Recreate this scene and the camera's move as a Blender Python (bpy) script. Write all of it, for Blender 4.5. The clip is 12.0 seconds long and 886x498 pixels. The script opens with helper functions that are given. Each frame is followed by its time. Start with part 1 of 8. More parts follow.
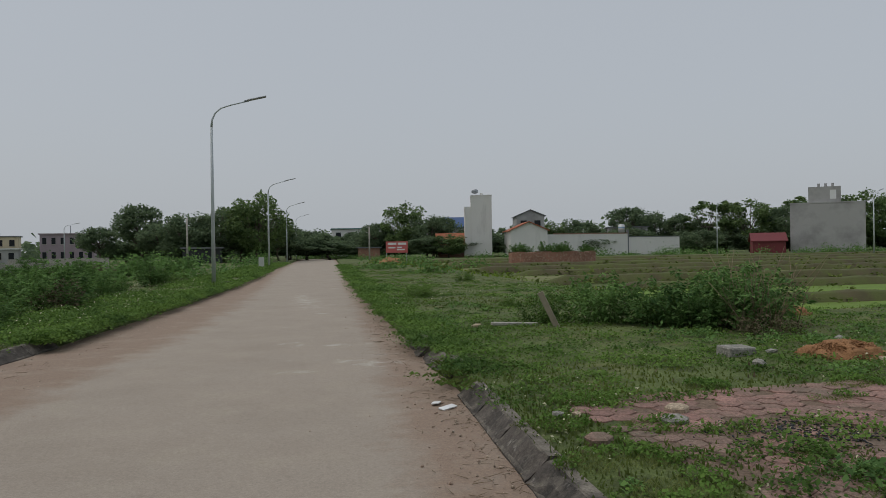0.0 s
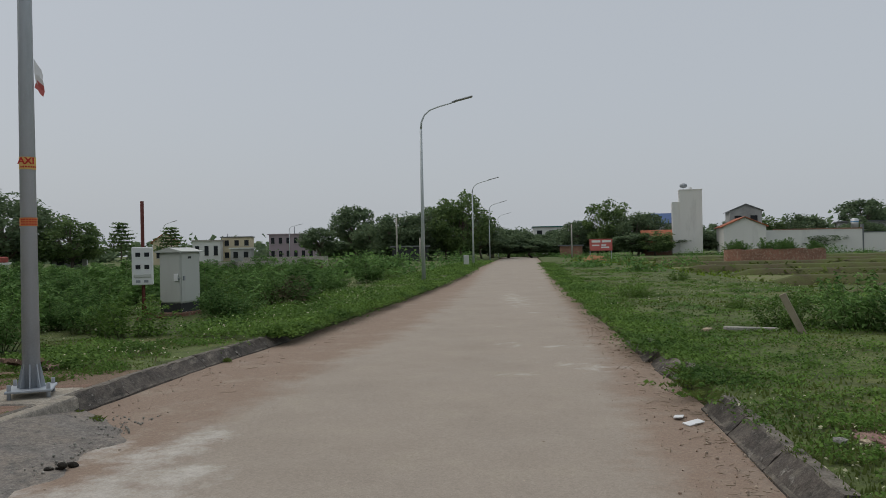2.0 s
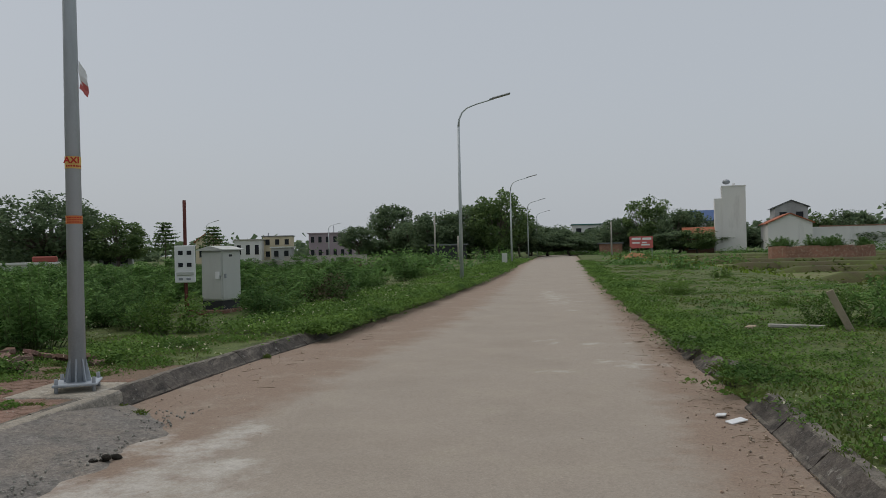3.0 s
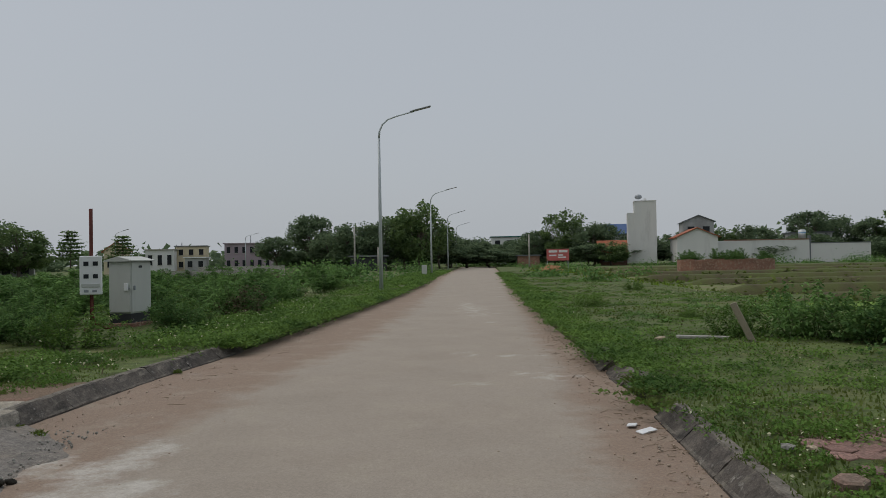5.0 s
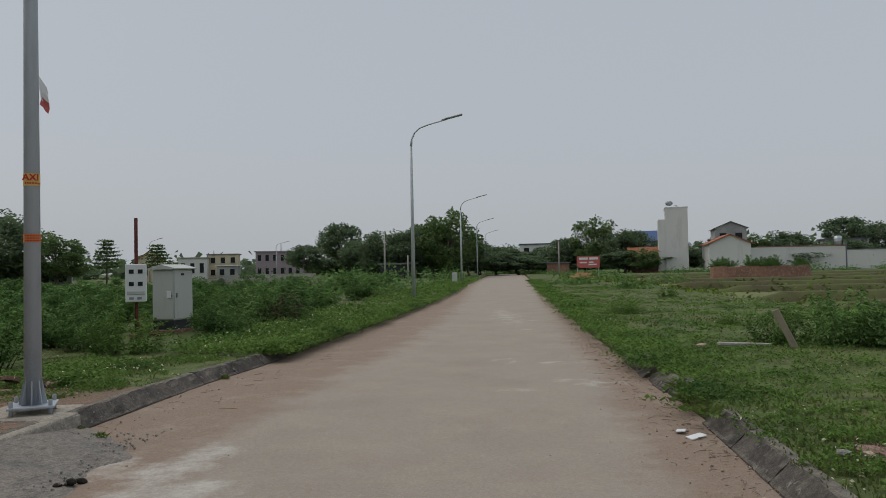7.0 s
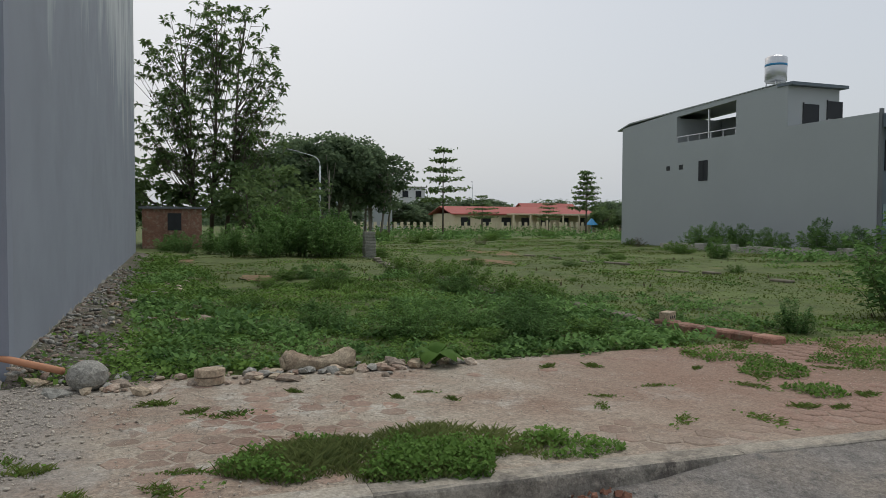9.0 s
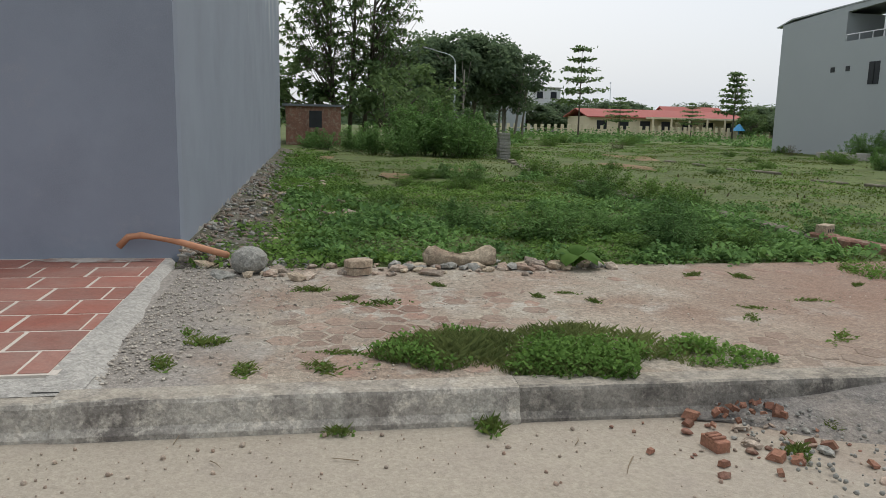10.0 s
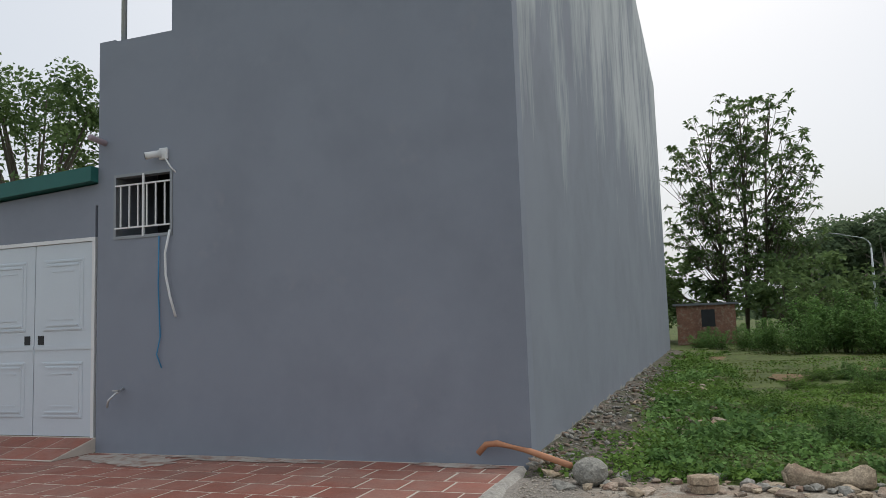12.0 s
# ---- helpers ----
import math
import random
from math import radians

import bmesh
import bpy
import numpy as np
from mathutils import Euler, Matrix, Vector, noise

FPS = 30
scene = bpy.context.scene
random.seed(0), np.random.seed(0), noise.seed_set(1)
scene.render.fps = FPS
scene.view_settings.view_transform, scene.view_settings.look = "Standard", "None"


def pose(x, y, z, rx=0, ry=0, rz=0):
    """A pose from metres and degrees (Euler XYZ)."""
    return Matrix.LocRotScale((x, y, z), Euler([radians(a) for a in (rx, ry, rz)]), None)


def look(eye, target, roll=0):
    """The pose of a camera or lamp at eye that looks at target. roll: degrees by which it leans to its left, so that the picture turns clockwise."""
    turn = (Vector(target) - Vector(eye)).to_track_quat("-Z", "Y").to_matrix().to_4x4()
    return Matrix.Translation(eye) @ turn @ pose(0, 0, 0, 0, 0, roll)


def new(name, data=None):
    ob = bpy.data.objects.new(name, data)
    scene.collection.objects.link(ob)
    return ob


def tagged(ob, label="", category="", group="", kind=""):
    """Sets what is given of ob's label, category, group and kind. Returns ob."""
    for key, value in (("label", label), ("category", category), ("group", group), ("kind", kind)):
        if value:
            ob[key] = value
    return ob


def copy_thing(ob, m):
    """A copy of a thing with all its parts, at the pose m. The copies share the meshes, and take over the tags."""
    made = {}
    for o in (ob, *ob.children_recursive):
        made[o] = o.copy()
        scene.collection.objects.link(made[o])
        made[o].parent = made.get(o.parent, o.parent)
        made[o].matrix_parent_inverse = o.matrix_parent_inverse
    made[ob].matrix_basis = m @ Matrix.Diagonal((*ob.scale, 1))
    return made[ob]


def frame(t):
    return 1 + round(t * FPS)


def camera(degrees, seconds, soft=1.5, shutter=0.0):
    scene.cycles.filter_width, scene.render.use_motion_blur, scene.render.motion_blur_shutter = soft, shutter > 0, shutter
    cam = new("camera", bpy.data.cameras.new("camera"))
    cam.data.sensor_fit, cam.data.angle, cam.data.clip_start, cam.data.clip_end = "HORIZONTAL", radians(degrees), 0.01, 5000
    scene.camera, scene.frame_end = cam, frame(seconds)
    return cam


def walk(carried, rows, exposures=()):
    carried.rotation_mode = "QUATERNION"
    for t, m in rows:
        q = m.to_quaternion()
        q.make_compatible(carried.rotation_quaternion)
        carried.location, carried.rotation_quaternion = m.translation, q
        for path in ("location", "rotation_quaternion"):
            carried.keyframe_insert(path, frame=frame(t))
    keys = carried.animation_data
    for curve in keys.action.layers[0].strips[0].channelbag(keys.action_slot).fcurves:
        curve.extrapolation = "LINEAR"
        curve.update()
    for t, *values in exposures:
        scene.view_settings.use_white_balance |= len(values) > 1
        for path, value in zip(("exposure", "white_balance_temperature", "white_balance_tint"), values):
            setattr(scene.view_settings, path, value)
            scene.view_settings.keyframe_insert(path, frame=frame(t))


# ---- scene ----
cam = camera(61.1, 12.0, soft=0.65)
PATH = [
    (0, (-0.401, 0.401, 1.496), (0.073, 2.344, 1.495), -0.9),
    (0.5, (-0.548, 0.64, 1.487), (-0.091, 2.587, 1.486), -1.1),
    (1, (-0.625, 0.791, 1.492), (-0.175, 2.74, 1.496), 2.0),
    (1.5, (-0.583, 0.89, 1.5), (-0.262, 2.864, 1.495), -0.2),
    (2, (-0.62, 0.891, 1.493), (-0.671, 2.89, 1.496), -1.1),
    (2.5, (-0.67, 0.88, 1.483), (-0.955, 2.86, 1.499), -1.3),
    (3, (-0.606, 0.917, 1.468), (-0.759, 2.911, 1.469), -1.3),
    (4.8, (-0.595, 0.922, 1.485), (-0.577, 2.922, 1.511), -0.9),
    (5, (-0.592, 0.927, 1.486), (-0.532, 2.926, 1.513), -1.0),
    (5.5, (-0.605, 0.891, 1.484), (-0.499, 2.888, 1.527), -0.9),
    (6, (-0.682, 0.853, 1.492), (-0.591, 2.851, 1.539), -1.1),
    (6.5, (-0.78, 0.816, 1.479), (-0.782, 2.815, 1.526), -1.2),
    (6.7, (-0.774, 0.81, 1.484), (-0.775, 2.809, 1.532), -1.1),
    (8.3, (-0.930, 0.868, 1.485), (-2.003, 2.556, 1.503), -2.3),
    (8.4, (-0.961, 0.869, 1.485), (-2.205, 2.435, 1.509), -2.3),
    (8.5, (-1.037, 0.822, 1.485), (-2.427, 2.26, 1.51), -1.8),
    (8.8, (-1.14, 0.827, 1.468), (-2.88, 1.813, 1.443), -0.4),
    (9, (-1.221, 0.742, 1.453), (-3.1, 1.423, 1.38), 0.2),
    (9.1, (-1.237, 0.716, 1.453), (-3.157, 1.272, 1.365), 0.6),
    (9.5, (-1.211, 0.646, 1.444), (-3.185, 0.912, 1.265), 0.6),
    (10, (-1.248, 0.632, 1.428), (-3.189, 0.979, 1.093), 1.3),
    (10.5, (-1.239, 0.661, 1.424), (-3.172, 1.038, 1.08), 1.5),
    (11, (-1.228, 0.898, 1.422), (-3.167, 1.261, 1.097), -1.3),
    (11.5, (-1.276, 1.044, 1.455), (-3.26, 1.07, 1.202), -2.9),
    (11.8, (-1.168, 1.113, 1.494), (-3.134, 0.746, 1.477), -2.0),
    (12, (-1.081, 1.194, 1.528), (-2.955, 0.525, 1.728), -2.0),
]
EXPOSURE = [(0.0, 0.0), (1.0, 0.06), (2.0, 0.09), (3.0, 0.06), (5.0, 0.0), (6.7, 0.03), (8.4, 0.13), (8.9, 0.3), (9.1, 0.43), (9.6, 0.62), (10.1, 0.75), (11.0, 0.75), (11.5, 0.68), (12.0, 0.55)]
walk(cam, [(t, look(eye, target, roll)) for t, eye, target, roll in PATH], EXPOSURE)

# ---- world and sun: a bright overcast sky ----
world = bpy.data.worlds.new("overcast_sky")
scene.world = world
world.use_nodes = True
wn, wl = world.node_tree.nodes, world.node_tree.links
wn.clear()
sky = wn.new("ShaderNodeTexSky")
sky.sky_type, sky.sun_disc = "NISHITA", False
sky.sun_elevation, sky.sun_rotation = radians(48), radians(265)
sky.dust_density, sky.air_density, sky.ozone_density = 6.0, 1.0, 1.0
sky_bg, cloud_bg, both, wout = (wn.new(n) for n in ("ShaderNodeBackground", "ShaderNodeBackground", "ShaderNodeAddShader", "ShaderNodeOutputWorld"))
sky_bg.inputs["Strength"].default_value = 0.02
cloud_bg.inputs["Color"].default_value = (0.39, 0.416, 0.447, 1)
cloud_bg.inputs["Strength"].default_value = 1.0
wl.new(sky.outputs["Color"], sky_bg.inputs["Color"])
wl.new(sky_bg.outputs[0], both.inputs[0])
wl.new(cloud_bg.outputs[0], both.inputs[1])
wl.new(both.outputs[0], wout.inputs["Surface"])
sun = new("sun", bpy.data.lights.new("sun", "SUN"))
sun.data.energy, sun.data.angle, sun.data.color = 0.9, radians(35), (1.0, 0.97, 0.93)
sun.matrix_world = look((-14, 26, 60), (0, 0, 0))

# ---- materials ----


def speckle(n, l, where, col, grit, sizes=(38.0, 95.0)):
    """Grains over a colour: each its own brightness, at two sizes, and a few dark ones."""
    for sc, lo, hi in ((sizes[0], 1 - 0.42 * grit, 1 + 0.36 * grit), (sizes[1], 1 - 0.5 * grit, 1 + 0.45 * grit)):
        v = n.new("ShaderNodeTexVoronoi")
        v.inputs["Scale"].default_value = sc
        l.new(where, v.inputs["Vector"])
        f = n.new("ShaderNodeMapRange")
        f.inputs["To Min"].default_value, f.inputs["To Max"].default_value = lo, hi
        l.new(v.outputs["Color"], f.inputs["Value"])
        tint = n.new("ShaderNodeVectorMath")
        tint.operation = "SCALE"
        l.new(col, tint.inputs[0])
        l.new(f.outputs["Result"], tint.inputs["Scale"])
        col = tint.outputs[0]
    t = n.new("ShaderNodeTexNoise")
    t.inputs["Scale"].default_value, t.inputs["Detail"].default_value = 22.0, 5.0
    l.new(where, t.inputs["Vector"])
    f = n.new("ShaderNodeMapRange")
    f.inputs["From Min"].default_value, f.inputs["From Max"].default_value = 0.60, 0.72
    f.inputs["To Min"].default_value, f.inputs["To Max"].default_value = 1.0, 1 - 0.45 * grit
    l.new(t.outputs["Fac"], f.inputs["Value"])
    tint = n.new("ShaderNodeVectorMath")
    tint.operation = "SCALE"
    l.new(col, tint.inputs[0])
    l.new(f.outputs["Result"], tint.inputs["Scale"])
    return tint.outputs[0]


def mat(name, base, rough=0.85, vary=0.2, scale=1.5, fine=45.0, bump=0.25, metal=0.0, second=None, amount=0.5, edge=0.12, second_scale=0.7, piece=0.0, streak=False, spec=0.35, third=None, third_amount=0.4, third_scale=6.0, grit=0.0):
    """A surface: colour varied at two scales, blotches of a second and a third colour, fine relief."""
    m = bpy.data.materials.new(name)
    m.use_nodes = True
    n, l = m.node_tree.nodes, m.node_tree.links
    b = n["Principled BSDF"]
    b.inputs["Roughness"].default_value, b.inputs["Metallic"].default_value = rough, metal
    b.inputs["Specular IOR Level"].default_value = spec
    geo = n.new("ShaderNodeNewGeometry")
    place = geo.outputs["Position"]
    if streak:
        mp = n.new("ShaderNodeMapping")
        mp.inputs["Scale"].default_value = (1, 1, 0.22)
        l.new(place, mp.inputs["Vector"])
        place = mp.outputs["Vector"]

    def tex(sc, detail=4.0, rg=0.6, src=None):
        t = n.new("ShaderNodeTexNoise")
        t.inputs["Scale"].default_value, t.inputs["Detail"].default_value, t.inputs["Roughness"].default_value = sc, detail, rg
        l.new(src or geo.outputs["Position"], t.inputs["Vector"])
        return t.outputs["Fac"]

    def mix(fac, a, c):
        x = n.new("ShaderNodeMix")
        x.data_type = "RGBA"
        l.new(fac, x.inputs["Factor"])
        for v, k in ((a, 6), (c, 7)):
            if isinstance(v, tuple):
                x.inputs[k].default_value = (*v, 1)
            else:
                l.new(v, x.inputs[k])
        return x.outputs[2]

    def band(fac, lo, hi):
        r = n.new("ShaderNodeMapRange")
        r.inputs["From Min"].default_value, r.inputs["From Max"].default_value = lo, hi
        l.new(fac, r.inputs["Value"])
        return r.outputs["Result"]

    dark = tuple(c * (1 - vary) for c in base)
    light = tuple(min(1, c * (1 + vary)) for c in base)
    col = mix(band(tex(scale, src=place), 0.3, 0.7), dark, light)
    fine_fac = tex(fine, 3.0, 0.7)
    col = mix(band(fine_fac, 0.35, 0.75), col, mix(fine_fac, dark, tuple(min(1, c * (1 + vary * 1.5)) for c in base)))
    if second:
        f = band(tex(second_scale, 6.0, 0.65, place), 1 - amount - edge, 1 - amount + edge)
        col = mix(f, col, mix(fine_fac, tuple(c * 0.75 for c in second), tuple(min(1, c * 1.2) for c in second)))
    if third:
        f = band(tex(third_scale, 5.0, 0.7, place), 1 - third_amount - 0.07, 1 - third_amount + 0.07)
        col = mix(f, col, mix(fine_fac, tuple(c * 0.75 for c in third), tuple(min(1, c * 1.2) for c in third)))
    if grit:
        col = speckle(n, l, geo.outputs["Position"], col, grit)
    if piece:
        info = n.new("ShaderNodeObjectInfo")
        hsv = n.new("ShaderNodeHueSaturation")
        l.new(band(info.outputs["Random"], 0, 1), hsv.inputs["Value"])
        hsv.inputs["Value"].default_value = 1
        r = n.new("ShaderNodeMapRange")
        r.inputs["To Min"].default_value, r.inputs["To Max"].default_value = 1 - piece, 1 + piece
        l.new(info.outputs["Random"], r.inputs["Value"])
        l.new(r.outputs["Result"], hsv.inputs["Value"])
        l.new(col, hsv.inputs["Color"])
        col = hsv.outputs["Color"]
    l.new(col, b.inputs["Base Color"])
    if bump:
        bp = n.new("ShaderNodeBump")
        bp.inputs["Strength"].default_value, bp.inputs["Distance"].default_value = bump, 0.02
        l.new(fine_fac, bp.inputs["Height"])
        l.new(bp.outputs["Normal"], b.inputs["Normal"])
    return m


def leaf_mat(name, dark, light, through_light=0.3, rough=0.8, patch=1.4, patch_scale=0.8, island=0.6):
    """Leaves: each one its own shade, a little light shining through."""
    m = bpy.data.materials.new(name)
    m.use_nodes = True
    n, l = m.node_tree.nodes, m.node_tree.links
    b, out = n["Principled BSDF"], n["Material Output"]
    b.inputs["Roughness"].default_value = rough
    b.inputs["Specular IOR Level"].default_value = 0.12
    geo = n.new("ShaderNodeNewGeometry")
    ramp = n.new("ShaderNodeMix")
    ramp.data_type = "RGBA"
    ramp.inputs[6].default_value, ramp.inputs[7].default_value = (*dark, 1), (*light, 1)
    noise_tex = n.new("ShaderNodeTexNoise")
    noise_tex.inputs["Scale"].default_value = patch_scale
    l.new(geo.outputs["Position"], noise_tex.inputs["Vector"])
    add = n.new("ShaderNodeMath")
    add.operation = "MULTIPLY_ADD"
    add.inputs[1].default_value = island
    l.new(geo.outputs["Random Per Island"], add.inputs[0])
    half = n.new("ShaderNodeMath")
    half.operation = "MULTIPLY_ADD"
    half.inputs[1].default_value, half.inputs[2].default_value = patch, 0.55 - 0.5 * island - 0.5 * patch
    l.new(noise_tex.outputs["Fac"], half.inputs[0])
    l.new(half.outputs[0], add.inputs[2])
    l.new(add.outputs[0], ramp.inputs["Factor"])
    l.new(ramp.outputs[2], b.inputs["Base Color"])
    tr = n.new("ShaderNodeBsdfTranslucent")
    l.new(ramp.outputs[2], tr.inputs["Color"])
    mx = n.new("ShaderNodeMixShader")
    mx.inputs["Fac"].default_value = through_light
    l.new(b.outputs[0], mx.inputs[1])
    l.new(tr.outputs[0], mx.inputs[2])
    l.new(mx.outputs[0], out.inputs["Surface"])
    return m


M_GROUND = mat("earth_and_turf", (0.092, 0.125, 0.034), 0.95, 0.35, 0.35, 30, 0.6, second=(0.165, 0.15, 0.06), amount=0.36, second_scale=0.5, third=(0.065, 0.085, 0.024), third_amount=0.45, third_scale=2.5, grit=0.6)
M_PADDY = mat("paddy", (0.15, 0.25, 0.035), 0.9, 0.25, 0.4, 25, 0.5, second=(0.12, 0.19, 0.03), amount=0.5, second_scale=0.25)
M_FIELD = mat("stubble_field", (0.13, 0.165, 0.05), 0.95, 0.3, 0.5, 20, 0.5, second=(0.18, 0.16, 0.08), amount=0.45, second_scale=0.3)
M_BUND = mat("bund_earth", (0.08, 0.07, 0.035), 0.95, 0.3, 0.8, 20, 0.6, second=(0.09, 0.11, 0.03), amount=0.5)
M_ROAD = mat("dusty_concrete", (0.318, 0.272, 0.222), 0.92, 0.13, 0.8, 75, 0.35, second=(0.36, 0.312, 0.258), amount=0.45, second_scale=0.7, edge=0.2, third=(0.272, 0.232, 0.188), third_amount=0.3, third_scale=1.6, grit=0)
M_GRAVEL = mat("grey_gravel", (0.215, 0.198, 0.178), 0.97, 0.25, 6, 70, 0.7, second=(0.275, 0.24, 0.20), amount=0.45, second_scale=1.6, third=(0.155, 0.145, 0.133), third_amount=0.4, third_scale=9, grit=0.5)
M_KERB = mat("weathered_kerb_concrete", (0.33, 0.305, 0.26), 0.92, 0.2, 3, 50, 0.4, second=(0.13, 0.115, 0.10), amount=0.46, second_scale=2.6, edge=0.1, third=(0.44, 0.40, 0.335), third_amount=0.42, third_scale=9, piece=0.3, grit=0.5)
M_KERB_TOP = mat("kerb_concrete_dark", (0.115, 0.10, 0.085), 0.92, 0.3, 3, 50, 0.5, second=(0.05, 0.045, 0.04), amount=0.5, second_scale=4, third=(0.34, 0.32, 0.285), third_amount=0.34, third_scale=8, piece=0.2, grit=0.6)
M_PAVER = mat("red_paver", (0.262, 0.168, 0.126), 0.93, 0.18, 2, 60, 0.35, second=(0.30, 0.245, 0.19), amount=0.5, second_scale=0.9, third=(0.40, 0.355, 0.29), third_amount=0.36, third_scale=4, piece=0.2, grit=0.4)
M_PAVER_DARK = mat("red_paver_damp", (0.285, 0.165, 0.138), 0.92, 0.25, 2, 60, 0.4, second=(0.195, 0.145, 0.11), amount=0.5, second_scale=1.5, piece=0.14, grit=0.6)
M_MUD = mat("red_mud", (0.18, 0.125, 0.09), 0.95, 0.25, 2, 50, 0.6, second=(0.12, 0.09, 0.06), amount=0.45, second_scale=1.5, grit=0.6)
M_BED = mat("sandy_bed", (0.35, 0.305, 0.24), 0.97, 0.18, 1.5, 60, 0.5, second=(0.27, 0.19, 0.14), amount=0.47, second_scale=0.7, third=(0.42, 0.385, 0.325), third_amount=0.42, third_scale=2, grit=0.6)
M_TILE = mat("terracotta_tile", (0.29, 0.108, 0.076), 0.7, 0.16, 3, 80, 0.08, second=(0.32, 0.205, 0.165), amount=0.42, second_scale=1.8, edge=0.2, piece=0.12, grit=0.2)
M_GROUT = mat("cement_grout", (0.56, 0.50, 0.43), 0.95, 0.12, 4, 70, 0.3)
M_CEMENT = mat("cement_strip", (0.38, 0.36, 0.32), 0.93, 0.18, 2.5, 60, 0.4, second=(0.24, 0.24, 0.235), amount=0.33, second_scale=3, grit=0.5)
M_WALL = mat("blue_grey_render", (0.252, 0.277, 0.326), 0.85, 0.06, 0.6, 90, 0.06, second=(0.23, 0.251, 0.296), amount=0.45, second_scale=0.7, third=(0.285, 0.30, 0.34), third_amount=0.33, third_scale=1.6)
M_WALL_SIDE = mat("bare_grey_render", (0.235, 0.258, 0.298), 0.8, 0.07, 0.8, 90, 0.08, second=(0.215, 0.236, 0.272), amount=0.45, second_scale=0.9, spec=0.4)


def pale_drips(m, z0, z1, pale):
    """Pale lime drips run down a wall from its top, fading out towards z0."""
    n, l = m.node_tree.nodes, m.node_tree.links
    b = n["Principled BSDF"]
    col = b.inputs["Base Color"].links[0].from_socket
    geo = n.new("ShaderNodeNewGeometry")
    xyz = n.new("ShaderNodeSeparateXYZ")
    l.new(geo.outputs["Position"], xyz.inputs[0])
    high = n.new("ShaderNodeMapRange")
    high.inputs["From Min"].default_value, high.inputs["From Max"].default_value = z0, z1
    high.inputs["To Min"].default_value, high.inputs["To Max"].default_value = -0.28, 0.06
    l.new(xyz.outputs["Z"], high.inputs["Value"])
    total = high.outputs["Result"]
    for scale, amount in (((0.7, 0.7, 0.3), 0.5), ((3.2, 3.2, 0.55), 0.42), ((14.0, 14.0, 2.6), 0.2)):
        mp = n.new("ShaderNodeMapping")
        mp.inputs["Scale"].default_value = scale
        l.new(geo.outputs["Position"], mp.inputs["Vector"])
        t = n.new("ShaderNodeTexNoise")
        t.inputs["Scale"].default_value, t.inputs["Detail"].default_value = 1.0, 4.0
        l.new(mp.outputs["Vector"], t.inputs["Vector"])
        add = n.new("ShaderNodeMath")
        add.operation = "MULTIPLY_ADD"
        add.inputs[1].default_value = amount
        l.new(t.outputs["Fac"], add.inputs[0])
        l.new(total, add.inputs[2])
        total = add.outputs[0]
    f = n.new("ShaderNodeMapRange")
    f.inputs["From Min"].default_value, f.inputs["From Max"].default_value, f.inputs["To Max"].default_value = 0.50, 0.68, 0.8
    l.new(total, f.inputs["Value"])
    mx = n.new("ShaderNodeMix")
    mx.data_type = "RGBA"
    mx.inputs[7].default_value = (*pale, 1)
    l.new(f.outputs["Result"], mx.inputs["Factor"])
    l.new(col, mx.inputs[6])
    l.new(mx.outputs[2], b.inputs["Base Color"])


pale_drips(M_WALL_SIDE, 1.5, 6.5, (0.52, 0.545, 0.55))
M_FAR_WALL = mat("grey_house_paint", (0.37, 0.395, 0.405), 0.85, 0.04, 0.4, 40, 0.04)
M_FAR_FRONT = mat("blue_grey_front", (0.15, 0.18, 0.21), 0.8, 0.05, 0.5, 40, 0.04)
M_WHITE_WALL = mat("pale_cement_wall", (0.66, 0.66, 0.64), 0.9, 0.06, 0.4, 30, 0.05, second=(0.43, 0.43, 0.42), amount=0.3, second_scale=0.4, streak=True)
M_GREY_WALL = mat("raw_cement_wall", (0.40, 0.40, 0.395), 0.92, 0.06, 0.4, 30, 0.05, second=(0.28, 0.28, 0.275), amount=0.45, second_scale=0.3)
M_CREAM = mat("cream_paint", (0.62, 0.54, 0.38), 0.85, 0.07, 0.6, 30, 0.05)
M_PURPLE = mat("mauve_cement", (0.33, 0.27, 0.30), 0.9, 0.1, 0.5, 30, 0.05)
M_RED_ROOF = mat("red_sheet_roof", (0.31, 0.075, 0.06), 0.7, 0.15, 0.8, 30, 0.1)
M_RED_HUT = mat("dark_red_sheet", (0.16, 0.035, 0.04), 0.7, 0.15, 0.8, 30, 0.1)
M_ORANGE_TILE = mat("orange_roof_tile", (0.34, 0.115, 0.06), 0.8, 0.2, 2, 30, 0.3)
M_BLUE_ROOF = mat("blue_sheet_roof", (0.04, 0.09, 0.22), 0.6, 0.1, 0.8, 30, 0.05)
M_GREEN_ROOF = mat("teal_sheet_roof", (0.02, 0.12, 0.105), 0.5, 0.12, 1, 30, 0.05)
M_DARK_ROOF = mat("grey_sheet_roof", (0.16, 0.17, 0.18), 0.6, 0.1, 0.8, 30, 0.05)
M_BRICK = mat("old_brick", (0.265, 0.14, 0.10), 0.95, 0.25, 1.5, 40, 0.5, second=(0.20, 0.11, 0.08), amount=0.45, second_scale=0.8, third=(0.33, 0.25, 0.185), third_amount=0.42, piece=0.25, grit=0.5)
M_SHARD = mat("broken_red_brick", (0.25, 0.125, 0.08), 0.95, 0.25, 12, 60, 0.4, second=(0.24, 0.11, 0.075), amount=0.4, second_scale=9, third=(0.36, 0.28, 0.21), third_amount=0.35, third_scale=14, piece=0.28, grit=0.4)
M_MORTAR = mat("grey_mortar", (0.15, 0.135, 0.10), 0.95, 0.2, 2, 40, 0.4)
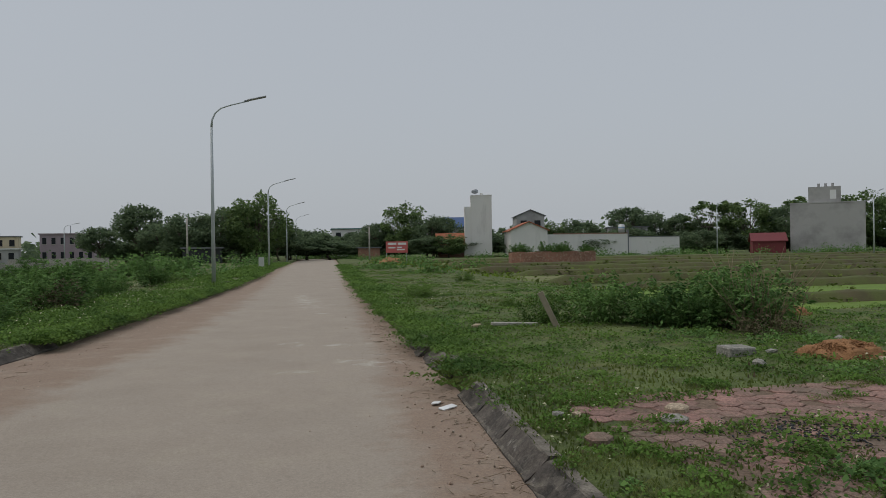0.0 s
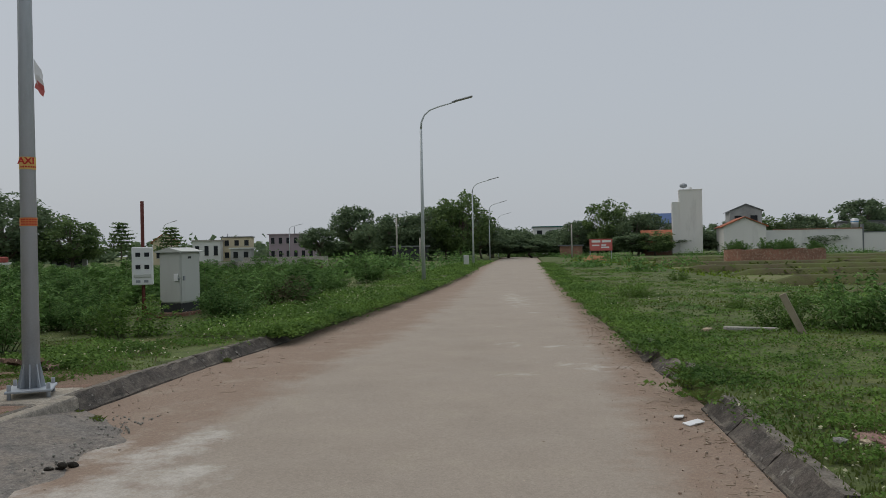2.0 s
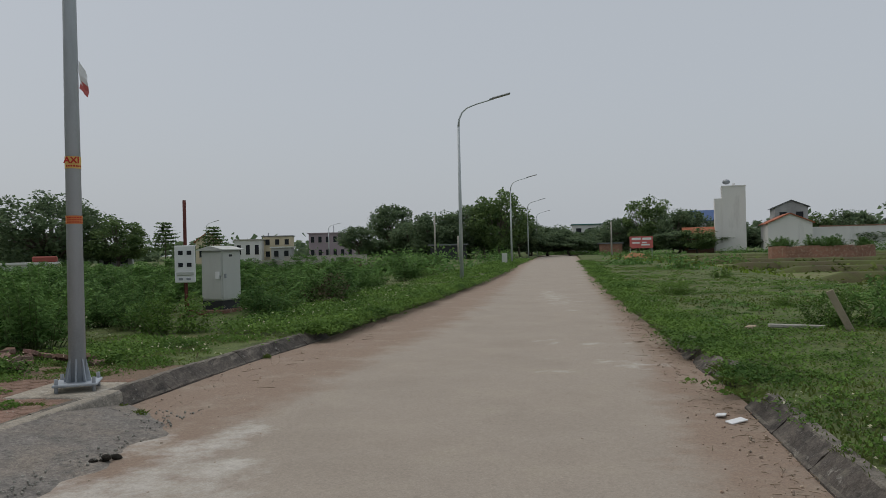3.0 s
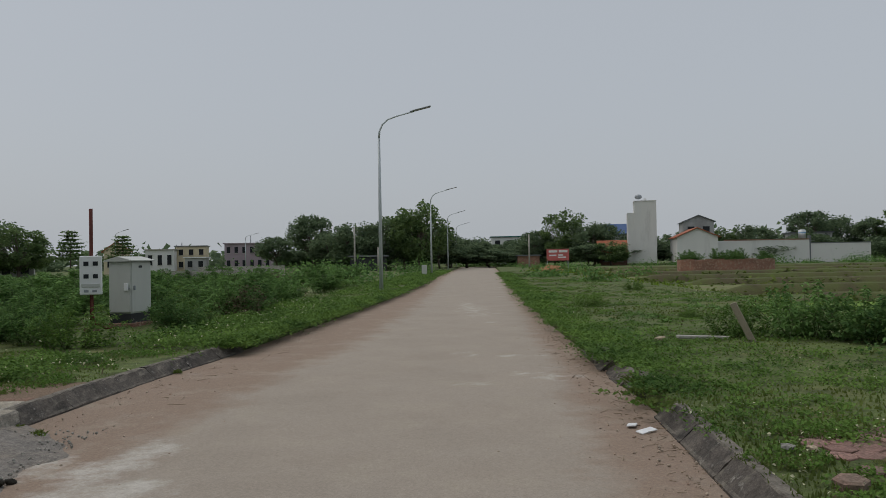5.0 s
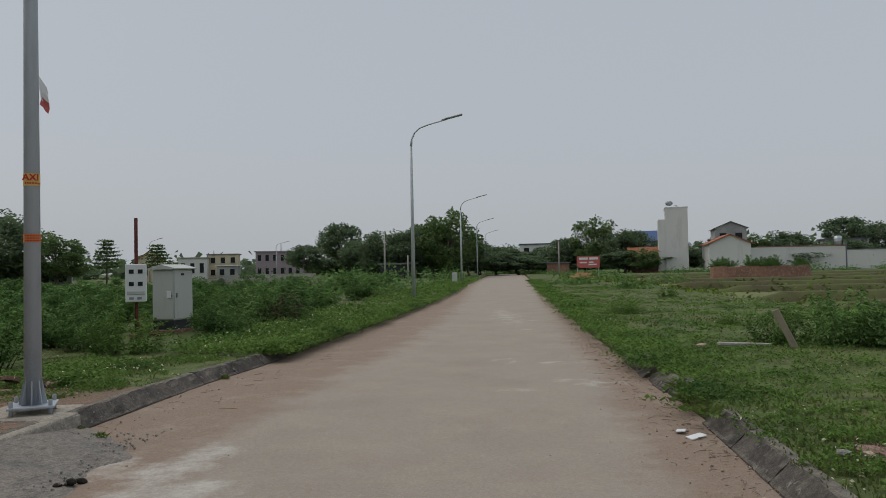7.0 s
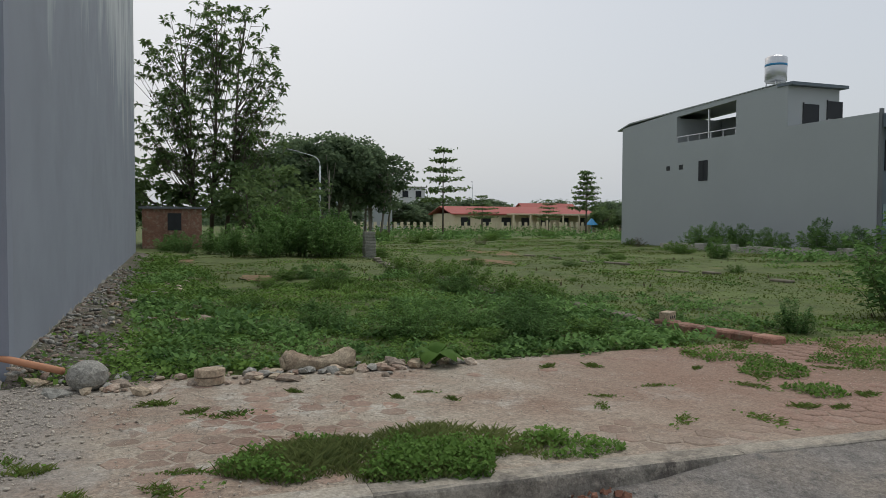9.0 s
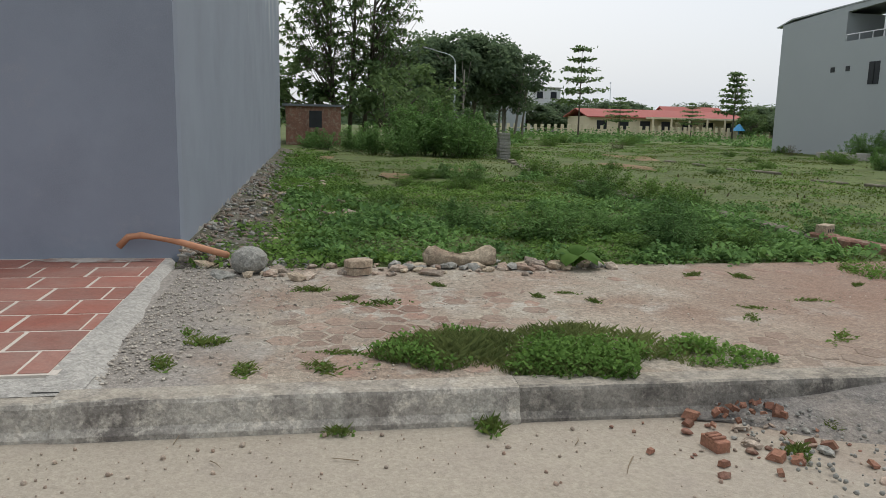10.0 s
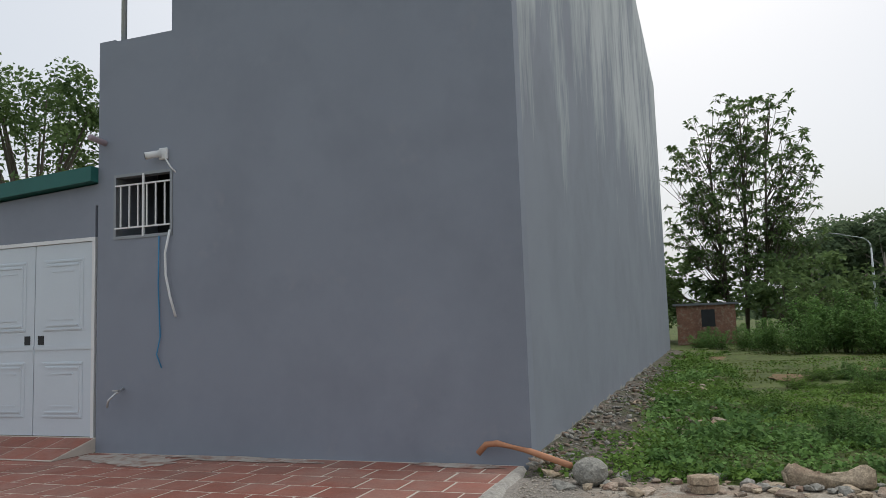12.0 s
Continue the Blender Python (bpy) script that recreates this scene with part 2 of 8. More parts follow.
M_RUBBLE = mat("rubble", (0.34, 0.28, 0.22), 0.95, 0.25, 4, 40, 0.5, second=(0.28, 0.16, 0.11), amount=0.4, second_scale=3, piece=0.3, grit=0.6)
M_SPLASH = mat("dried_cement", (0.42, 0.375, 0.33), 0.95, 0.2, 4, 60, 0.3, second=(0.30, 0.19, 0.15), amount=0.45, second_scale=6, edge=0.08)
M_CHIPS = mat("stone_chips", (0.44, 0.395, 0.33), 0.96, 0.45, 30, 45, 0.5, second=(0.27, 0.235, 0.195), amount=0.45, second_scale=26, edge=0.05)
M_SKIRT = mat("rubble_earth", (0.13, 0.112, 0.09), 0.97, 0.3, 3, 50, 0.9, second=(0.215, 0.195, 0.165), amount=0.42, second_scale=3.0, third=(0.075, 0.085, 0.04), third_amount=0.48, third_scale=2.2, grit=0.9)
M_STONE = mat("grey_stone", (0.30, 0.29, 0.255), 0.95, 0.2, 5, 40, 0.6, second=(0.2, 0.2, 0.18), amount=0.4, second_scale=5, grit=0.6)
M_BLOCK = mat("broken_concrete", (0.44, 0.36, 0.26), 0.95, 0.2, 4, 45, 0.6, second=(0.32, 0.23, 0.16), amount=0.4, second_scale=4, grit=0.6)
M_GALV = mat("galvanised_steel", (0.42, 0.46, 0.50), 0.5, 0.12, 1.5, 60, 0.05, metal=0.15, second=(0.29, 0.32, 0.35), amount=0.45, second_scale=2, streak=True)
M_LAMP_POLE = mat("lamp_pole_grey", (0.47, 0.51, 0.52), 0.55, 0.08, 1, 40, 0.02, metal=0.3)
M_LAMP_HEAD = mat("lamp_head", (0.28, 0.30, 0.32), 0.5, 0.05, 2, 40, 0.02, metal=0.3)
M_CABINET = mat("pale_grey_cabinet_paint", (0.50, 0.515, 0.485), 0.55, 0.05, 1.5, 60, 0.03, second=(0.42, 0.43, 0.40), amount=0.3, second_scale=2, streak=True)
# Black parts, and the painted dark inside openings.
M_BLACK = mat("black_and_dark_openings", (0.03, 0.032, 0.035), 0.7, 0.2, 3, 50, 0.1)
M_GLASS = mat("dark_window_glass", (0.015, 0.018, 0.022), 0.3, 0.1, 2, 30, 0.0, spec=0.25)
M_PALE_GLASS = mat("pale_reflecting_glass", (0.22, 0.30, 0.31), 0.1, 0.1, 1, 30, 0.0, spec=0.8)
M_RUST = mat("rusty_pipe", (0.11, 0.032, 0.025), 0.85, 0.25, 4, 60, 0.3)
M_ORANGE_PIPE = mat("orange_pvc", (0.46, 0.22, 0.12), 0.6, 0.12, 5, 60, 0.05)
M_WHITE = mat("white_paint", (0.74, 0.75, 0.75), 0.5, 0.04, 2, 40, 0.02)
M_DOOR = mat("white_steel_door", (0.60, 0.66, 0.71), 0.45, 0.04, 1.5, 40, 0.02)
M_RED_SIGN = mat("faded_red_sign", (0.52, 0.13, 0.12), 0.6, 0.1, 2, 40, 0.02)
M_YELLOW = mat("yellow_sticker", (0.72, 0.50, 0.16), 0.6, 0.08, 6, 60, 0.02)
M_ORANGE = mat("orange_sticker", (0.62, 0.22, 0.07), 0.6, 0.08, 6, 60, 0.02)
M_STICKER_RED = mat("sticker_red", (0.48, 0.03, 0.02), 0.6, 0.05, 6, 60, 0.02)
M_BLUE = mat("blue_plastic", (0.03, 0.22, 0.42), 0.45, 0.08, 2, 40, 0.02)
M_STEEL = mat("stainless_tank", (0.55, 0.56, 0.57), 0.3, 0.06, 2, 30, 0.02, metal=0.7)
M_BARK = mat("bark", (0.12, 0.10, 0.08), 0.95, 0.25, 3, 30, 0.6)
M_PALE_BARK = mat("pale_bark", (0.24, 0.215, 0.18), 0.95, 0.2, 3, 30, 0.4)
M_WOOD = mat("weathered_board", (0.36, 0.31, 0.24), 0.9, 0.2, 3, 40, 0.3)
M_DUNG = mat("dung", (0.02, 0.017, 0.012), 0.9, 0.3, 20, 60, 0.8)
M_SOIL = mat("orange_brown_soil", (0.22, 0.145, 0.08), 0.97, 0.25, 1.5, 50, 0.6, second=(0.15, 0.13, 0.06), amount=0.42, second_scale=1.6, grit=0.4)
M_HEAP = mat("wood_chip_heap", (0.34, 0.18, 0.085), 0.95, 0.25, 6, 50, 0.9, second=(0.28, 0.14, 0.07), amount=0.4, second_scale=5)
M_STEM = mat("green_stems", (0.10, 0.13, 0.05), 0.9, 0.25, 3, 50, 0.2)
M_STRAW = mat("dead_stalks", (0.22, 0.17, 0.11), 0.9, 0.25, 3, 50, 0.2)
L_WEED = leaf_mat("weed_leaves", (0.056, 0.115, 0.029), (0.172, 0.285, 0.062), patch=2.0, patch_scale=0.9)
L_GRASS = leaf_mat("grass_blades", (0.072, 0.105, 0.028), (0.165, 0.21, 0.055), patch=2.2, patch_scale=0.45, island=0.3)
L_BUSH = leaf_mat("bush_leaves", (0.06, 0.128, 0.042), (0.19, 0.33, 0.095), patch=1.5)
# Distant haze is put into this leaf colour: paler and bluer than bare foliage.
L_DARK_HAZED = leaf_mat("hazed_dark_tree_leaves", (0.085, 0.132, 0.08), (0.19, 0.255, 0.135), 0.45)
L_MID = leaf_mat("tree_leaves", (0.07, 0.12, 0.052), (0.19, 0.27, 0.10), 0.35)
L_FLOWER = leaf_mat("small_pale_flowers", (0.45, 0.45, 0.25), (0.7, 0.68, 0.5), 0.2)
L_DRY = leaf_mat("dry_litter", (0.075, 0.065, 0.04), (0.17, 0.14, 0.085), 0.1)
L_MOUND = leaf_mat("clover_leaves", (0.06, 0.125, 0.026), (0.175, 0.30, 0.065), 0.35)
L_TURF = leaf_mat("fine_turf", (0.09, 0.12, 0.04), (0.25, 0.29, 0.10), 0.3, patch=2.0)
L_RICE = leaf_mat("rice_shoots", (0.10, 0.17, 0.02), (0.22, 0.33, 0.05))

# ---- mesh helpers ----
rng = np.random.default_rng(11)


def link(name, bm, material, parent=None, label="", smooth=False):
    me = bpy.data.meshes.new(name)
    bm.to_mesh(me)
    bm.free()
    if smooth:
        for p in me.polygons:
            p.use_smooth = True
    me.materials.append(material)
    ob = new(name, me)
    if parent is not None:
        ob.parent = parent
    if label:
        ob["label"] = label
    return ob


def part(name, bm, material, parent, label="", smooth=False):
    return link(name, bm, material, parent, label, smooth)


def thing(name, x=0, y=0, z=0, rz=0, label="", category="", group="", kind=""):
    ob = new(name)
    ob.matrix_basis = pose(x, y, z, 0, 0, rz)
    return tagged(ob, label, category, group, kind)


def B():
    return bmesh.new()


def box(bm, x0, x1, y0, y1, z0, z1, bevel=0.0, m=None):
    r = bmesh.ops.create_cube(bm, size=1)["verts"]
    for v in r:
        v.co = Vector((x0 + (v.co.x + 0.5) * (x1 - x0), y0 + (v.co.y + 0.5) * (y1 - y0), z0 + (v.co.z + 0.5) * (z1 - z0)))
    if bevel:
        es = list({e for v in r for e in v.link_edges})
        out = bmesh.ops.bevel(bm, geom=es, offset=bevel, segments=1, affect="EDGES")
        r = [v for v in bm.verts if v.is_valid] if m is None else list({v for f in out["faces"] for v in f.verts} | {v for v in r if v.is_valid})
    if m is not None:
        bmesh.ops.transform(bm, matrix=m, verts=r)
    return bm


def bx(*a, **k):
    return box(B(), *a, **k)


def tube_np(pts, radii, n=7):
    """Vertices and triangles of a tapered tube along points."""
    P = np.asarray(pts, float)
    V, F = [], []
    for i, p in enumerate(P):
        d = P[min(i + 1, len(P) - 1)] - P[max(i - 1, 0)]
        d = d / (np.linalg.norm(d) + 1e-9)
        a = np.cross(d, (0.31, 0.95, 0.05) if abs(d[1]) < 0.9 else (1, 0, 0))
        a /= np.linalg.norm(a)
        b = np.cross(d, a)
        for k in range(n):
            c, s = math.cos(2 * math.pi * k / n), math.sin(2 * math.pi * k / n)
            V.append(p + radii[i] * (c * a + s * b))
        if i:
            for k in range(n):
                q0, q1 = (i - 1) * n + k, (i - 1) * n + (k + 1) % n
                F += [(q0, q1, q1 + n), (q0, q1 + n, q0 + n)]
    for i in (0, len(P) - 1):
        V.append(P[i])
        c = len(V) - 1
        for k in range(n):
            F.append((c, i * n + (k + 1) % n, i * n + k) if i == 0 else (c, i * n + k, i * n + (k + 1) % n))
    return np.array(V), np.array(F, dtype=np.int64)


def join_np(chunks):
    V, F, o = [], [], 0
    for v, f in chunks:
        V.append(v)
        F.append(f + o)
        o += len(v)
    return np.concatenate(V), np.concatenate(F)


def mesh_np(name, V, F, material, parent=None, label="", smooth=False):
    me = bpy.data.meshes.new(name)
    V, F = np.asarray(V, np.float32), np.asarray(F, np.int32)
    k = F.shape[1]
    me.vertices.add(len(V))
    me.vertices.foreach_set("co", V.ravel())
    me.loops.add(F.size)
    me.loops.foreach_set("vertex_index", F.ravel())
    me.polygons.add(len(F))
    me.polygons.foreach_set("loop_start", np.arange(0, F.size, k, dtype=np.int32))
    me.polygons.foreach_set("loop_total", np.full(len(F), k, np.int32))
    me.update(calc_edges=True)
    if smooth:
        me.polygons.foreach_set("use_smooth", np.ones(len(F), bool))
    me.materials.append(material)
    ob = new(name, me)
    if parent is not None:
        ob.parent = parent
    if label:
        ob["label"] = label
    return ob


def tube(name, pts, radii, material, parent=None, label="", n=8):
    if isinstance(radii, (int, float)):
        radii = [radii] * len(pts)
    V, F = tube_np(pts, radii, n)
    return mesh_np(name, V, F, material, parent, label, True)


def leaf_np(P, size, up=0.3, aspect=0.45, droop=0.25):
    """Folded diamond leaves at points P."""
    N = len(P)
    size = np.broadcast_to(size, (N,)) * rng.uniform(0.65, 1.3, N)
    d = rng.normal(size=(N, 3))
    d[:, 2] = d[:, 2] * 0.6 + up
    d /= np.linalg.norm(d, axis=1)[:, None]
    s = np.cross(d, rng.normal(size=(N, 3)) * (0.5, 0.5, 1.0))
    s /= np.linalg.norm(s, axis=1)[:, None] + 1e-9
    L = size[:, None]
    mid = P + 0.5 * L * d
    tip = P + L * d
    tip[:, 2] -= droop * size
    V = np.empty((N, 4, 3))
    V[:, 0], V[:, 1], V[:, 2], V[:, 3] = P, mid + aspect * 0.5 * L * s, tip, mid - aspect * 0.5 * L * s
    i = np.arange(N)[:, None] * 4
    F = np.concatenate([i + (0, 1, 2), i + (0, 2, 3)])
    return V.reshape(-1, 3), F


def level_leaf_np(P, size, tilt=0.45, aspect=0.75):
    """Broad leaves held nearly level, each folded along its middle."""
    N = len(P)
    size = np.broadcast_to(size, (N,)) * rng.uniform(0.6, 1.35, N)
    a = rng.uniform(0, 2 * math.pi, N)
    d = np.stack([np.cos(a), np.sin(a), rng.normal(size=N) * tilt], 1)
    s = np.stack([-np.sin(a), np.cos(a), rng.normal(size=N) * tilt], 1)
    L = size[:, None]
    V = np.empty((N, 4, 3))
    V[:, 0], V[:, 2] = P - 0.45 * L * d, P + 0.55 * L * d
    V[:, 1], V[:, 3] = P + aspect * 0.5 * L * s, P - aspect * 0.5 * L * s
    V[:, 1, 2] += 0.12 * size
    V[:, 3, 2] += 0.12 * size
    i = np.arange(N)[:, None] * 4
    return V.reshape(-1, 3), np.concatenate([i + (0, 1, 2), i + (0, 2, 3)])


def spray_np(P, out, size, aspect=0.6, droop=0.35):
    """Leaves pointing away from their stem, tips hanging."""
    N = len(P)
    size = np.broadcast_to(size, (N,)) * rng.uniform(0.6, 1.3, N)
    d = out + rng.normal(size=(N, 3)) * 0.28
    d /= np.linalg.norm(d, axis=1)[:, None] + 1e-9
    s = np.cross(d, np.array((0, 0, 1.0)) + rng.normal(size=(N, 3)) * 0.35)
    s /= np.linalg.norm(s, axis=1)[:, None] + 1e-9
    L = size[:, None]
    mid = P + 0.45 * L * d
    V = np.empty((N, 4, 3))
    V[:, 0], V[:, 2] = P, P + L * d
    V[:, 2, 2] -= droop * size
    V[:, 1], V[:, 3] = mid + aspect * 0.5 * L * s, mid - aspect * 0.5 * L * s
    i = np.arange(N)[:, None] * 4
    return V.reshape(-1, 3), np.concatenate([i + (0, 1, 2), i + (0, 2, 3)])


def blade_np(P, height, width=0.012, lean=0.45):
    """Grass blades: two triangles each, bent over."""
    N = len(P)
    h = np.broadcast_to(height, (N,)) * rng.uniform(0.5, 1.3, N)
    a = rng.uniform(0, 2 * math.pi, N)
    out = np.stack([np.cos(a), np.sin(a), np.zeros(N)], 1)
    side = np.stack([-np.sin(a), np.cos(a), np.zeros(N)], 1) * (np.broadcast_to(width, (N,)) * rng.uniform(0.6, 1.4, N))[:, None]
    l = (lean * rng.uniform(0.2, 1.6, N) * h)[:, None]
    V = np.empty((N, 4, 3))
    V[:, 0], V[:, 1] = P - side, P + side
    V[:, 2] = P + out * l * 0.35 + side * 0.7
    V[:, 2, 2] += h * 0.65
    V[:, 3] = P + out * l
    V[:, 3, 2] += h
    i = np.arange(N)[:, None] * 4
    F = np.concatenate([i + (0, 1, 2), i + (0, 2, 3)])
    return V.reshape(-1, 3), F


def value_noise(x, y):
    """Smooth random values on a grid of one unit, 0 to 1."""
    x, y = np.asarray(x, float), np.asarray(y, float)
    i, j = np.floor(x).astype(np.int64), np.floor(y).astype(np.int64)
    u, v = x - i, y - j
    u, v = u * u * (3 - 2 * u), v * v * (3 - 2 * v)

    def at(a, b):
        h = (a * 374761393 + b * 668265263) & 0x7FFFFFFF
        h = ((h ^ (h >> 13)) * 1274126177) & 0x7FFFFFFF
        return ((h ^ (h >> 16)) & 0xFFFF) / 65535.0
    lo = at(i, j) * (1 - u) + at(i + 1, j) * u
    hi = at(i, j + 1) * (1 - u) + at(i + 1, j + 1) * u
    return lo * (1 - v) + hi * v


# ---- the lie of the land ----
YL, XL = (-60, 1, 5, 8, 10.6, 13, 18, 22.4, 32, 51, 66, 150), (-4.75, -4.62, -4.5, -4.33, -4.08, -3.68, -3.05, -2.5, -1.5, -0.1, 1.05, 7.9)
YR, XR = (-60, 0, 4.4, 7.5, 12.8, 17, 22, 35, 43, 64, 150), (0.55, 0.92, 1.2, 1.55, 1.93, 2.2, 2.6, 3.65, 4.4, 6.25, 13.9)
ROAD_END = 132.0


def left_edge(y):
    return np.interp(y, YL, XL)


def right_edge(y):
    return np.interp(y, YR, XR)


def ripple(x, y):
    return (np.sin(1.31 * x + 0.7 * y) + np.sin(0.93 * y - 1.17 * x + 2) + 0.6 * np.sin(2.3 * x + 1.9 * y + 1) + 0.5 * np.sin(3.7 * x - 3.1 * y)) / 3.1


def ground_z(x, y):
    """Height of the land beside the road."""
    x, y = np.asarray(x, float), np.asarray(y, float)
    d = np.where(x < 0.5 * (left_edge(y) + right_edge(y)), left_edge(y) - x, x - right_edge(y))
    z = 0.145 + 0.045 * ripple(x, y) * np.clip((d - 1.2) / 3, 0, 1)
    right = x > right_edge(y)
    flat = (~right) & (x > -8.0) & (y < 7.5) | right & (x < 5.4) & (y < 7.2)
    z = np.where(flat, 0.145, z)
    low = np.clip((x - right_edge(y) - 7.0) / 1.2, 0, 1) * np.clip((y - 13.5) / 1.0, 0, 1) * np.clip((90 - y) / 5, 0, 1)
    return z - 0.30 * low * right


def build_ground():
    d = [0.14, 0.3, 0.6, 1.0]
    while d[-1] < 12:
        d.append(d[-1] + 0.45)
    while d[-1] < 1500:
        d.append(d[-1] * 1.18)
    ys = [-1500, -700, -300, -150, -80, -50, -35, -25, -18]
    y = -14.0
    while y < 24:
        ys.append(y)
        y += 0.4
    while y < 1500:
        ys.append(y)
        y = y * 1.045 + 0.02
    ys = np.array(ys)
    cols = []
    for k in reversed(d):
        x = left_edge(ys) - k
        cols.append((x, ground_z(x, ys)))
    inside = ys < ROAD_END
    for off in (left_edge(ys) - 0.13, right_edge(ys) + 0.13):
        cols.append((off, np.where(inside, -0.08, 0.14)))
    for k in d:
        x = right_edge(ys) + k
        cols.append((x, ground_z(x, ys)))
    V = np.stack([np.stack([x, ys, z], 1) for x, z in cols])
    C, R = len(cols), len(ys)
    i = (np.arange(C - 1)[:, None] * R + np.arange(R - 1)[None]).ravel()
    F = np.stack([i, i + R, i + R + 1, i + 1], 1)
    ob = mesh_np("ground", V.reshape(-1, 3), F, M_GROUND, smooth=True)
    return tagged(ob, "rough green turf and bare brown earth of building plots", "ground", kind="structure")


build_ground()


def strip(name, inner, outer, y0, y1, z, step, material, label, category, ragged=0.0, parent=None, lift=0.0, kind="structure"):
    """A sheet between two edge curves, with ragged rims."""
    ys = np.arange(y0, y1 + step * 0.5, step)
    a, b = inner(ys), outer(ys)
    r1 = ragged * (ripple(ys * 2.3, ys * 0.7) + 0.6 * ripple(ys * 7.1, ys * 3.0))
    r2 = ragged * (ripple(ys * 1.9 + 4, ys * 1.1) + 0.6 * ripple(ys * 6.3, ys * 2.0 + 3))
    cols = [a + r1 + (b + r2 - a - r1) * f for f in (0, 0.25, 0.5, 0.75, 1)]
    V = np.stack([np.stack([c, ys, np.full_like(ys, z) + (lift if 0 < k < 4 else 0)], 1) for k, c in enumerate(cols)])
    R = len(ys)
    i = (np.arange(4)[:, None] * R + np.arange(R - 1)[None]).ravel()
    F = np.stack([i, i + R, i + R + 1, i + 1], 1)
    ob = mesh_np(name, V.reshape(-1, 3), F, material, parent, smooth=True)
    return tagged(ob, label, category, kind=kind)


def build_road():
    """The road sheet, with the reach of washed-in dirt and sand stored on its points."""
    ys = np.concatenate([np.arange(-50, -8, 2.0), np.arange(-8, 30, 0.25), np.arange(30, ROAD_END + 0.1, 1.0)])
    L, Rt = left_edge(ys) - 0.02, right_edge(ys) + 0.02
    fs = np.linspace(0, 1, 49)
    X = L[None] + (Rt - L)[None] * fs[:, None]
    Y = np.broadcast_to(ys, X.shape)
    dl, dr = X - L, Rt - X
    wl = np.interp(ys, (-50, 2, 3.6, 5.5, 8, 11, 16, 30, 70), (-0.2, 0.1, 1.1, 1.7, 1.7, 1.8, 1.9, 1.4, 0.6))
    wr = np.interp(ys, (-8, 2, 8, 20, 60), (0.8, 0.85, 0.8, 0.5, 0.35))
    reach = np.maximum((wl[None] - dl) / 0.55, (wr[None] - dr) / 0.4)
    sandy = np.interp(ys, (2.0, 4.0), (1.0, 0.0))[None] * np.clip((3.6 - dl) / 1.2, -1, 1)
    worn = 0.85 - np.hypot((X + 3.0) / 0.75, (Y - 5.3) / 0.6)
    for cx, cy, rx_, ry_ in ((-3.38, 6.6, 0.14, 0.42), (-2.75, 6.85, 0.2, 0.4), (-2.95, 6.35, 0.3, 0.3), (-2.6, 5.9, 0.35, 0.25)):
        worn = np.maximum(worn, 0.95 - np.hypot((X - cx) / rx_, (Y - cy) / ry_))
    worn = np.maximum(worn, 0.25 - np.hypot((X - 0.9) / 0.7, (Y - 23) / 6.0))
    for k in range(26):
        cy = 9.5 + 34 * rng.uniform() ** 1.3
        cx = float(right_edge(cy)) - rng.uniform(0.5, 1.9)
        worn = np.maximum(worn, 0.3 - np.hypot((X - cx) / rng.uniform(0.35, 0.8), (Y - cy) / rng.uniform(0.15, 0.3)))
    z = 0.018 * np.sin(np.clip(fs, 0, 1) * math.pi)[:, None] + 0 * X
    V = np.stack([X, Y, z], -1)
    C, R = X.shape
    i = (np.arange(C - 1)[:, None] * R + np.arange(R - 1)[None]).ravel()
    ob = mesh_np("road", V.reshape(-1, 3), np.stack([i, i + R, i + R + 1, i + 1], 1), M_ROAD, smooth=True)
    for name, val in (("dirt", reach), ("sand", sandy - 0.35), ("worn", worn)):
        at = ob.data.attributes.new(name, "FLOAT", "POINT")
        at.data.foreach_set("value", np.ascontiguousarray(np.clip(val, -1, 1), dtype=np.float32).ravel())
    tagged(ob, "dusty pale concrete road with reddish dirt along its edges", "road", kind="structure")


def layer_dirt(m, layers):
    """Lays further colours over a material where a stored reach plus noise says so."""
    n, l = m.node_tree.nodes, m.node_tree.links
    b = n["Principled BSDF"]
    col = b.inputs["Base Color"].links[0].from_socket
    geo = n.new("ShaderNodeNewGeometry")
    for name, dark, light, sc in layers:
        at = n.new("ShaderNodeAttribute")
        at.attribute_name = name
        big, small = n.new("ShaderNodeTexNoise"), n.new("ShaderNodeTexNoise")
        for t, k in ((big, sc), (small, 38.0)):
            t.inputs["Scale"].default_value, t.inputs["Detail"].default_value, t.inputs["Roughness"].default_value = k, 7.0, 0.7
            l.new(geo.outputs["Position"], t.inputs["Vector"])
        sp = n.new("ShaderNodeMapRange")
        sp.inputs["To Min"].default_value, sp.inputs["To Max"].default_value = -1.7, 1.7
        l.new(big.outputs["Fac"], sp.inputs["Value"])
        add = n.new("ShaderNodeMath")
        l.new(at.outputs["Fac"], add.inputs[0])
        l.new(sp.outputs["Result"], add.inputs[1])
        fac = n.new("ShaderNodeMapRange")
        fac.inputs["From Min"].default_value, fac.inputs["From Max"].default_value = -0.25, 0.75
        fac.inputs["To Max"].default_value = 0.9
        l.new(add.outputs[0], fac.inputs["Value"])
        tone, mx = n.new("ShaderNodeMix"), n.new("ShaderNodeMix")
        tone.data_type = mx.data_type = "RGBA"
        tone.inputs[6].default_value, tone.inputs[7].default_value = (*dark, 1), (*light, 1)
        l.new(small.outputs["Fac"], tone.inputs["Factor"])
        l.new(fac.outputs["Result"], mx.inputs["Factor"])
        l.new(col, mx.inputs[6])
        l.new(tone.outputs[2], mx.inputs[7])
        col = mx.outputs[2]
    l.new(speckle(n, l, geo.outputs["Position"], col, 0.2, (55.0, 120.0)), b.inputs["Base Color"])


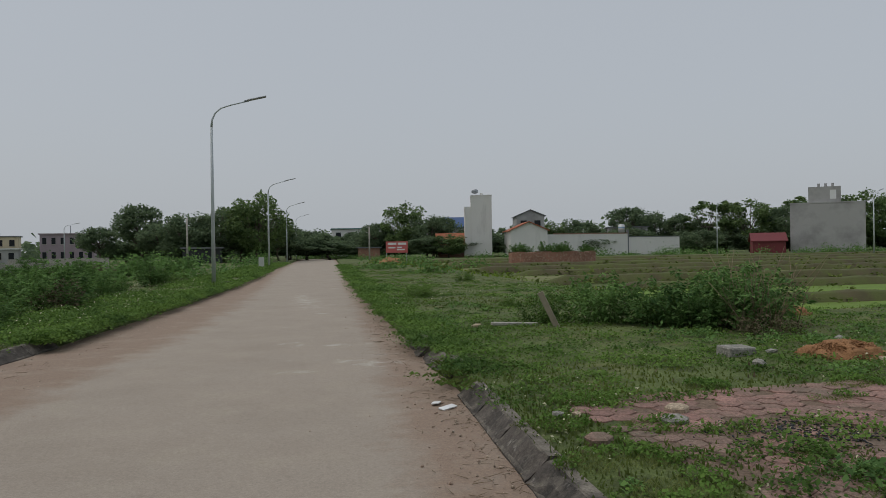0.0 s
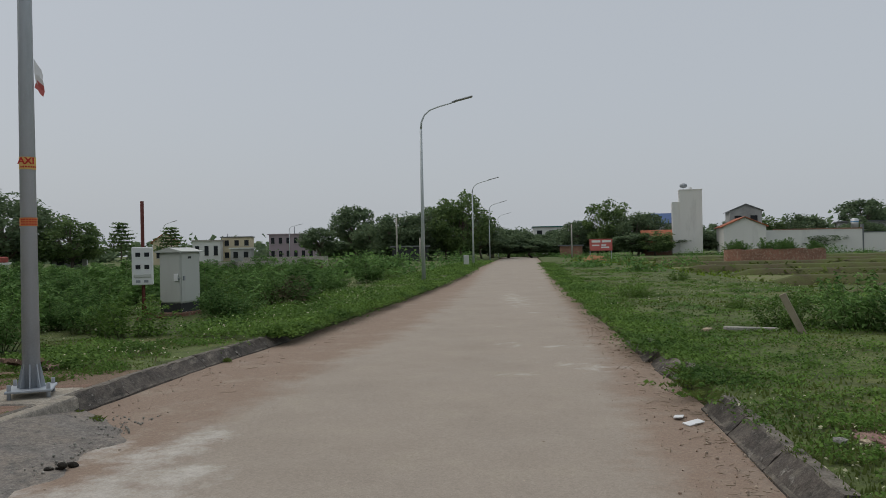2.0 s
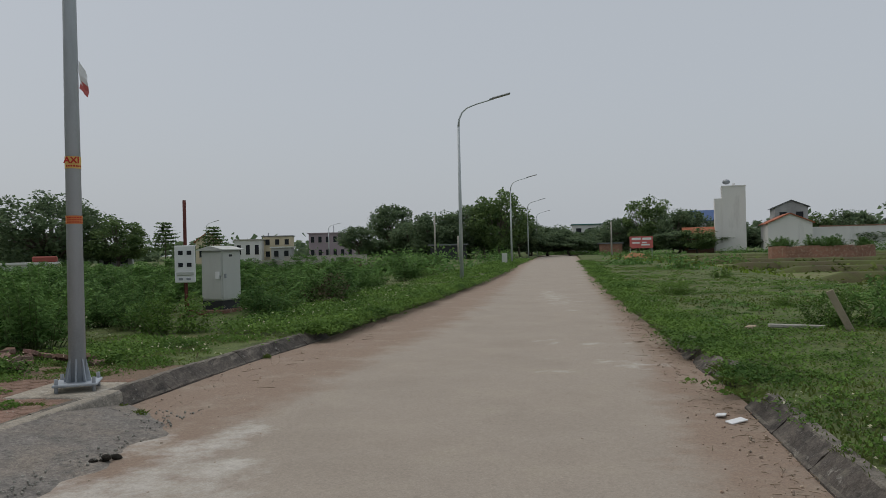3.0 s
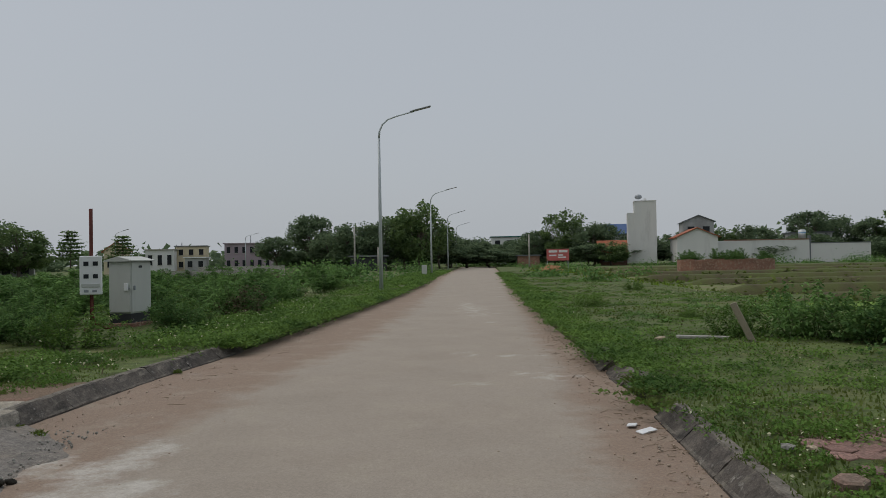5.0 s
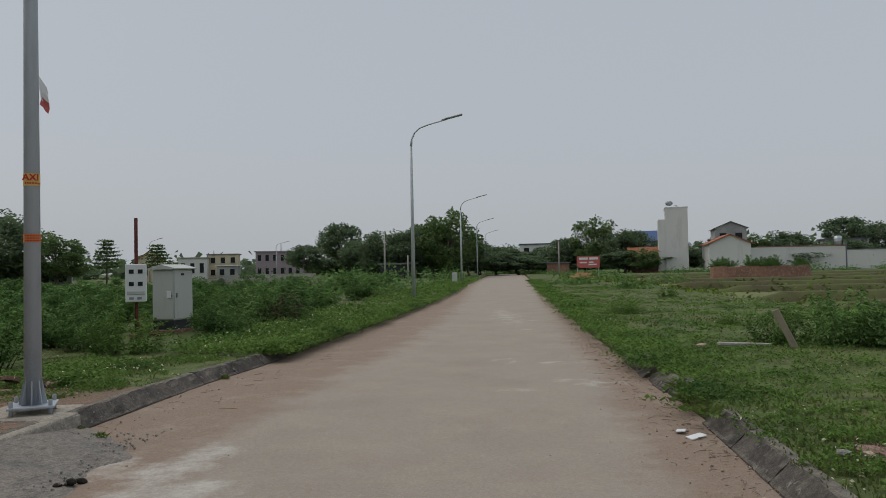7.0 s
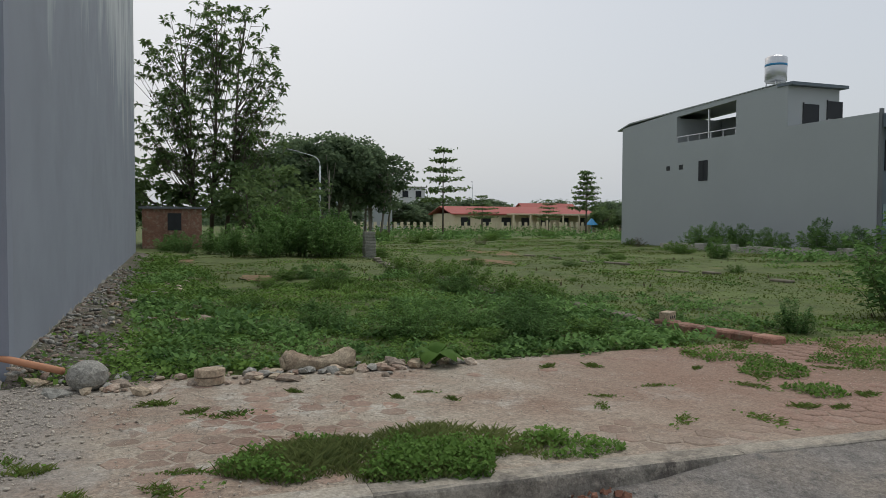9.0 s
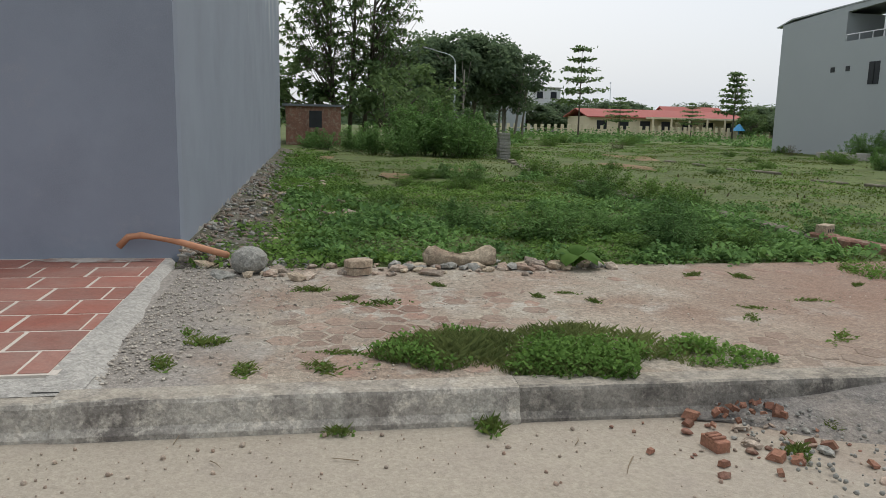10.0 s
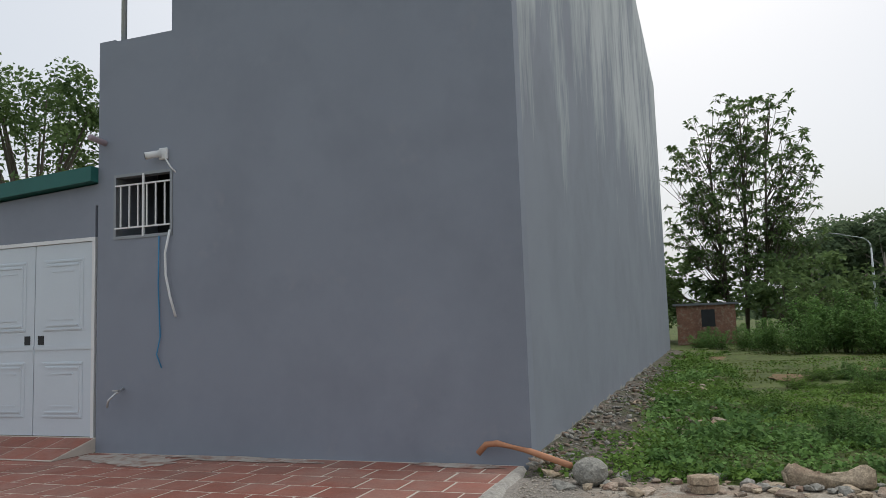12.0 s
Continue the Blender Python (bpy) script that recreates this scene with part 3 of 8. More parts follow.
layer_dirt(M_ROAD, (("dirt", (0.165, 0.112, 0.08), (0.36, 0.268, 0.20), 1.3), ("sand", (0.24, 0.205, 0.155), (0.50, 0.445, 0.355), 1.6), ("worn", (0.40, 0.375, 0.335), (0.62, 0.59, 0.53), 3.5)))
build_road()


def dust_on_top(m, dark, light):
    """Sandy dust lying on the faces that look up."""
    n, l = m.node_tree.nodes, m.node_tree.links
    b = n["Principled BSDF"]
    col = b.inputs["Base Color"].links[0].from_socket
    geo = n.new("ShaderNodeNewGeometry")
    xyz = n.new("ShaderNodeSeparateXYZ")
    l.new(geo.outputs["True Normal"], xyz.inputs[0])
    t = n.new("ShaderNodeTexNoise")
    t.inputs["Scale"].default_value, t.inputs["Detail"].default_value = 7.0, 6.0
    l.new(geo.outputs["Position"], t.inputs["Vector"])
    add = n.new("ShaderNodeMath")
    l.new(xyz.outputs["Z"], add.inputs[0])
    l.new(t.outputs["Fac"], add.inputs[1])
    f = n.new("ShaderNodeMapRange")
    f.inputs["From Min"].default_value, f.inputs["From Max"].default_value, f.inputs["To Max"].default_value = 1.25, 1.6, 0.9
    l.new(add.outputs[0], f.inputs["Value"])
    tone, mx = n.new("ShaderNodeMix"), n.new("ShaderNodeMix")
    tone.data_type = mx.data_type = "RGBA"
    tone.inputs[6].default_value, tone.inputs[7].default_value = (*dark, 1), (*light, 1)
    l.new(t.outputs["Fac"], tone.inputs["Factor"])
    l.new(f.outputs["Result"], mx.inputs["Factor"])
    l.new(col, mx.inputs[6])
    l.new(speckle(n, l, geo.outputs["Position"], tone.outputs[2], 0.4), mx.inputs[7])
    l.new(mx.outputs[2], b.inputs["Base Color"])


def gravel_drift(m, y_in, y_out, dark=(0.13, 0.115, 0.10), light=(0.44, 0.405, 0.355)):
    """Grit or earth drifted over a paved surface, thinning out along y."""
    n, l = m.node_tree.nodes, m.node_tree.links
    b = n["Principled BSDF"]
    col = b.inputs["Base Color"].links[0].from_socket
    geo = n.new("ShaderNodeNewGeometry")
    xyz = n.new("ShaderNodeSeparateXYZ")
    l.new(geo.outputs["Position"], xyz.inputs[0])
    t, g = n.new("ShaderNodeTexNoise"), n.new("ShaderNodeTexNoise")
    t.inputs["Scale"].default_value, t.inputs["Detail"].default_value, t.inputs["Roughness"].default_value = 2.2, 8.0, 0.75
    g.inputs["Scale"].default_value, g.inputs["Detail"].default_value = 60.0, 3.0
    for k in (t, g):
        l.new(geo.outputs["Position"], k.inputs["Vector"])
    sp = n.new("ShaderNodeMath")
    sp.operation = "MULTIPLY_ADD"
    sp.inputs[1].default_value = 1.6
    l.new(t.outputs["Fac"], sp.inputs[0])
    l.new(xyz.outputs["Y"], sp.inputs[2])
    f = n.new("ShaderNodeMapRange")
    f.inputs["From Min"].default_value, f.inputs["From Max"].default_value = y_in + 0.8, y_out + 0.8
    f.inputs["To Min"].default_value, f.inputs["To Max"].default_value = 0.92, 0.0
    l.new(sp.outputs[0], f.inputs["Value"])
    tone, mx = n.new("ShaderNodeMix"), n.new("ShaderNodeMix")
    tone.data_type = mx.data_type = "RGBA"
    tone.inputs[6].default_value, tone.inputs[7].default_value = (*dark, 1), (*light, 1)
    l.new(g.outputs["Fac"], tone.inputs["Factor"])
    l.new(f.outputs["Result"], mx.inputs["Factor"])
    l.new(col, mx.inputs[6])
    l.new(speckle(n, l, geo.outputs["Position"], tone.outputs[2], 0.55, (55.0, 110.0)), mx.inputs[7])
    l.new(mx.outputs[2], b.inputs["Base Color"])


dust_on_top(M_KERB_TOP, (0.12, 0.105, 0.085), (0.27, 0.245, 0.20))
dust_on_top(M_KERB, (0.26, 0.225, 0.175), (0.43, 0.385, 0.31))
gravel_drift(M_BED, -0.05, 0.45)
gravel_drift(M_PAVER, -0.05, 0.45)
gravel_drift(M_BED, 5.6, 2.8, (0.17, 0.10, 0.07), (0.36, 0.245, 0.185))
gravel_drift(M_PAVER, 5.6, 2.8, (0.18, 0.10, 0.072), (0.36, 0.24, 0.185))
gravel_drift(M_BED, 8.0, 5.8, (0.10, 0.075, 0.05), (0.27, 0.19, 0.13))
gravel_drift(M_PAVER, 8.6, 6.2, (0.13, 0.08, 0.055), (0.28, 0.18, 0.13))
# ---- gravel lying on the road ----


def gravel_ramp():
    """Grey gravel filling the kerb's face into a low drive-over ramp."""
    ys = np.arange(2.5, 8.01, 0.1)
    w = np.interp(ys, (2.5, 3.6, 5.5, 7.2, 8.0), (0.1, 0.6, 1.15, 0.9, 0.12)) * (1 + 0.18 * ripple(ys * 4, ys * 2))
    h = np.interp(ys, (2.5, 3.7, 7.0, 8.0), (0.01, 0.14, 0.15, 0.02))
    rows = []
    for f, g in ((0, 1), (0.25, 0.72), (0.5, 0.42), (0.75, 0.18), (1, 0.0)):
        x = left_edge(ys) + f * w + 0.05 * ripple(ys * 3 + f * 9, ys) * f
        z = 0.012 + h * g + 0.012 * ripple(ys * 5, f * 20 + ys)
        rows.append(np.stack([x, ys, np.where(f == 1, 0.004, z)], 1))
    V = np.stack(rows)
    R = len(ys)
    i = (np.arange(4)[:, None] * R + np.arange(R - 1)[None]).ravel()
    ob = mesh_np("gravel_ramp", V.reshape(-1, 3), np.stack([i, i + R, i + R + 1, i + 1], 1), M_GRAVEL, smooth=True)
    tagged(ob, "grey gravel ramp packed against the kerb", "gravel", kind="structure")


gravel_ramp()

# ---- kerbs: rows of cast stones with joints ----


SQUARE = ((-0.15, -0.06), (0.045, -0.06), (0.042, 0.016), (0.018, 0.046), (0.004, 0.145), (-0.004, 0.163), (-0.02, 0.17), (-0.15, 0.169))
SLOPED = ((-0.19, -0.06), (0.06, -0.06), (0.055, 0.018), (0.03, 0.035), (-0.025, 0.10), (-0.085, 0.158), (-0.105, 0.168), (-0.19, 0.162))


def kerb_stone_mesh(length, name, prof, worn, seed):
    """One battered kerb stone, its face towards +x, length along y, chipped by worn."""
    bm = B()
    lr = np.random.default_rng(seed)
    n = max(2, int(length / 0.14))
    rings = []
    for i in range(n + 1):
        y = 0.001 + (length - 0.002) * i / n
        ring = []
        for k, (x, z) in enumerate(prof):
            w = worn * (1.0 if 2 <= k <= 6 else 0.0) * (1.6 if i in (0, n) and k >= 4 else 1.0)
            ring.append(bm.verts.new((x - abs(lr.normal()) * w * 0.8, y, z - abs(lr.normal()) * w * (0.3 if k < 4 else 1.0))))
        rings.append(ring)
    for a, c in zip(rings, rings[1:]):
        for k in range(len(prof)):
            j = (k + 1) % len(prof)
            bm.faces.new((a[k], a[j], c[j], c[k]))
    bm.faces.new(rings[0][::-1])
    bm.faces.new(rings[-1])
    bmesh.ops.recalc_face_normals(bm, faces=bm.faces)
    me = bpy.data.meshes.new(name)
    bm.to_mesh(me)
    bm.free()
    return me


def kerb_row(label, edge, y0, y1, side, material, length=0.98, prof=SQUARE, worn=0.003, loose=0.004):
    row = thing("kerb", label=label, category="kerb", kind="structure")
    y, k = y0, 0
    while y < y1:
        me = kerb_stone_mesh(length, "kerb_stone", prof, worn, 70 + k)
        me.materials.append(material)
        xa, xb = float(edge(y)), float(edge(y + length))
        ob = new("kerb_stone", me)
        ob.parent = row
        turn = -math.degrees(math.atan2(xb - xa, length)) + rng.normal() * loose * 40
        if side < 0:
            ob.matrix_basis = pose(xa + rng.normal() * loose, y, rng.normal() * loose, 0, 0, turn)
        else:
            ob.matrix_basis = pose(xb + rng.normal() * loose, y + length, rng.normal() * loose, 0, rng.normal() * loose * 150, turn + 180)
        y += length + 0.003
        k += 1
    return row


kerb_row("weathered concrete kerb stones along the road", left_edge, -8.99, 5.9, -1, M_KERB, 2.12)
kerb_row("dark weathered kerb stones half hidden by weeds", left_edge, 5.96, 13.2, -1, M_KERB_TOP, 0.95, SLOPED, 0.008, 0.006)
kerb_row("dark stained concrete kerb at the road's edge", right_edge, -7.5, 7.6, 1, M_KERB_TOP, 0.95, SLOPED, 0.007, 0.005)
kerb_row("broken dark kerb stones sunk in weeds", right_edge, 8.9, 12.6, 1, M_KERB_TOP, 0.55, SLOPED, 0.022, 0.03)

# ---- the neighbour's grey house ----
HX, HY = -8.1, -0.5
house = thing("house", HX, HY, 0, label="tall narrow house with bare grey rendered walls and a low annexe", category="house")


def poly_prism(bm, pts, axis, a, b):
    """A prism over a polygon; axis 'x': the polygon lies in (y, z), 'y': in (x, z)."""
    lo = [bm.verts.new((a, p, q) if axis == "x" else (p, a, q)) for p, q in pts]
    hi = [bm.verts.new((b, p, q) if axis == "x" else (p, b, q)) for p, q in pts]
    n = len(pts)
    for k in range(n):
        bm.faces.new((lo[k], lo[(k + 1) % n], hi[(k + 1) % n], hi[k]))
    bm.faces.new(lo[::-1])
    bm.faces.new(hi)
    bmesh.ops.recalc_face_normals(bm, faces=bm.faces)
    return bm


# side wall, its top falling towards the back
side_wall = part("wall", poly_prism(B(), [(-0.22, 0.0), (-23.4, 0.0), (-23.4, 10.75), (-0.22, 13.38)], "y", -0.22, 0.0), M_WALL_SIDE, house, "bare grey rendered side wall with pale streaks")
# front wall with the window opening cut through
fw = B()
y_a, y_b, wz0, wz1, wy0, wy1 = 0.0, -5.2, 2.66, 3.44, -4.96, -4.1
box(fw, -0.22, 0, wy1, y_a, 0, 13.38)
box(fw, -0.22, 0, wy0, wy1, 0, wz0)
box(fw, -0.22, 0, wy0, wy1, wz1, 5.1)
box(fw, -0.22, 0, y_b, wy0, 0, 5.12)
bmesh.ops.remove_doubles(fw, verts=fw.verts, dist=0.0005)
part("wall", fw, M_WALL, house, "smooth blue-grey painted front wall")
part("wall", bx(-23.4, -0.22, -4.3, -4.08, 5.1, 10.7), M_WALL, house)
part("wall", bx(-23.4, -0.22, -5.2, -5.0, 0, 5.1), M_WALL, house)
part("wall", bx(-23.4, -23.2, -5.2, -0.22, 0, 10.7), M_WALL, house)
part("roof", bx(-23.2, -0.22, -4.08, -0.22, 10.4, 10.55), M_DARK_ROOF, house)
part("terrace_floor", bx(-23.2, -0.22, -5.0, -4.3, 4.5, 4.65), M_CEMENT, house)
# Added black sheet: paints the darkness of the unlit room behind the window.
part("inner_wall", bx(-0.9, -0.8, -5.0, -3.5, 1.8, 4.4), M_BLACK, house)
# annexe with a steel double door under a teal roof
an = B()
box(an, -0.2, 0, -9.4, -7.15, 0.2, 3.1)
box(an, -0.2, 0, -7.15, -5.24, 2.68, 3.1)
poly_prism(an, [(-9.4, 3.1), (-5.2, 3.1), (-5.2, 3.36), (-9.4, 3.02 + 0.1)], "x", -0.2, 0.0)
part("wall", an, M_WALL, house)
part("wall", bx(-14, -0.2, -9.4, -9.2, 0, 3.1), M_WALL, house)
part("roof", poly_prism(B(), [(-9.6, 3.14), (-5.2, 3.38), (-5.2, 3.56), (-9.6, 3.33)], "x", -14, 0.12), M_GREEN_ROOF, house, "teal metal sheet roof")
ramp = part("step", poly_prism(B(), [(-0.02, 0.19), (0.62, 0.19), (0.62, 0.196), (-0.02, 0.355)], "y", -8.6, -5.2), M_GROUT, house, "sloping doorstep of red tiles")
for i in range(8):
    for j in range(2):
        q = B()
        a, c = -5.22 - i * 0.42, 0.02 + j * 0.3
        z0, z1 = 0.355 - 0.2484 * (c + 0.02), 0.355 - 0.2484 * (c + 0.30)
        poly_prism(q, [(c, z0 - 0.01), (c + 0.28, z1 - 0.01), (c + 0.28, z1 + 0.004), (c, z0 + 0.004)], "y", a - 0.40, a)
        part("tile", q, M_TILE, ramp)


def steel_door(y0, y1, handle_at):
    """One leaf of the pressed steel door with raised panels."""
    leaf = part("door", bx(-0.06, -0.015, y0 + 0.006, y1 - 0.006, 0.362, 2.67), M_DOOR, house, "white pressed steel double door leaf")
    for z0, z1, tag in ((1.47, 2.62, 0), (0.43, 1.38, 1)):
        for k, (o, pr) in enumerate(((0.14, 0.004), (0.19, 0.010), (0.26, 0.006))):
            part("panel", bx(-0.016, -0.012 + pr, y0 + o, y1 - o, z0 + o, z1 - o, bevel=0.004), M_DOOR, leaf)
            part("moulding", bx(-0.014, -0.002 + pr, y0 + o + 0.02, y1 - o - 0.02, z0 + o + 0.015, z0 + o + 0.03), M_DOOR, leaf)
            part("moulding", bx(-0.014, -0.002 + pr, y0 + o + 0.02, y1 - o - 0.02, z1 - o - 0.03, z1 - o - 0.015), M_DOOR, leaf)
    part("rail", bx(-0.016, -0.004, y0 + 0.01, y1 - 0.01, 1.385, 1.44), M_DOOR, leaf)
    # The hole's dark recess is painted as a black plate on the leaf.
    part("handle_hole", bx(-0.016, -0.008, handle_at - 0.045, handle_at + 0.045, 1.45, 1.56), M_BLACK, leaf)
    return leaf


steel_door(-6.19, -5.28, -6.08)
steel_door(-7.10, -6.19, -6.30)
df = B()
box(df, -0.1, 0.005, -5.28, -5.235, 0.34, 2.72)
box(df, -0.1, 0.005, -7.15, -7.10, 0.34, 2.72)
box(df, -0.1, 0.005, -7.10, -5.28, 2.675, 2.72)
part("door_frame", df, M_WHITE, house)
# barred window
wf = B()
for yy in (wy0 + 0.02, wy1 - 0.02):
    box(wf, -0.1, 0.01, yy - 0.018, yy + 0.018, wz0, wz1)
for zz in (wz0 + 0.018, wz1 - 0.018):
    box(wf, -0.1, 0.01, wy0 + 0.038, wy1 - 0.038, zz - 0.018, zz + 0.018)
win = part("window", wf, M_LAMP_HEAD, house, "steel window frame with white bars")
bars = B()
for k in range(6):
    yy = wy0 + 0.11 + k * 0.128
    box(bars, 0.0, 0.016, yy - 0.007, yy + 0.007, wz0 + 0.12, wz1 - 0.13)
box(bars, -0.002, 0.018, wy0 + 0.43, wy0 + 0.455, wz0 + 0.02, wz1 - 0.02)
for zz in (wz0 + 0.13, wz1 - 0.14):
    box(bars, 0.002, 0.02, wy0 + 0.03, wy1 - 0.03, zz - 0.009, zz + 0.009)
part("window_bars", bars, M_WHITE, win)
# post and parapet of the terrace
tube("post", [(-0.1, -4.92, 5.1), (-0.1, -4.92, 9.0)], 0.035, M_LAMP_POLE, house)
tube("waste_pipe", [(-0.1, -5.1, 3.84), (0.24, -5.1, 3.87)], 0.038, M_PURPLE, house, "stub of grey-brown waste pipe")
# camera on the wall, cables, tap
sec = thing("security_camera", HX, -4.72, 3.62, label="white outdoor security camera on the grey wall", category="camera")
sec.scale = (0.75, 0.75, 0.75)
part("mount", bx(0, 0.05, -0.08, 0.08, -0.09, 0.09, bevel=0.012), M_WHITE, sec)
tube("barrel", [(0.06, -0.02, 0.0), (0.17, -0.16, -0.04), (0.2, -0.2, -0.05)], [0.055, 0.055, 0.06], M_WHITE, sec)
tube("lens", [(0.2, -0.2, -0.05), (0.206, -0.208, -0.052)], 0.05, M_BLACK, sec)
wire = lambda name, pts, r, m, lab, cat: tagged(tube(name, pts, r, m, n=6), lab, cat)
wire("cable", [(HX + 0.06, -4.66, 3.55), (HX + 0.03, -4.61, 3.45), (HX + 0.02, -4.57, 3.41), (HX - 0.04, -4.56, 3.36)], 0.01, M_WHITE, "white cable hanging from the camera", "cable")
wire("hose", [(HX + 0.03, -4.62, 2.72), (HX + 0.05, -4.67, 2.45), (HX + 0.05, -4.66, 2.2), (HX + 0.05, -4.6, 1.95), (HX + 0.05, -4.52, 1.72)], 0.015, M_WHITE, "cream plastic hose hanging from the window", "hose")
wire("cable", [(HX + 0.02, -4.78, 2.66), (HX + 0.02, -4.79, 2.1), (HX + 0.02, -4.76, 1.5), (HX + 0.03, -4.8, 1.3), (HX + 0.03, -4.73, 1.15)], 0.008, M_BLUE, "thin blue cable hanging down the wall", "cable")
tap = thing("water_tap", HX, -5.3, 0.86, label="small steel water tap on the wall", category="tap")
tube("pipe", [(0, 0, 0.06), (0.14, 0.04, 0.02)], 0.014, M_STEEL, tap)
tube("spout", [(0.13, 0.03, 0.03), (0.16, -0.06, -0.06), (0.16, -0.08, -0.14)], 0.014, M_STEEL, tap)
part("handle", bx(0.12, 0.15, -0.02, 0.06, 0.04, 0.055), M_STEEL, tap)

# ---- the far three-storey house ----
far = thing("house", -40.6, 26.6, 0.1, label="three-storey grey plot house with a lean-to roof terrace", category="house")
W = 3.0
fs = B()
poly_prism(fs, [(0, 0), (17.6, 0), (17.6, 5.65), (13.0, 5.65), (13.0, 7.6), (9.75, 7.51), (9.75, 5.65), (5.2, 5.65), (5.2, 7.35), (0, 7.01)], "y", 0, 0.2)
part("wall", fs, M_FAR_WALL, far)
part("wall", poly_prism(B(), [(5.2, 7.06), (9.75, 7.3), (9.75, 7.51), (5.2, 7.35)], "y", 0.0, 0.2), M_FAR_WALL, far)
part("wall", bx(0, 0.2, 0.2, W, 0, 7.0), M_FAR_WALL, far)
part("wall", bx(0, 17.6, W, W + 0.2, 0, 5.65), M_FAR_WALL, far)
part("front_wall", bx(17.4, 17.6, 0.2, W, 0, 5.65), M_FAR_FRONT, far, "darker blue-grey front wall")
part("slab", bx(0.2, 17.4, 0.2, W, 5.3, 5.45), M_CEMENT, far)
part("stair_tower", bx(9.75, 13.0, 0.2, W, 5.45, 7.45), M_FAR_WALL, far)
part("roof", poly_prism(B(), [(-0.5, 6.9), (0.8, 7.2), (12.6, 7.62), (12.6, 7.66), (0.8, 7.27), (-0.55, 6.95)], "y", -0.03, W + 0.3), M_FAR_WALL, far, "grey metal lean-to roof")
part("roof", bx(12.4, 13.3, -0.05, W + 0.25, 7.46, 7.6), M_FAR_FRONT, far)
for yy, a, b in ((0.9, 5.6, 6.8), (2.3, 5.9, 7.0)):
    w = part("window", bx(13.0, 13.02, yy, yy + 0.9, a + 0.2, b - 0.1), M_GLASS, far, "dark roof room window")
    part("window_frame", bx(13.0, 13.05, yy - 0.05, yy, a + 0.15, b - 0.05), M_BLACK, w)
w = part("window", bx(7.05, 7.75, -0.02, 0.0, 3.5, 4.55), M_GLASS, far, "black-framed side window")
part("window_frame", bx(7.37, 7.42, -0.04, -0.02, 3.5, 4.55), M_BLACK, w)
for xx in (4.35, 5.45):
    part("vent", bx(xx, xx + 0.3, -0.015, 0.0, 4.2, 4.45), M_BLACK, far)
rail = B()
box(rail, 5.2, 9.75, 0.02, 0.06, 5.95, 5.99)
for k in range(6):
    box(rail, 5.2 + k * 0.9, 5.24 + k * 0.9, 0.02, 0.06, 5.65, 5.95)
part("railing", rail, M_STEEL, far)
part("post", bx(7.6, 7.68, 0.1, 0.18, 5.65, 7.15), M_STEEL, far)
part("wall", bx(0.2, 8.3, W, W + 0.2, 5.65, 7.1), M_FAR_WALL, far)
part("wall", bx(5.0, 5.2, 0.2, W, 5.45, 7.0), M_FAR_WALL, far)
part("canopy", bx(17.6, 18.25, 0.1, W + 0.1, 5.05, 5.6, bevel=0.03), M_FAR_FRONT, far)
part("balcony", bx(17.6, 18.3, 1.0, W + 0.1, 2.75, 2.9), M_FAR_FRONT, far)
part("downpipe", bx(17.6, 17.72, 0.02, 0.14, 0, 5.8), M_DARK_ROOF, far)
w = part("window", bx(17.6, 17.63, 0.35, 1.2, 3.4, 4.6), M_GLASS, far, "barred dark window")
part("window_bars", bx(17.63, 17.66, 0.7, 0.75, 3.4, 4.6), M_BLACK, w)
d = part("door", bx(17.6, 17.63, 2.0, 2.9, 2.95, 4.75), M_PALE_GLASS, far, "tall glass balcony door")
part("door_frame", bx(17.6, 17.66, 2.9, 2.98, 2.95, 4.8), M_BLACK, d)
part("door", bx(17.6, 17.63, 0.3, 0.8, 0.7, 2.1), M_PALE_GLASS, far, "narrow pale door")
part("window", bx(17.6, 17.63, 2.5, 2.95, 1.3, 1.55), M_GLASS, far, "small high window")
part("yard_wall", bx(18.2, 18.4, 0.2, W + 0.4, 0, 1.2), M_FAR_FRONT, far)
for zz in (2.2, 4.4):
    part("rear_balcony", bx(-0.5, 0, 0.6, 2.6, zz, zz + 0.12), M_FAR_WALL, far)
    part("rear_railing", bx(-0.5, -0.46, 0.6, 2.6, zz + 0.12, zz + 0.75), M_STEEL, far)
ac = thing("air_conditioner", -22.98, 27.95, 4.35, label="white air conditioner unit on the house front", category="air conditioner")
part("case", bx(0, 0.3, -0.35, 0.35, 0, 0.55, bevel=0.03), M_WHITE, ac)
fan = B()
bmesh.ops.create_cone(fan, cap_ends=True, segments=20, radius1=0.2, radius2=0.2, depth=0.02, matrix=pose(0.31, -0.1, 0.28, 0, 90, 0))
part("fan_grille", fan, M_LAMP_HEAD, ac)
tank = thing("water_tank", -29.6, 27.8, 7.75, label="upright stainless steel water tank on the roof", category="water tank")
tb = [(0, 0, 0.35), (0, 0, 0.42), (0, 0, 1.5), (0, 0, 1.62)]
tube("barrel", tb, [0.42, 0.5, 0.5, 0.3], M_STEEL, tank, n=20)
tube("band", [(0, 0, 1.1), (0, 0, 1.2)], 0.507, M_BLUE, tank, "dark band round the tank", n=20)
for a in range(4):
    c, s_ = math.cos(a * 1.571 + 0.78) * 0.42, math.sin(a * 1.571 + 0.78) * 0.42
    tube("leg", [(c, s_, 0), (c, s_, 0.4)], 0.03, M_STEEL, tank)

# ---- street lamps ----
lamp = thing("street_lamp", -4.78, 8.0, 0.18, label="tall galvanised street lamp with taped stickers", category="street lamp", group="lamps along the road")


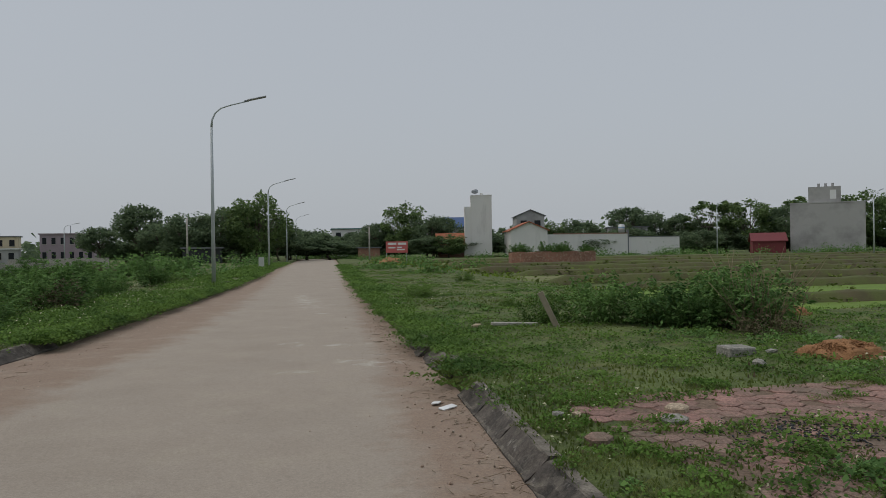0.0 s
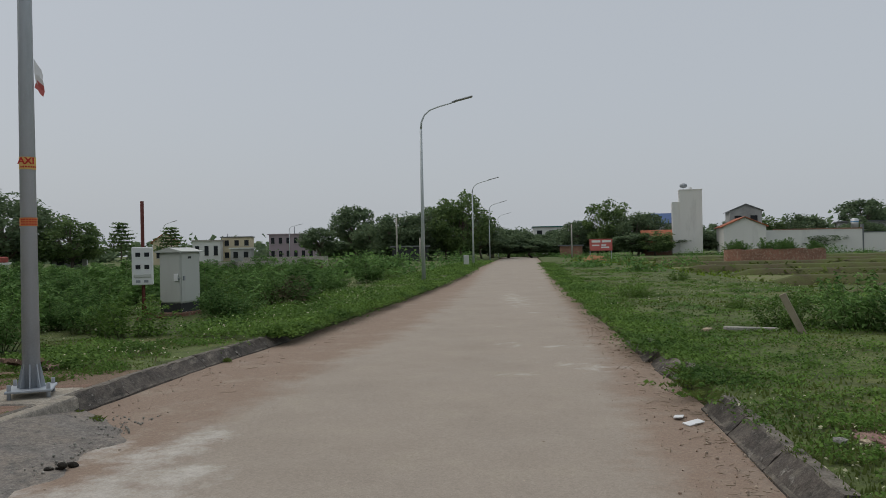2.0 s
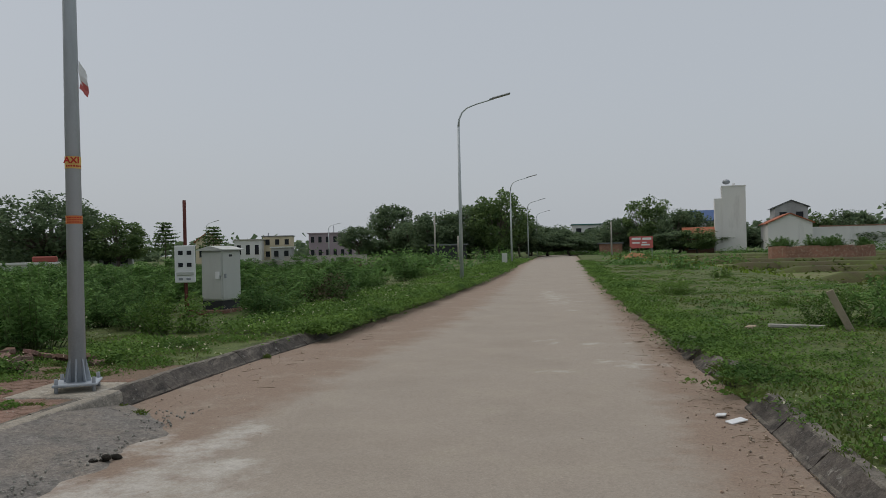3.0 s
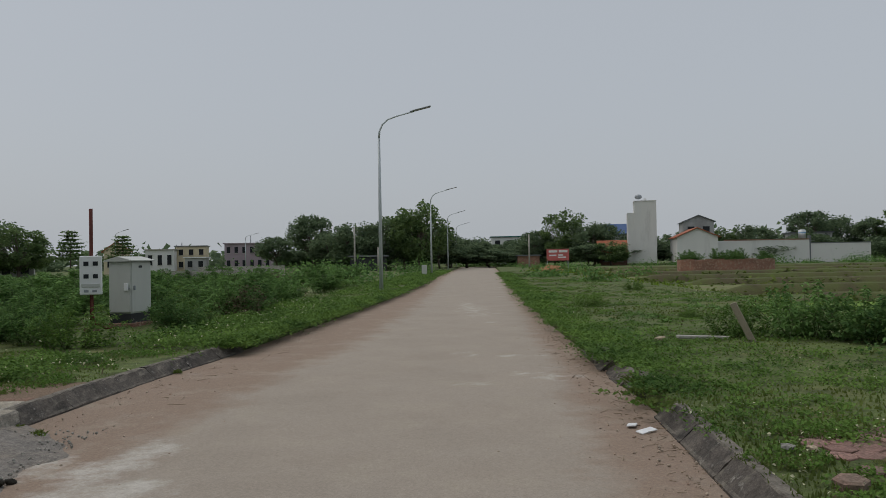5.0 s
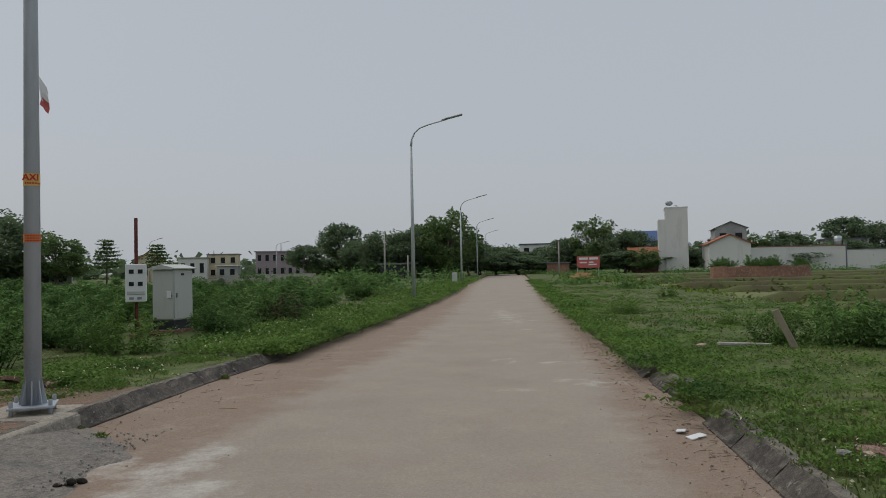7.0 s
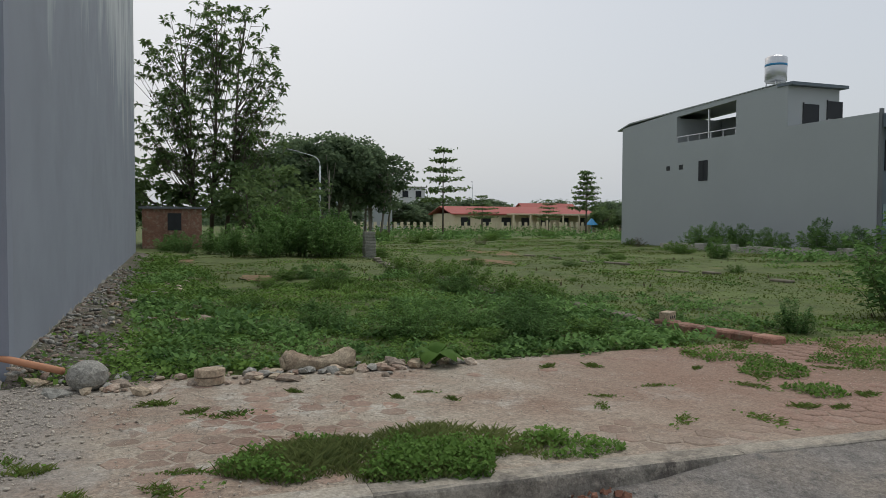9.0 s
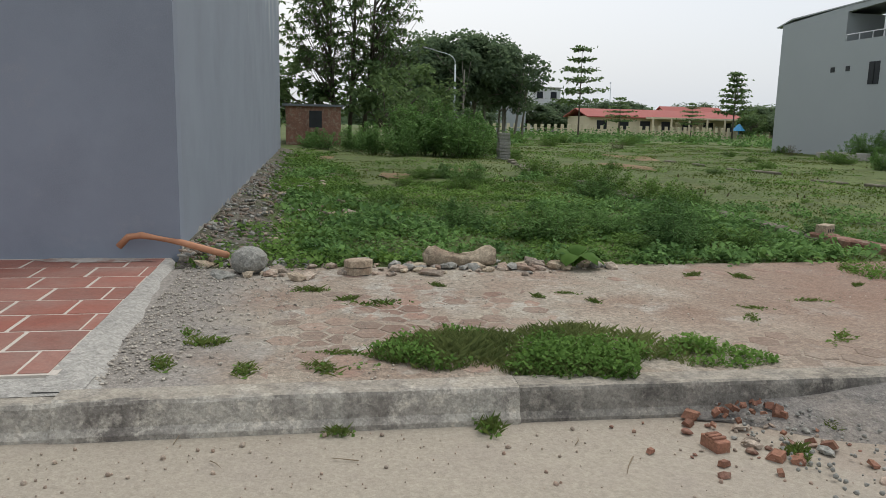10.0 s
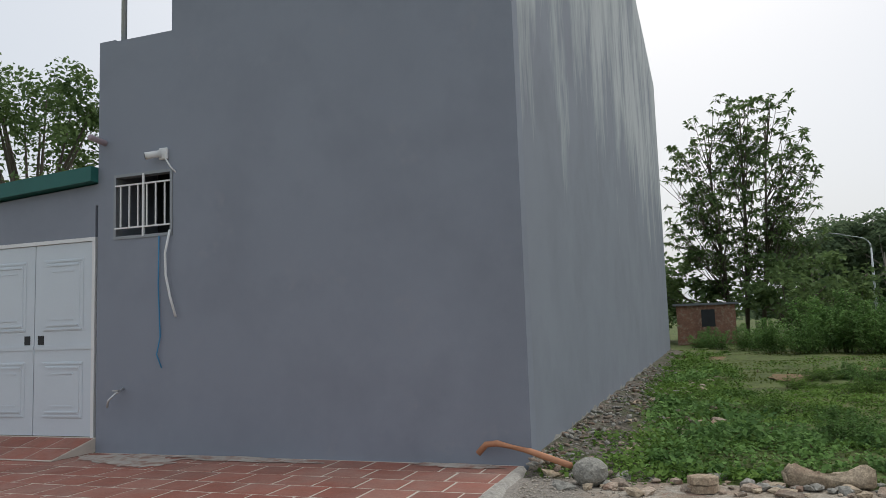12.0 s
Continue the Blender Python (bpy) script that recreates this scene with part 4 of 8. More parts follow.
def lamp_parts(root, top=8.2, r0=0.16, r1=0.07, metal=M_LAMP_POLE, arm=2.1, reach=1.0):
    """Tapered octagonal pole, curved outreach arm towards +x, flat head."""
    tube("pole", [(0, 0, 0.03), (0, 0, top * 0.5), (0, 0, top - 0.6)], [r0, (r0 + r1) / 2, r1], metal, root, n=8)
    pts = [(0, 0, top - 0.62), (0.03, 0, top - 0.3), (0.16, 0, top), (0.4, 0, top + 0.22), (0.8, 0, top + 0.37), (arm * 0.75, 0, top + 0.58)]
    tube("arm", pts, [r1, r1 * 0.8, r1 * 0.7, r1 * 0.65, r1 * 0.6, r1 * 0.5], metal, root, n=8)
    hd = B()
    box(hd, arm * 0.7, arm * 1.1, -0.13, 0.13, 0, 0.07, bevel=0.03)
    box(hd, arm * 0.64, arm * 0.78, -0.05, 0.05, 0.0, 0.06, bevel=0.015)
    bmesh.ops.transform(hd, matrix=Matrix.Translation((0, 0, top + 0.58)) @ Matrix.Rotation(radians(-14), 4, "Y") @ Matrix.Translation((-arm * 0.0, 0, 0.0)) @ Matrix.Translation((0, 0, -arm * 0.18)), verts=hd.verts)
    part("lamp_head", hd, M_LAMP_HEAD, root)


lamp_parts(lamp, r0=0.08, r1=0.043, metal=M_GALV)
o = part("base_plate", bx(-0.2, 0.2, -0.2, 0.2, 0.0, 0.024, bevel=0.006), M_GALV, lamp)
o.matrix_basis = pose(0, 0, 0.05, 0, 0, 22)
for a in range(8):
    c, s_ = math.cos(a * math.pi / 4 + 0.39), math.sin(a * math.pi / 4 + 0.39)
    fin = B()
    v = [fin.verts.new((c * r + t_ * -s_, s_ * r + t_ * c, z)) for t_ in (-0.006, 0.006) for r, z in ((0.078, 0.07), (0.125, 0.07), (0.078, 0.3))]
    fin.faces.new(v[:3]); fin.faces.new(v[5:2:-1])
    for k in range(3):
        fin.faces.new((v[k], v[(k + 1) % 3], v[3 + (k + 1) % 3], v[3 + k]))
    part("gusset", fin, M_GALV, lamp)
for sx in (-1, 1):
    for sy in (-1, 1):
        tube("anchor_bolt", [(0.165 * (sx * 0.927 - sy * 0.375), 0.165 * (sx * 0.375 + sy * 0.927), -0.06), (0.165 * (sx * 0.927 - sy * 0.375), 0.165 * (sx * 0.375 + sy * 0.927), 0.13)], 0.018, M_LAMP_HEAD, lamp)


def sticker(z0, z1, material, label, ink):
    """A band of printed tape round the pole's road side."""
    r = 0.08 - (z0 / 7.6) * 0.037 + 0.004
    bm = B()
    n = 10
    a0, a1 = radians(-150), radians(30)
    lo = [bm.verts.new((r * math.cos(a0 + (a1 - a0) * k / n), r * math.sin(a0 + (a1 - a0) * k / n), z0)) for k in range(n + 1)]
    hi = [bm.verts.new((v.co.x, v.co.y, z1)) for v in lo]
    for k in range(n):
        bm.faces.new((lo[k], lo[k + 1], hi[k + 1], hi[k]))
    s = part("sticker", bm, material, lamp, label)
    h = z1 - z0
    if ink == "text":
        cu = bpy.data.curves.new("lettering", "FONT")
        cu.body, cu.size, cu.align_x, cu.extrude = "AXI", h * 0.72, "CENTER", 0.001
        cu.offset = h * 0.022
        tx = new("lettering", cu)
        dg = bpy.context.evaluated_depsgraph_get()
        me = bpy.data.meshes.new_from_object(tx.evaluated_get(dg))
        bpy.data.objects.remove(tx)
        me.materials.clear()
        me.materials.append(M_STICKER_RED)
        ob = new("lettering", me)
        ob.parent = s
        ob.matrix_basis = Matrix.Translation((0.44 * r, -0.9 * r - 0.012, z0 + h * 0.42)) @ Euler((radians(90), 0, radians(26))).to_matrix().to_4x4() @ Matrix.Diagonal((1.0, 1, 1, 1))
    for k in range(1 if ink == "text" else 3):
        bar = B()
        zz = z0 + h * (0.14 + 0.28 * k)
        for j in range(2, n - 1):
            aa, ab = a0 + (a1 - a0) * (j + 0.1) / n, a0 + (a1 - a0) * (j + 0.8) / n
            q = [bar.verts.new(((r + 0.003) * math.cos(t_), (r + 0.003) * math.sin(t_), z)) for t_, z in ((aa, zz), (ab, zz), (ab, zz + h * 0.13), (aa, zz + h * 0.13))]
            bar.faces.new(q)
        part("print", bar, M_STICKER_RED, s)


sticker(1.62, 1.70, M_ORANGE, "orange printed sticker", "bars")
sticker(2.16, 2.28, M_YELLOW, "yellow taxi sticker with red letters", "text")
rag = B()
rv = [[rag.verts.new((0.085 + 0.04 * i + 0.015 * math.sin(i * 2 + j), 0.03 + 0.02 * i + 0.02 * math.sin(j * 1.7), 2.93 + 0.09 * j - 0.05 * i + (0.12 if j == 4 else 0) * (3 - i) / 3)) for j in range(5)] for i in range(4)]
for i in range(3):
    for j in range(4):
        rag.faces.new((rv[i][j], rv[i + 1][j], rv[i + 1][j + 1], rv[i][j + 1]))
torn = tagged(link("paper_scrap", rag, M_WHITE), "torn white and red paper flapping on the lamp pole", "paper")
torn.matrix_basis = pose(-4.78, 8.0, 0.18) @ Matrix.Translation((0.02, 0.01, 3.0)) @ Matrix.Diagonal((0.55, 0.6, 0.58, 1)) @ Matrix.Translation((0, 0, -3.0))
torn.data.materials.append(M_RED_SIGN)
for p in torn.data.polygons:
    p.material_index = 1 if p.center.z < 3.03 else 0
torn.modifiers.new("thickness", "SOLIDIFY").thickness = 0.004

lamp_b = thing("street_lamp", -2.35, 34.2, 0.1, 2, label="tall grey street lamp with a curved arm", category="street lamp", group="lamps along the road")
lamp_parts(lamp_b, top=7.4, r0=0.095, r1=0.055)
for x, y, rz in ((0.35, 66.2, -3), (2.95, 98, -4), (5.6, 130, -4)):
    o = copy_thing(lamp_b, pose(x, y, 0.1, 0, 0, rz))
    o.scale = (1, 1, 0.93)
for x, y, rz in ((62.9, 95, 20), (70.6, 75, 20), (-80, 113, 120), (-77, 116, 120), (-43.4, 107.6, -20), (-30.0, 128, 0), (-110, 45, 160), (-54.57, 10.74, -90)):
    o = copy_thing(lamp_b, pose(x, y, 0.1, 0, 0, rz))
    o.scale = (1, 1, 0.77 if x < 0 and y > 100 else 0.78 if -60 < x < 0 else 0.95)
    o["group"] = "street lamps of the estate"

# ---- electric cabinet, meter box and post ----
cab = thing("electric_cabinet", -6.97, 17.6, 0.235, -14.5, label="pale grey steel electricity cabinet on a black plinth", category="cabinet")
part("footing", bx(-0.3, 0.3, -0.38, 0.38, -0.16, 0.0, bevel=0.02), M_BRICK, cab, "low brick footing")
part("plinth", bx(-0.26, 0.26, -0.34, 0.34, 0, 0.2), M_BLACK, cab, "black plinth")
part("body", bx(-0.265, 0.265, -0.345, 0.345, 0.2, 1.32, bevel=0.01), M_CABINET, cab)
part("roof", poly_prism(B(), [(-0.34, 1.32), (0.34, 1.32), (0.34, 1.345), (0.0, 1.43), (-0.34, 1.345)], "y", -0.43, 0.43), M_CABINET, cab)
dd = part("door", bx(-0.255, 0.255, -0.365, -0.347, 0.23, 1.29, bevel=0.004), M_CABINET, cab)
part("handle", bx(0.12, 0.22, -0.40, -0.365, 0.69, 0.85, bevel=0.008), M_WHITE, dd, "white plastic handle box")
part("latch", bx(0.225, 0.25, -0.385, -0.365, 0.72, 0.76, bevel=0.004), M_LAMP_HEAD, dd)
dd = part("side_door", bx(0.267, 0.283, -0.335, 0.335, 0.23, 1.29, bevel=0.004), M_CABINET, cab)
part("lock", bx(0.283, 0.31, -0.29, -0.24, 0.70, 0.80, bevel=0.006), M_LAMP_HEAD, dd)
part("nameplate", bx(0.283, 0.288, -0.1, 0.02, 1.18, 1.23), M_BLACK, dd)
mp = thing("meter_post", -7.2, 16.2, 0.12, 20, label="rusty iron post carrying a white meter box", category="post")
tube("post", [(0, 0, 0), (0, 0, 2.5)], 0.045, M_RUST, mp)
mp.scale = (0.84, 0.84, 1.0)
mb = part("meter_box", bx(-0.24, 0.24, -0.27, -0.05, 0.78, 1.55, bevel=0.015), M_WHITE, mp, "white plastic electricity meter box")
for k, (xx, zz) in enumerate(((-0.1, 1.4), (0.1, 1.4), (-0.1, 1.15), (0.1, 1.15))):
    part("meter_window", bx(xx - 0.055, xx + 0.055, -0.278, -0.27, zz - 0.045, zz + 0.04), M_GLASS, mb)
part("flap", bx(-0.2, 0.2, -0.29, -0.27, 0.93, 1.0, bevel=0.006), M_CABINET, mb)
for xx in (-0.1, 0.08):
    part("fuse_hatch", bx(xx - 0.05, xx + 0.05, -0.278, -0.27, 0.83, 0.88), M_LAMP_HEAD, mb)
tube("conduit", [(0.02, -0.08, 0.78), (0.0, -0.1, 0.45), (0.08, -0.1, 0.2), (0.3, -0.06, 0.1), (0.6, 0.1, 0.08)], 0.028, M_RUST, mp)
part("footing", bx(-0.16, 0.16, -0.16, 0.16, -0.02, 0.12, bevel=0.02), M_BRICK, mp)
o = tagged(link("electric_cabinet", bx(-0.3, 0.3, -0.2, 0.2, 0, 1.3, bevel=0.02), M_CABINET), "small pale cabinet among the roadside weeds", "cabinet")
o.matrix_basis = pose(-0.3, 62, 0.1) @ Matrix.Scale(0.72, 4)

# ---- red sign board ----
sg = thing("sign_board", 11.9, 75, 0.0, -4, label="faded red land sale sign on two posts", category="sign")
part("board", bx(0, 2.2, -0.03, 0.03, 1.15, 2.3), M_RED_SIGN, sg)
for xx in (0.05, 2.1):
    tube("post", [(xx, 0.05, 0), (xx, 0.05, 2.2)], 0.035, M_LAMP_POLE, sg)
for (x0, x1, z) in ((0.2, 1.05, 1.95), (1.2, 2.05, 1.95), (0.25, 0.95, 1.6), (1.15, 1.6, 1.62), (1.1, 1.9, 1.4)):
    part("lettering", bx(x0, x1, -0.04, -0.03, z, z + (0.22 if z > 1.9 else 0.14)), M_WHITE, sg)

# ---- far buildings over the fields ----


def gable(bm, x0, x1, y0, y1, h, ridge, along="y"):
    """Walls of a house with gable ends."""
    if along == "y":
        xm = (x0 + x1) / 2
        return poly_prism(bm, [(x0, 0), (x1, 0), (x1, h), (xm, ridge), (x0, h)], "y", y0, y1)
    ym = (y0 + y1) / 2
    return poly_prism(bm, [(y0, 0), (y1, 0), (y1, h), (ym, ridge), (y0, h)], "x", x0, x1)


def gable_roof(bm, x0, x1, y0, y1, h, ridge, along="y", over=0.3, t=0.12):
    if along == "y":
        xm, k = (x0 + x1) / 2, (ridge - h) / ((x1 - x0) / 2)
        pts = [(x0 - over, h - k * over), (xm, ridge), (x1 + over, h - k * over), (x1 + over, h - k * over + t), (xm, ridge + t), (x0 - over, h - k * over + t)]
        return poly_prism(bm, pts, "y", y0 - over, y1 + over)
    ym, k = (y0 + y1) / 2, (ridge - h) / ((y1 - y0) / 2)
    pts = [(y0 - over, h - k * over), (ym, ridge), (y1 + over, h - k * over), (y1 + over, h - k * over + t), (ym, ridge + t), (y0 - over, h - k * over + t)]
    return poly_prism(bm, pts, "x", x0 - over, x1 + over)


def block_house(x, y, rz, w, dp, h, wall, label, storeys=0, bays=0, roof=None, ridge=0, along="y", roof_mat=None):
    """A far house: walls, flat or gable roof, rows of windows in its front (its -y side)."""
    hs = thing("house", x, y, 0.05, rz, label=label, category="house")
    if ridge:
        part("wall", gable(B(), 0, w, 0, dp, h, ridge, along), wall, hs)
        part("roof", gable_roof(B(), 0, w, 0, dp, h + 0.02, ridge + 0.02, along), roof_mat, hs)
    else:
        part("wall", bx(0, w, 0, dp, 0, h), wall, hs)
        part("roof", bx(-0.25, w + 0.25, -0.25, dp + 0.25, h, h + 0.18), roof_mat or wall, hs)
    for r in range(storeys):
        for c in range(bays):
            sh = h / storeys
            bw = w / bays
            wx, wz = c * bw + bw * 0.28, r * sh + sh * 0.32
            wd = part("window", bx(wx, wx + bw * 0.44, -0.03, 0.0, wz, wz + sh * 0.45), M_GLASS, hs)
            part("sill", bx(wx - 0.08, wx + bw * 0.44 + 0.08, -0.12, 0.0, wz - 0.1, wz), M_CEMENT, wd)
    return hs


tw = thing("house", 29.8, 110, 0.4, -14, label="narrow tall pale unfinished tower house", category="house")
part("wall", bx(1.0, 4.1, 0, 5, 0, 9.0), M_WHITE_WALL, tw)
part("side_wall", bx(0, 1.0, 0.3, 5, 0, 7.4), M_WHITE_WALL, tw)
part("parapet", bx(0.95, 4.15, -0.05, 5.05, 9.0, 9.15), M_WHITE_WALL, tw)
for k in range(3):
    part("opening", bx(0.99, 1.0 - 0.015, 0.6, 1.6, 7.6 + k * 0.45, 7.85 + k * 0.45), M_GREY_WALL, tw)
part("chimney", bx(2.4, 2.8, 1, 1.4, 9.15, 9.5), M_WHITE_WALL, tw)
ball = B()
bmesh.ops.create_icosphere(ball, subdivisions=2, radius=0.55, matrix=Matrix.Translation((31.8, 111.2, 10.2)) @ Matrix.Diagonal((1, 1, 0.7, 1)))
tagged(link("water_tank", ball, M_LAMP_HEAD, smooth=True), "small round grey water tank on the tower house", "water tank")

block_house(-124, 37.2, 90, 4.7, 5, 7.2, M_WHITE_WALL, "tall pale house beyond the school", 3, 2, roof_mat=M_CEMENT)
rr = block_house(35.0, 104, -12, 5.4, 8, 3.9, M_WHITE_WALL, "pale house with an orange tiled roof", ridge=5.1, roof_mat=M_ORANGE_TILE)
block_house(43, 124, -14, 4.8, 8, 6.9, M_GREY_WALL, "grey two-storey house with a dark sheet roof", 2, 2, ridge=7.9, roof_mat=M_DARK_ROOF)
lw = thing("wall", 40.6, 105, 0.05, -3, label="long pale rendered yard wall with a dark coping", category="wall", kind="structure")
part("wall", bx(0, 13.2, 0, 0.25, 0, 3.3), M_WHITE_WALL, lw)
part("coping", bx(1.5, 13.2, -0.05, 0.3, 3.3, 3.45), M_BRICK, lw)
lw2 = thing("wall", 54.0, 104.5, 0.05, -3, label="lower pale rendered yard wall", category="wall", kind="structure")
part("wall", bx(0, 8.4, 0, 0.25, 0, 2.75), M_WHITE_WALL, lw2)
part("coping", bx(0, 8.4, -0.05, 0.3, 2.75, 2.87), M_DARK_ROOF, lw2)
part("pier", bx(-0.25, 0.05, -0.1, 0.3, 0, 3.9), M_DARK_ROOF, lw2)
copy_thing(tank, pose(53.9, 106.5, 3.2))
block_house(58.5, 120, -20, 6.5, 6, 4.6, M_GREY_WALL, "grey house with a flat roof among trees", 1, 2, roof_mat=M_DARK_ROOF)

gb = thing("house", 74.6, 94.5, 0.05, -40, label="raw grey cement house block with a stair tower", category="house")
part("wall", bx(0, 9.6, 0, 8.5, 0, 7.1), M_GREY_WALL, gb)
part("parapet", bx(-0.06, 9.66, -0.06, 8.56, 7.1, 7.25), M_GREY_WALL, gb)
part("stair_tower", bx(2.4, 6.6, 0.6, 4.2, 7.25, 9.5), M_GREY_WALL, gb)
part("opening", bx(5.2, 6.0, 0.58, 0.6, 7.7, 9.0), M_WHITE, gb)
for k in range(3):
    part("column_stub", bx(3.6 + k * 0.9, 3.95 + k * 0.9, 1.2, 1.5, 9.5, 10.0), M_GREY_WALL, gb)
hut = thing("shed", 68.3, 94.5, 0.0, -30, label="small dark red metal shed", category="shed")
part("wall", gable(B(), 0, 4.4, 0, 3.6, 1.9, 2.9, "x"), M_RED_HUT, hut)
part("roof", gable_roof(B(), 0, 4.4, 0, 3.6, 1.92, 2.95, "x", 0.25), M_RED_HUT, hut)
block_house(33.5, 140, -10, 5, 6, 5.6, M_GREY_WALL, "house with a blue sheet roof behind trees", 2, 2, ridge=7.4, along="x", roof_mat=M_BLUE_ROOF)
block_house(13.6, 150, -4, 7, 8, 5.6, M_WHITE_WALL, "pale house with a green flat roof", 2, 3, roof_mat=M_GREEN_ROOF)
block_house(26.0, 112, -12, 4, 5, 2.1, M_BRICK, "low brick house with an orange roof under trees", 1, 2, ridge=3.7, along="x", roof_mat=M_ORANGE_TILE)
block_house(14.6, 118, -6, 3.4, 3, 1.7, M_BRICK, "low grey-brown shed beside the road", 0, 0, roof_mat=M_DARK_ROOF)
# The next shed is a closed box; black walls paint its shaded inside.
block_house(-9.5, 96, 0, 4.5, 3, 1.9, M_BLACK, "open shed among trees, its shaded inside painted black", 0, 0, roof_mat=M_DARK_ROOF)
mv = block_house(-36.6, 140, 8, 8.4, 7, 4.9, M_PURPLE, "mauve two-storey house with rows of windows", 2, 6, roof_mat=M_PURPLE)
block_house(-47.4, 146, 10, 5.6, 5, 4.7, M_CREAM, "pale yellow two-storey house", 2, 3, roof_mat=M_DARK_ROOF)
block_house(-51.0, 140, 12, 5.0, 5, 4.0, M_WHITE_WALL, "low white flat-roofed house", 1, 3, roof_mat=M_CEMENT)
block_house(-42.0, 134, 8, 3.6, 4, 2.4, M_GREY_WALL, "low grey flat-roofed house", 1, 2, roof_mat=M_WHITE)
block_house(-45.2, 108, 20, 3.4, 5, 3.4, M_CREAM, "cream house with an orange gable roof", 1, 2, ridge=4.7, roof_mat=M_ORANGE_TILE)
block_house(-60.5, 74, 30, 5.5, 6, 4.1, M_CREAM, "pale yellow house with a grey overhanging roof", 2, 3, roof_mat=M_DARK_ROOF)
block_house(-44.5, 80, 25, 3.4, 4, 1.9, M_GREY_WALL, "low grey cement yard shed", 1, 2, roof_mat=M_CEMENT)
shed = block_house(-44.5, 63.5, 30, 4.6, 2, 0.9, M_WHITE_WALL, "low white wall with a red sheet cover", 0, 0, roof_mat=M_WHITE_WALL)
part("cover", bx(2.6, 4.6, -0.1, 2.1, 1.08, 1.6, bevel=0.1), M_RED_ROOF, shed, "red sheet cover")
fwall = thing("wall", -21.5, 72, 0.0, 4, label="low pale concrete yard wall beyond the weeds", category="wall", kind="structure")
part("wall", bx(0, 8, 0, 0.2, 0, 1.15), M_CEMENT, fwall)
fwall2 = thing("wall", -19.3, 51.5, 0.0, -6, label="low grey yard wall beyond the weeds", category="wall", kind="structure")
part("wall", bx(0, 8.6, 0, 0.2, 0, 0.98), M_CEMENT, fwall2)
for x, y, h in ((-43.0, 190, 8.2), (-47.5, 150, 5.6), (-46.0, 152, 4.8)):
    mast = thing("mast", x, y, 0, label="thin steel mast on the skyline", category="mast")
    tube("shaft", [(0, 0, 0), (0, 0, h)], [0.25, 0.1], M_LAMP_HEAD, mast, n=5)
for x, y, h in ((-7.5, 80, 5.0), (13.8, 100, 4.6), (-5.5, 88, 3.0)):
    tagged(tube("utility_pole", [(x, y, 0), (x, y, h)], [0.12, 0.08], M_CEMENT), "plain concrete utility pole", "pole")

# ---- the red-roofed school and its fence, across the plots ----
sch = thing("school_building", -97, 34, 0.0, label="long low cream building with a red sheet roof", category="building")
part("wall", bx(0, 8, 0, 20, 0, 2.5), M_CREAM, sch)
part("roof", gable_roof(B(), 0, 8, 0, 20, 2.45, 3.35, "y", 0.5), M_RED_ROOF, sch, "red sheet roof")
part("porch_roof", bx(8, 10.2, 7, 19, 2.3, 2.5), M_CREAM, sch)
for k in range(6):
    part("porch_post", bx(10.0, 10.2, 7.1 + k * 2.34, 7.3 + k * 2.34, 0, 2.3), M_CREAM, sch)
for k in range(7):
    part("window", bx(8.0, 8.03, 0.9 + k * 2.8, 2.2 + k * 2.8, 0.9, 2.0), M_GLASS, sch)
block_house(-112, 30, -90, 10, 9, 5.4, M_FAR_WALL, "blue-grey house with a flat roof behind the school", 2, 3, roof_mat=M_DARK_ROOF)
bl = block_house(-112, 29, -90, 5, 4, 3.4, M_WHITE_WALL, "white shed with a blue sheet roof", 0, 0, roof_mat=M_BLUE_ROOF)
block_house(-100, 55, -90, 8, 6, 2.4, M_CREAM, "low cream building with a red gable roof", 0, 0, ridge=3.9, along="x", roof_mat=M_RED_ROOF)
fence = thing("fence", -85, 8, 0.05, label="cream concrete fence of upright posts", category="fence")
part("plinth", bx(-0.1, 0.1, 0, 50, 0, 0.16), M_CREAM, fence)
part("rail", bx(-0.06, 0.06, 0, 50, 0.85, 0.92), M_CREAM, fence)
post_me = None
for k in range(62):
    if post_me is None:
        ob = part("post", bx(-0.08, 0.08, -0.17, 0.17, 0.15, 1.35, bevel=0.02), M_CREAM, fence)
        post_me = ob.data
    else:
        ob = new("post", post_me)
        ob.parent = fence
    ob.matrix_basis = pose(0.0, 0.4 + k * 0.8, 0)
umb = B()
bmesh.ops.create_cone(umb, cap_ends=True, segments=10, radius1=0.8, radius2=0.1, depth=0.8, matrix=Matrix.Translation((-83.5, 50.4, 1.5)))
bmesh.ops.create_cone(umb, cap_ends=True, segments=6, radius1=0.05, radius2=0.05, depth=1.2, matrix=Matrix.Translation((-83.5, 50.4, 0.6)))
tagged(link("parasol", umb, M_BLUE), "closed blue parasol by the fence", "parasol")
bh = thing("brick_hut", -41.2, -1.4, 0.1, label="dark old brick hut under trees", category="hut")
part("wall", bx(0, 3, 0.9, 3.5, 0, 1.9), M_BRICK, bh)
part("roof", bx(-0.2, 3.15, 0.75, 3.65, 1.9, 2.0), M_DARK_ROOF, bh)
# No opening is cut: a black panel paints the unlit doorway.
part("doorway", bx(3.0, 3.02, 2.0, 2.6, 0.9, 1.7), M_BLACK, bh)
pil = thing("brick_pillar", -27.4, 7.4, 0.1, label="rough stub of a grey brick pillar", category="pillar")
for k in range(9):
    o = part("brick", bx(-0.2, 0.2, -0.2, 0.2, k * 0.11, k * 0.11 + 0.1, bevel=0.012), M_STONE, pil)
    o.matrix_basis = pose(rng.normal() * 0.015, rng.normal() * 0.015, 0, 0, 0, rng.normal() * 4)

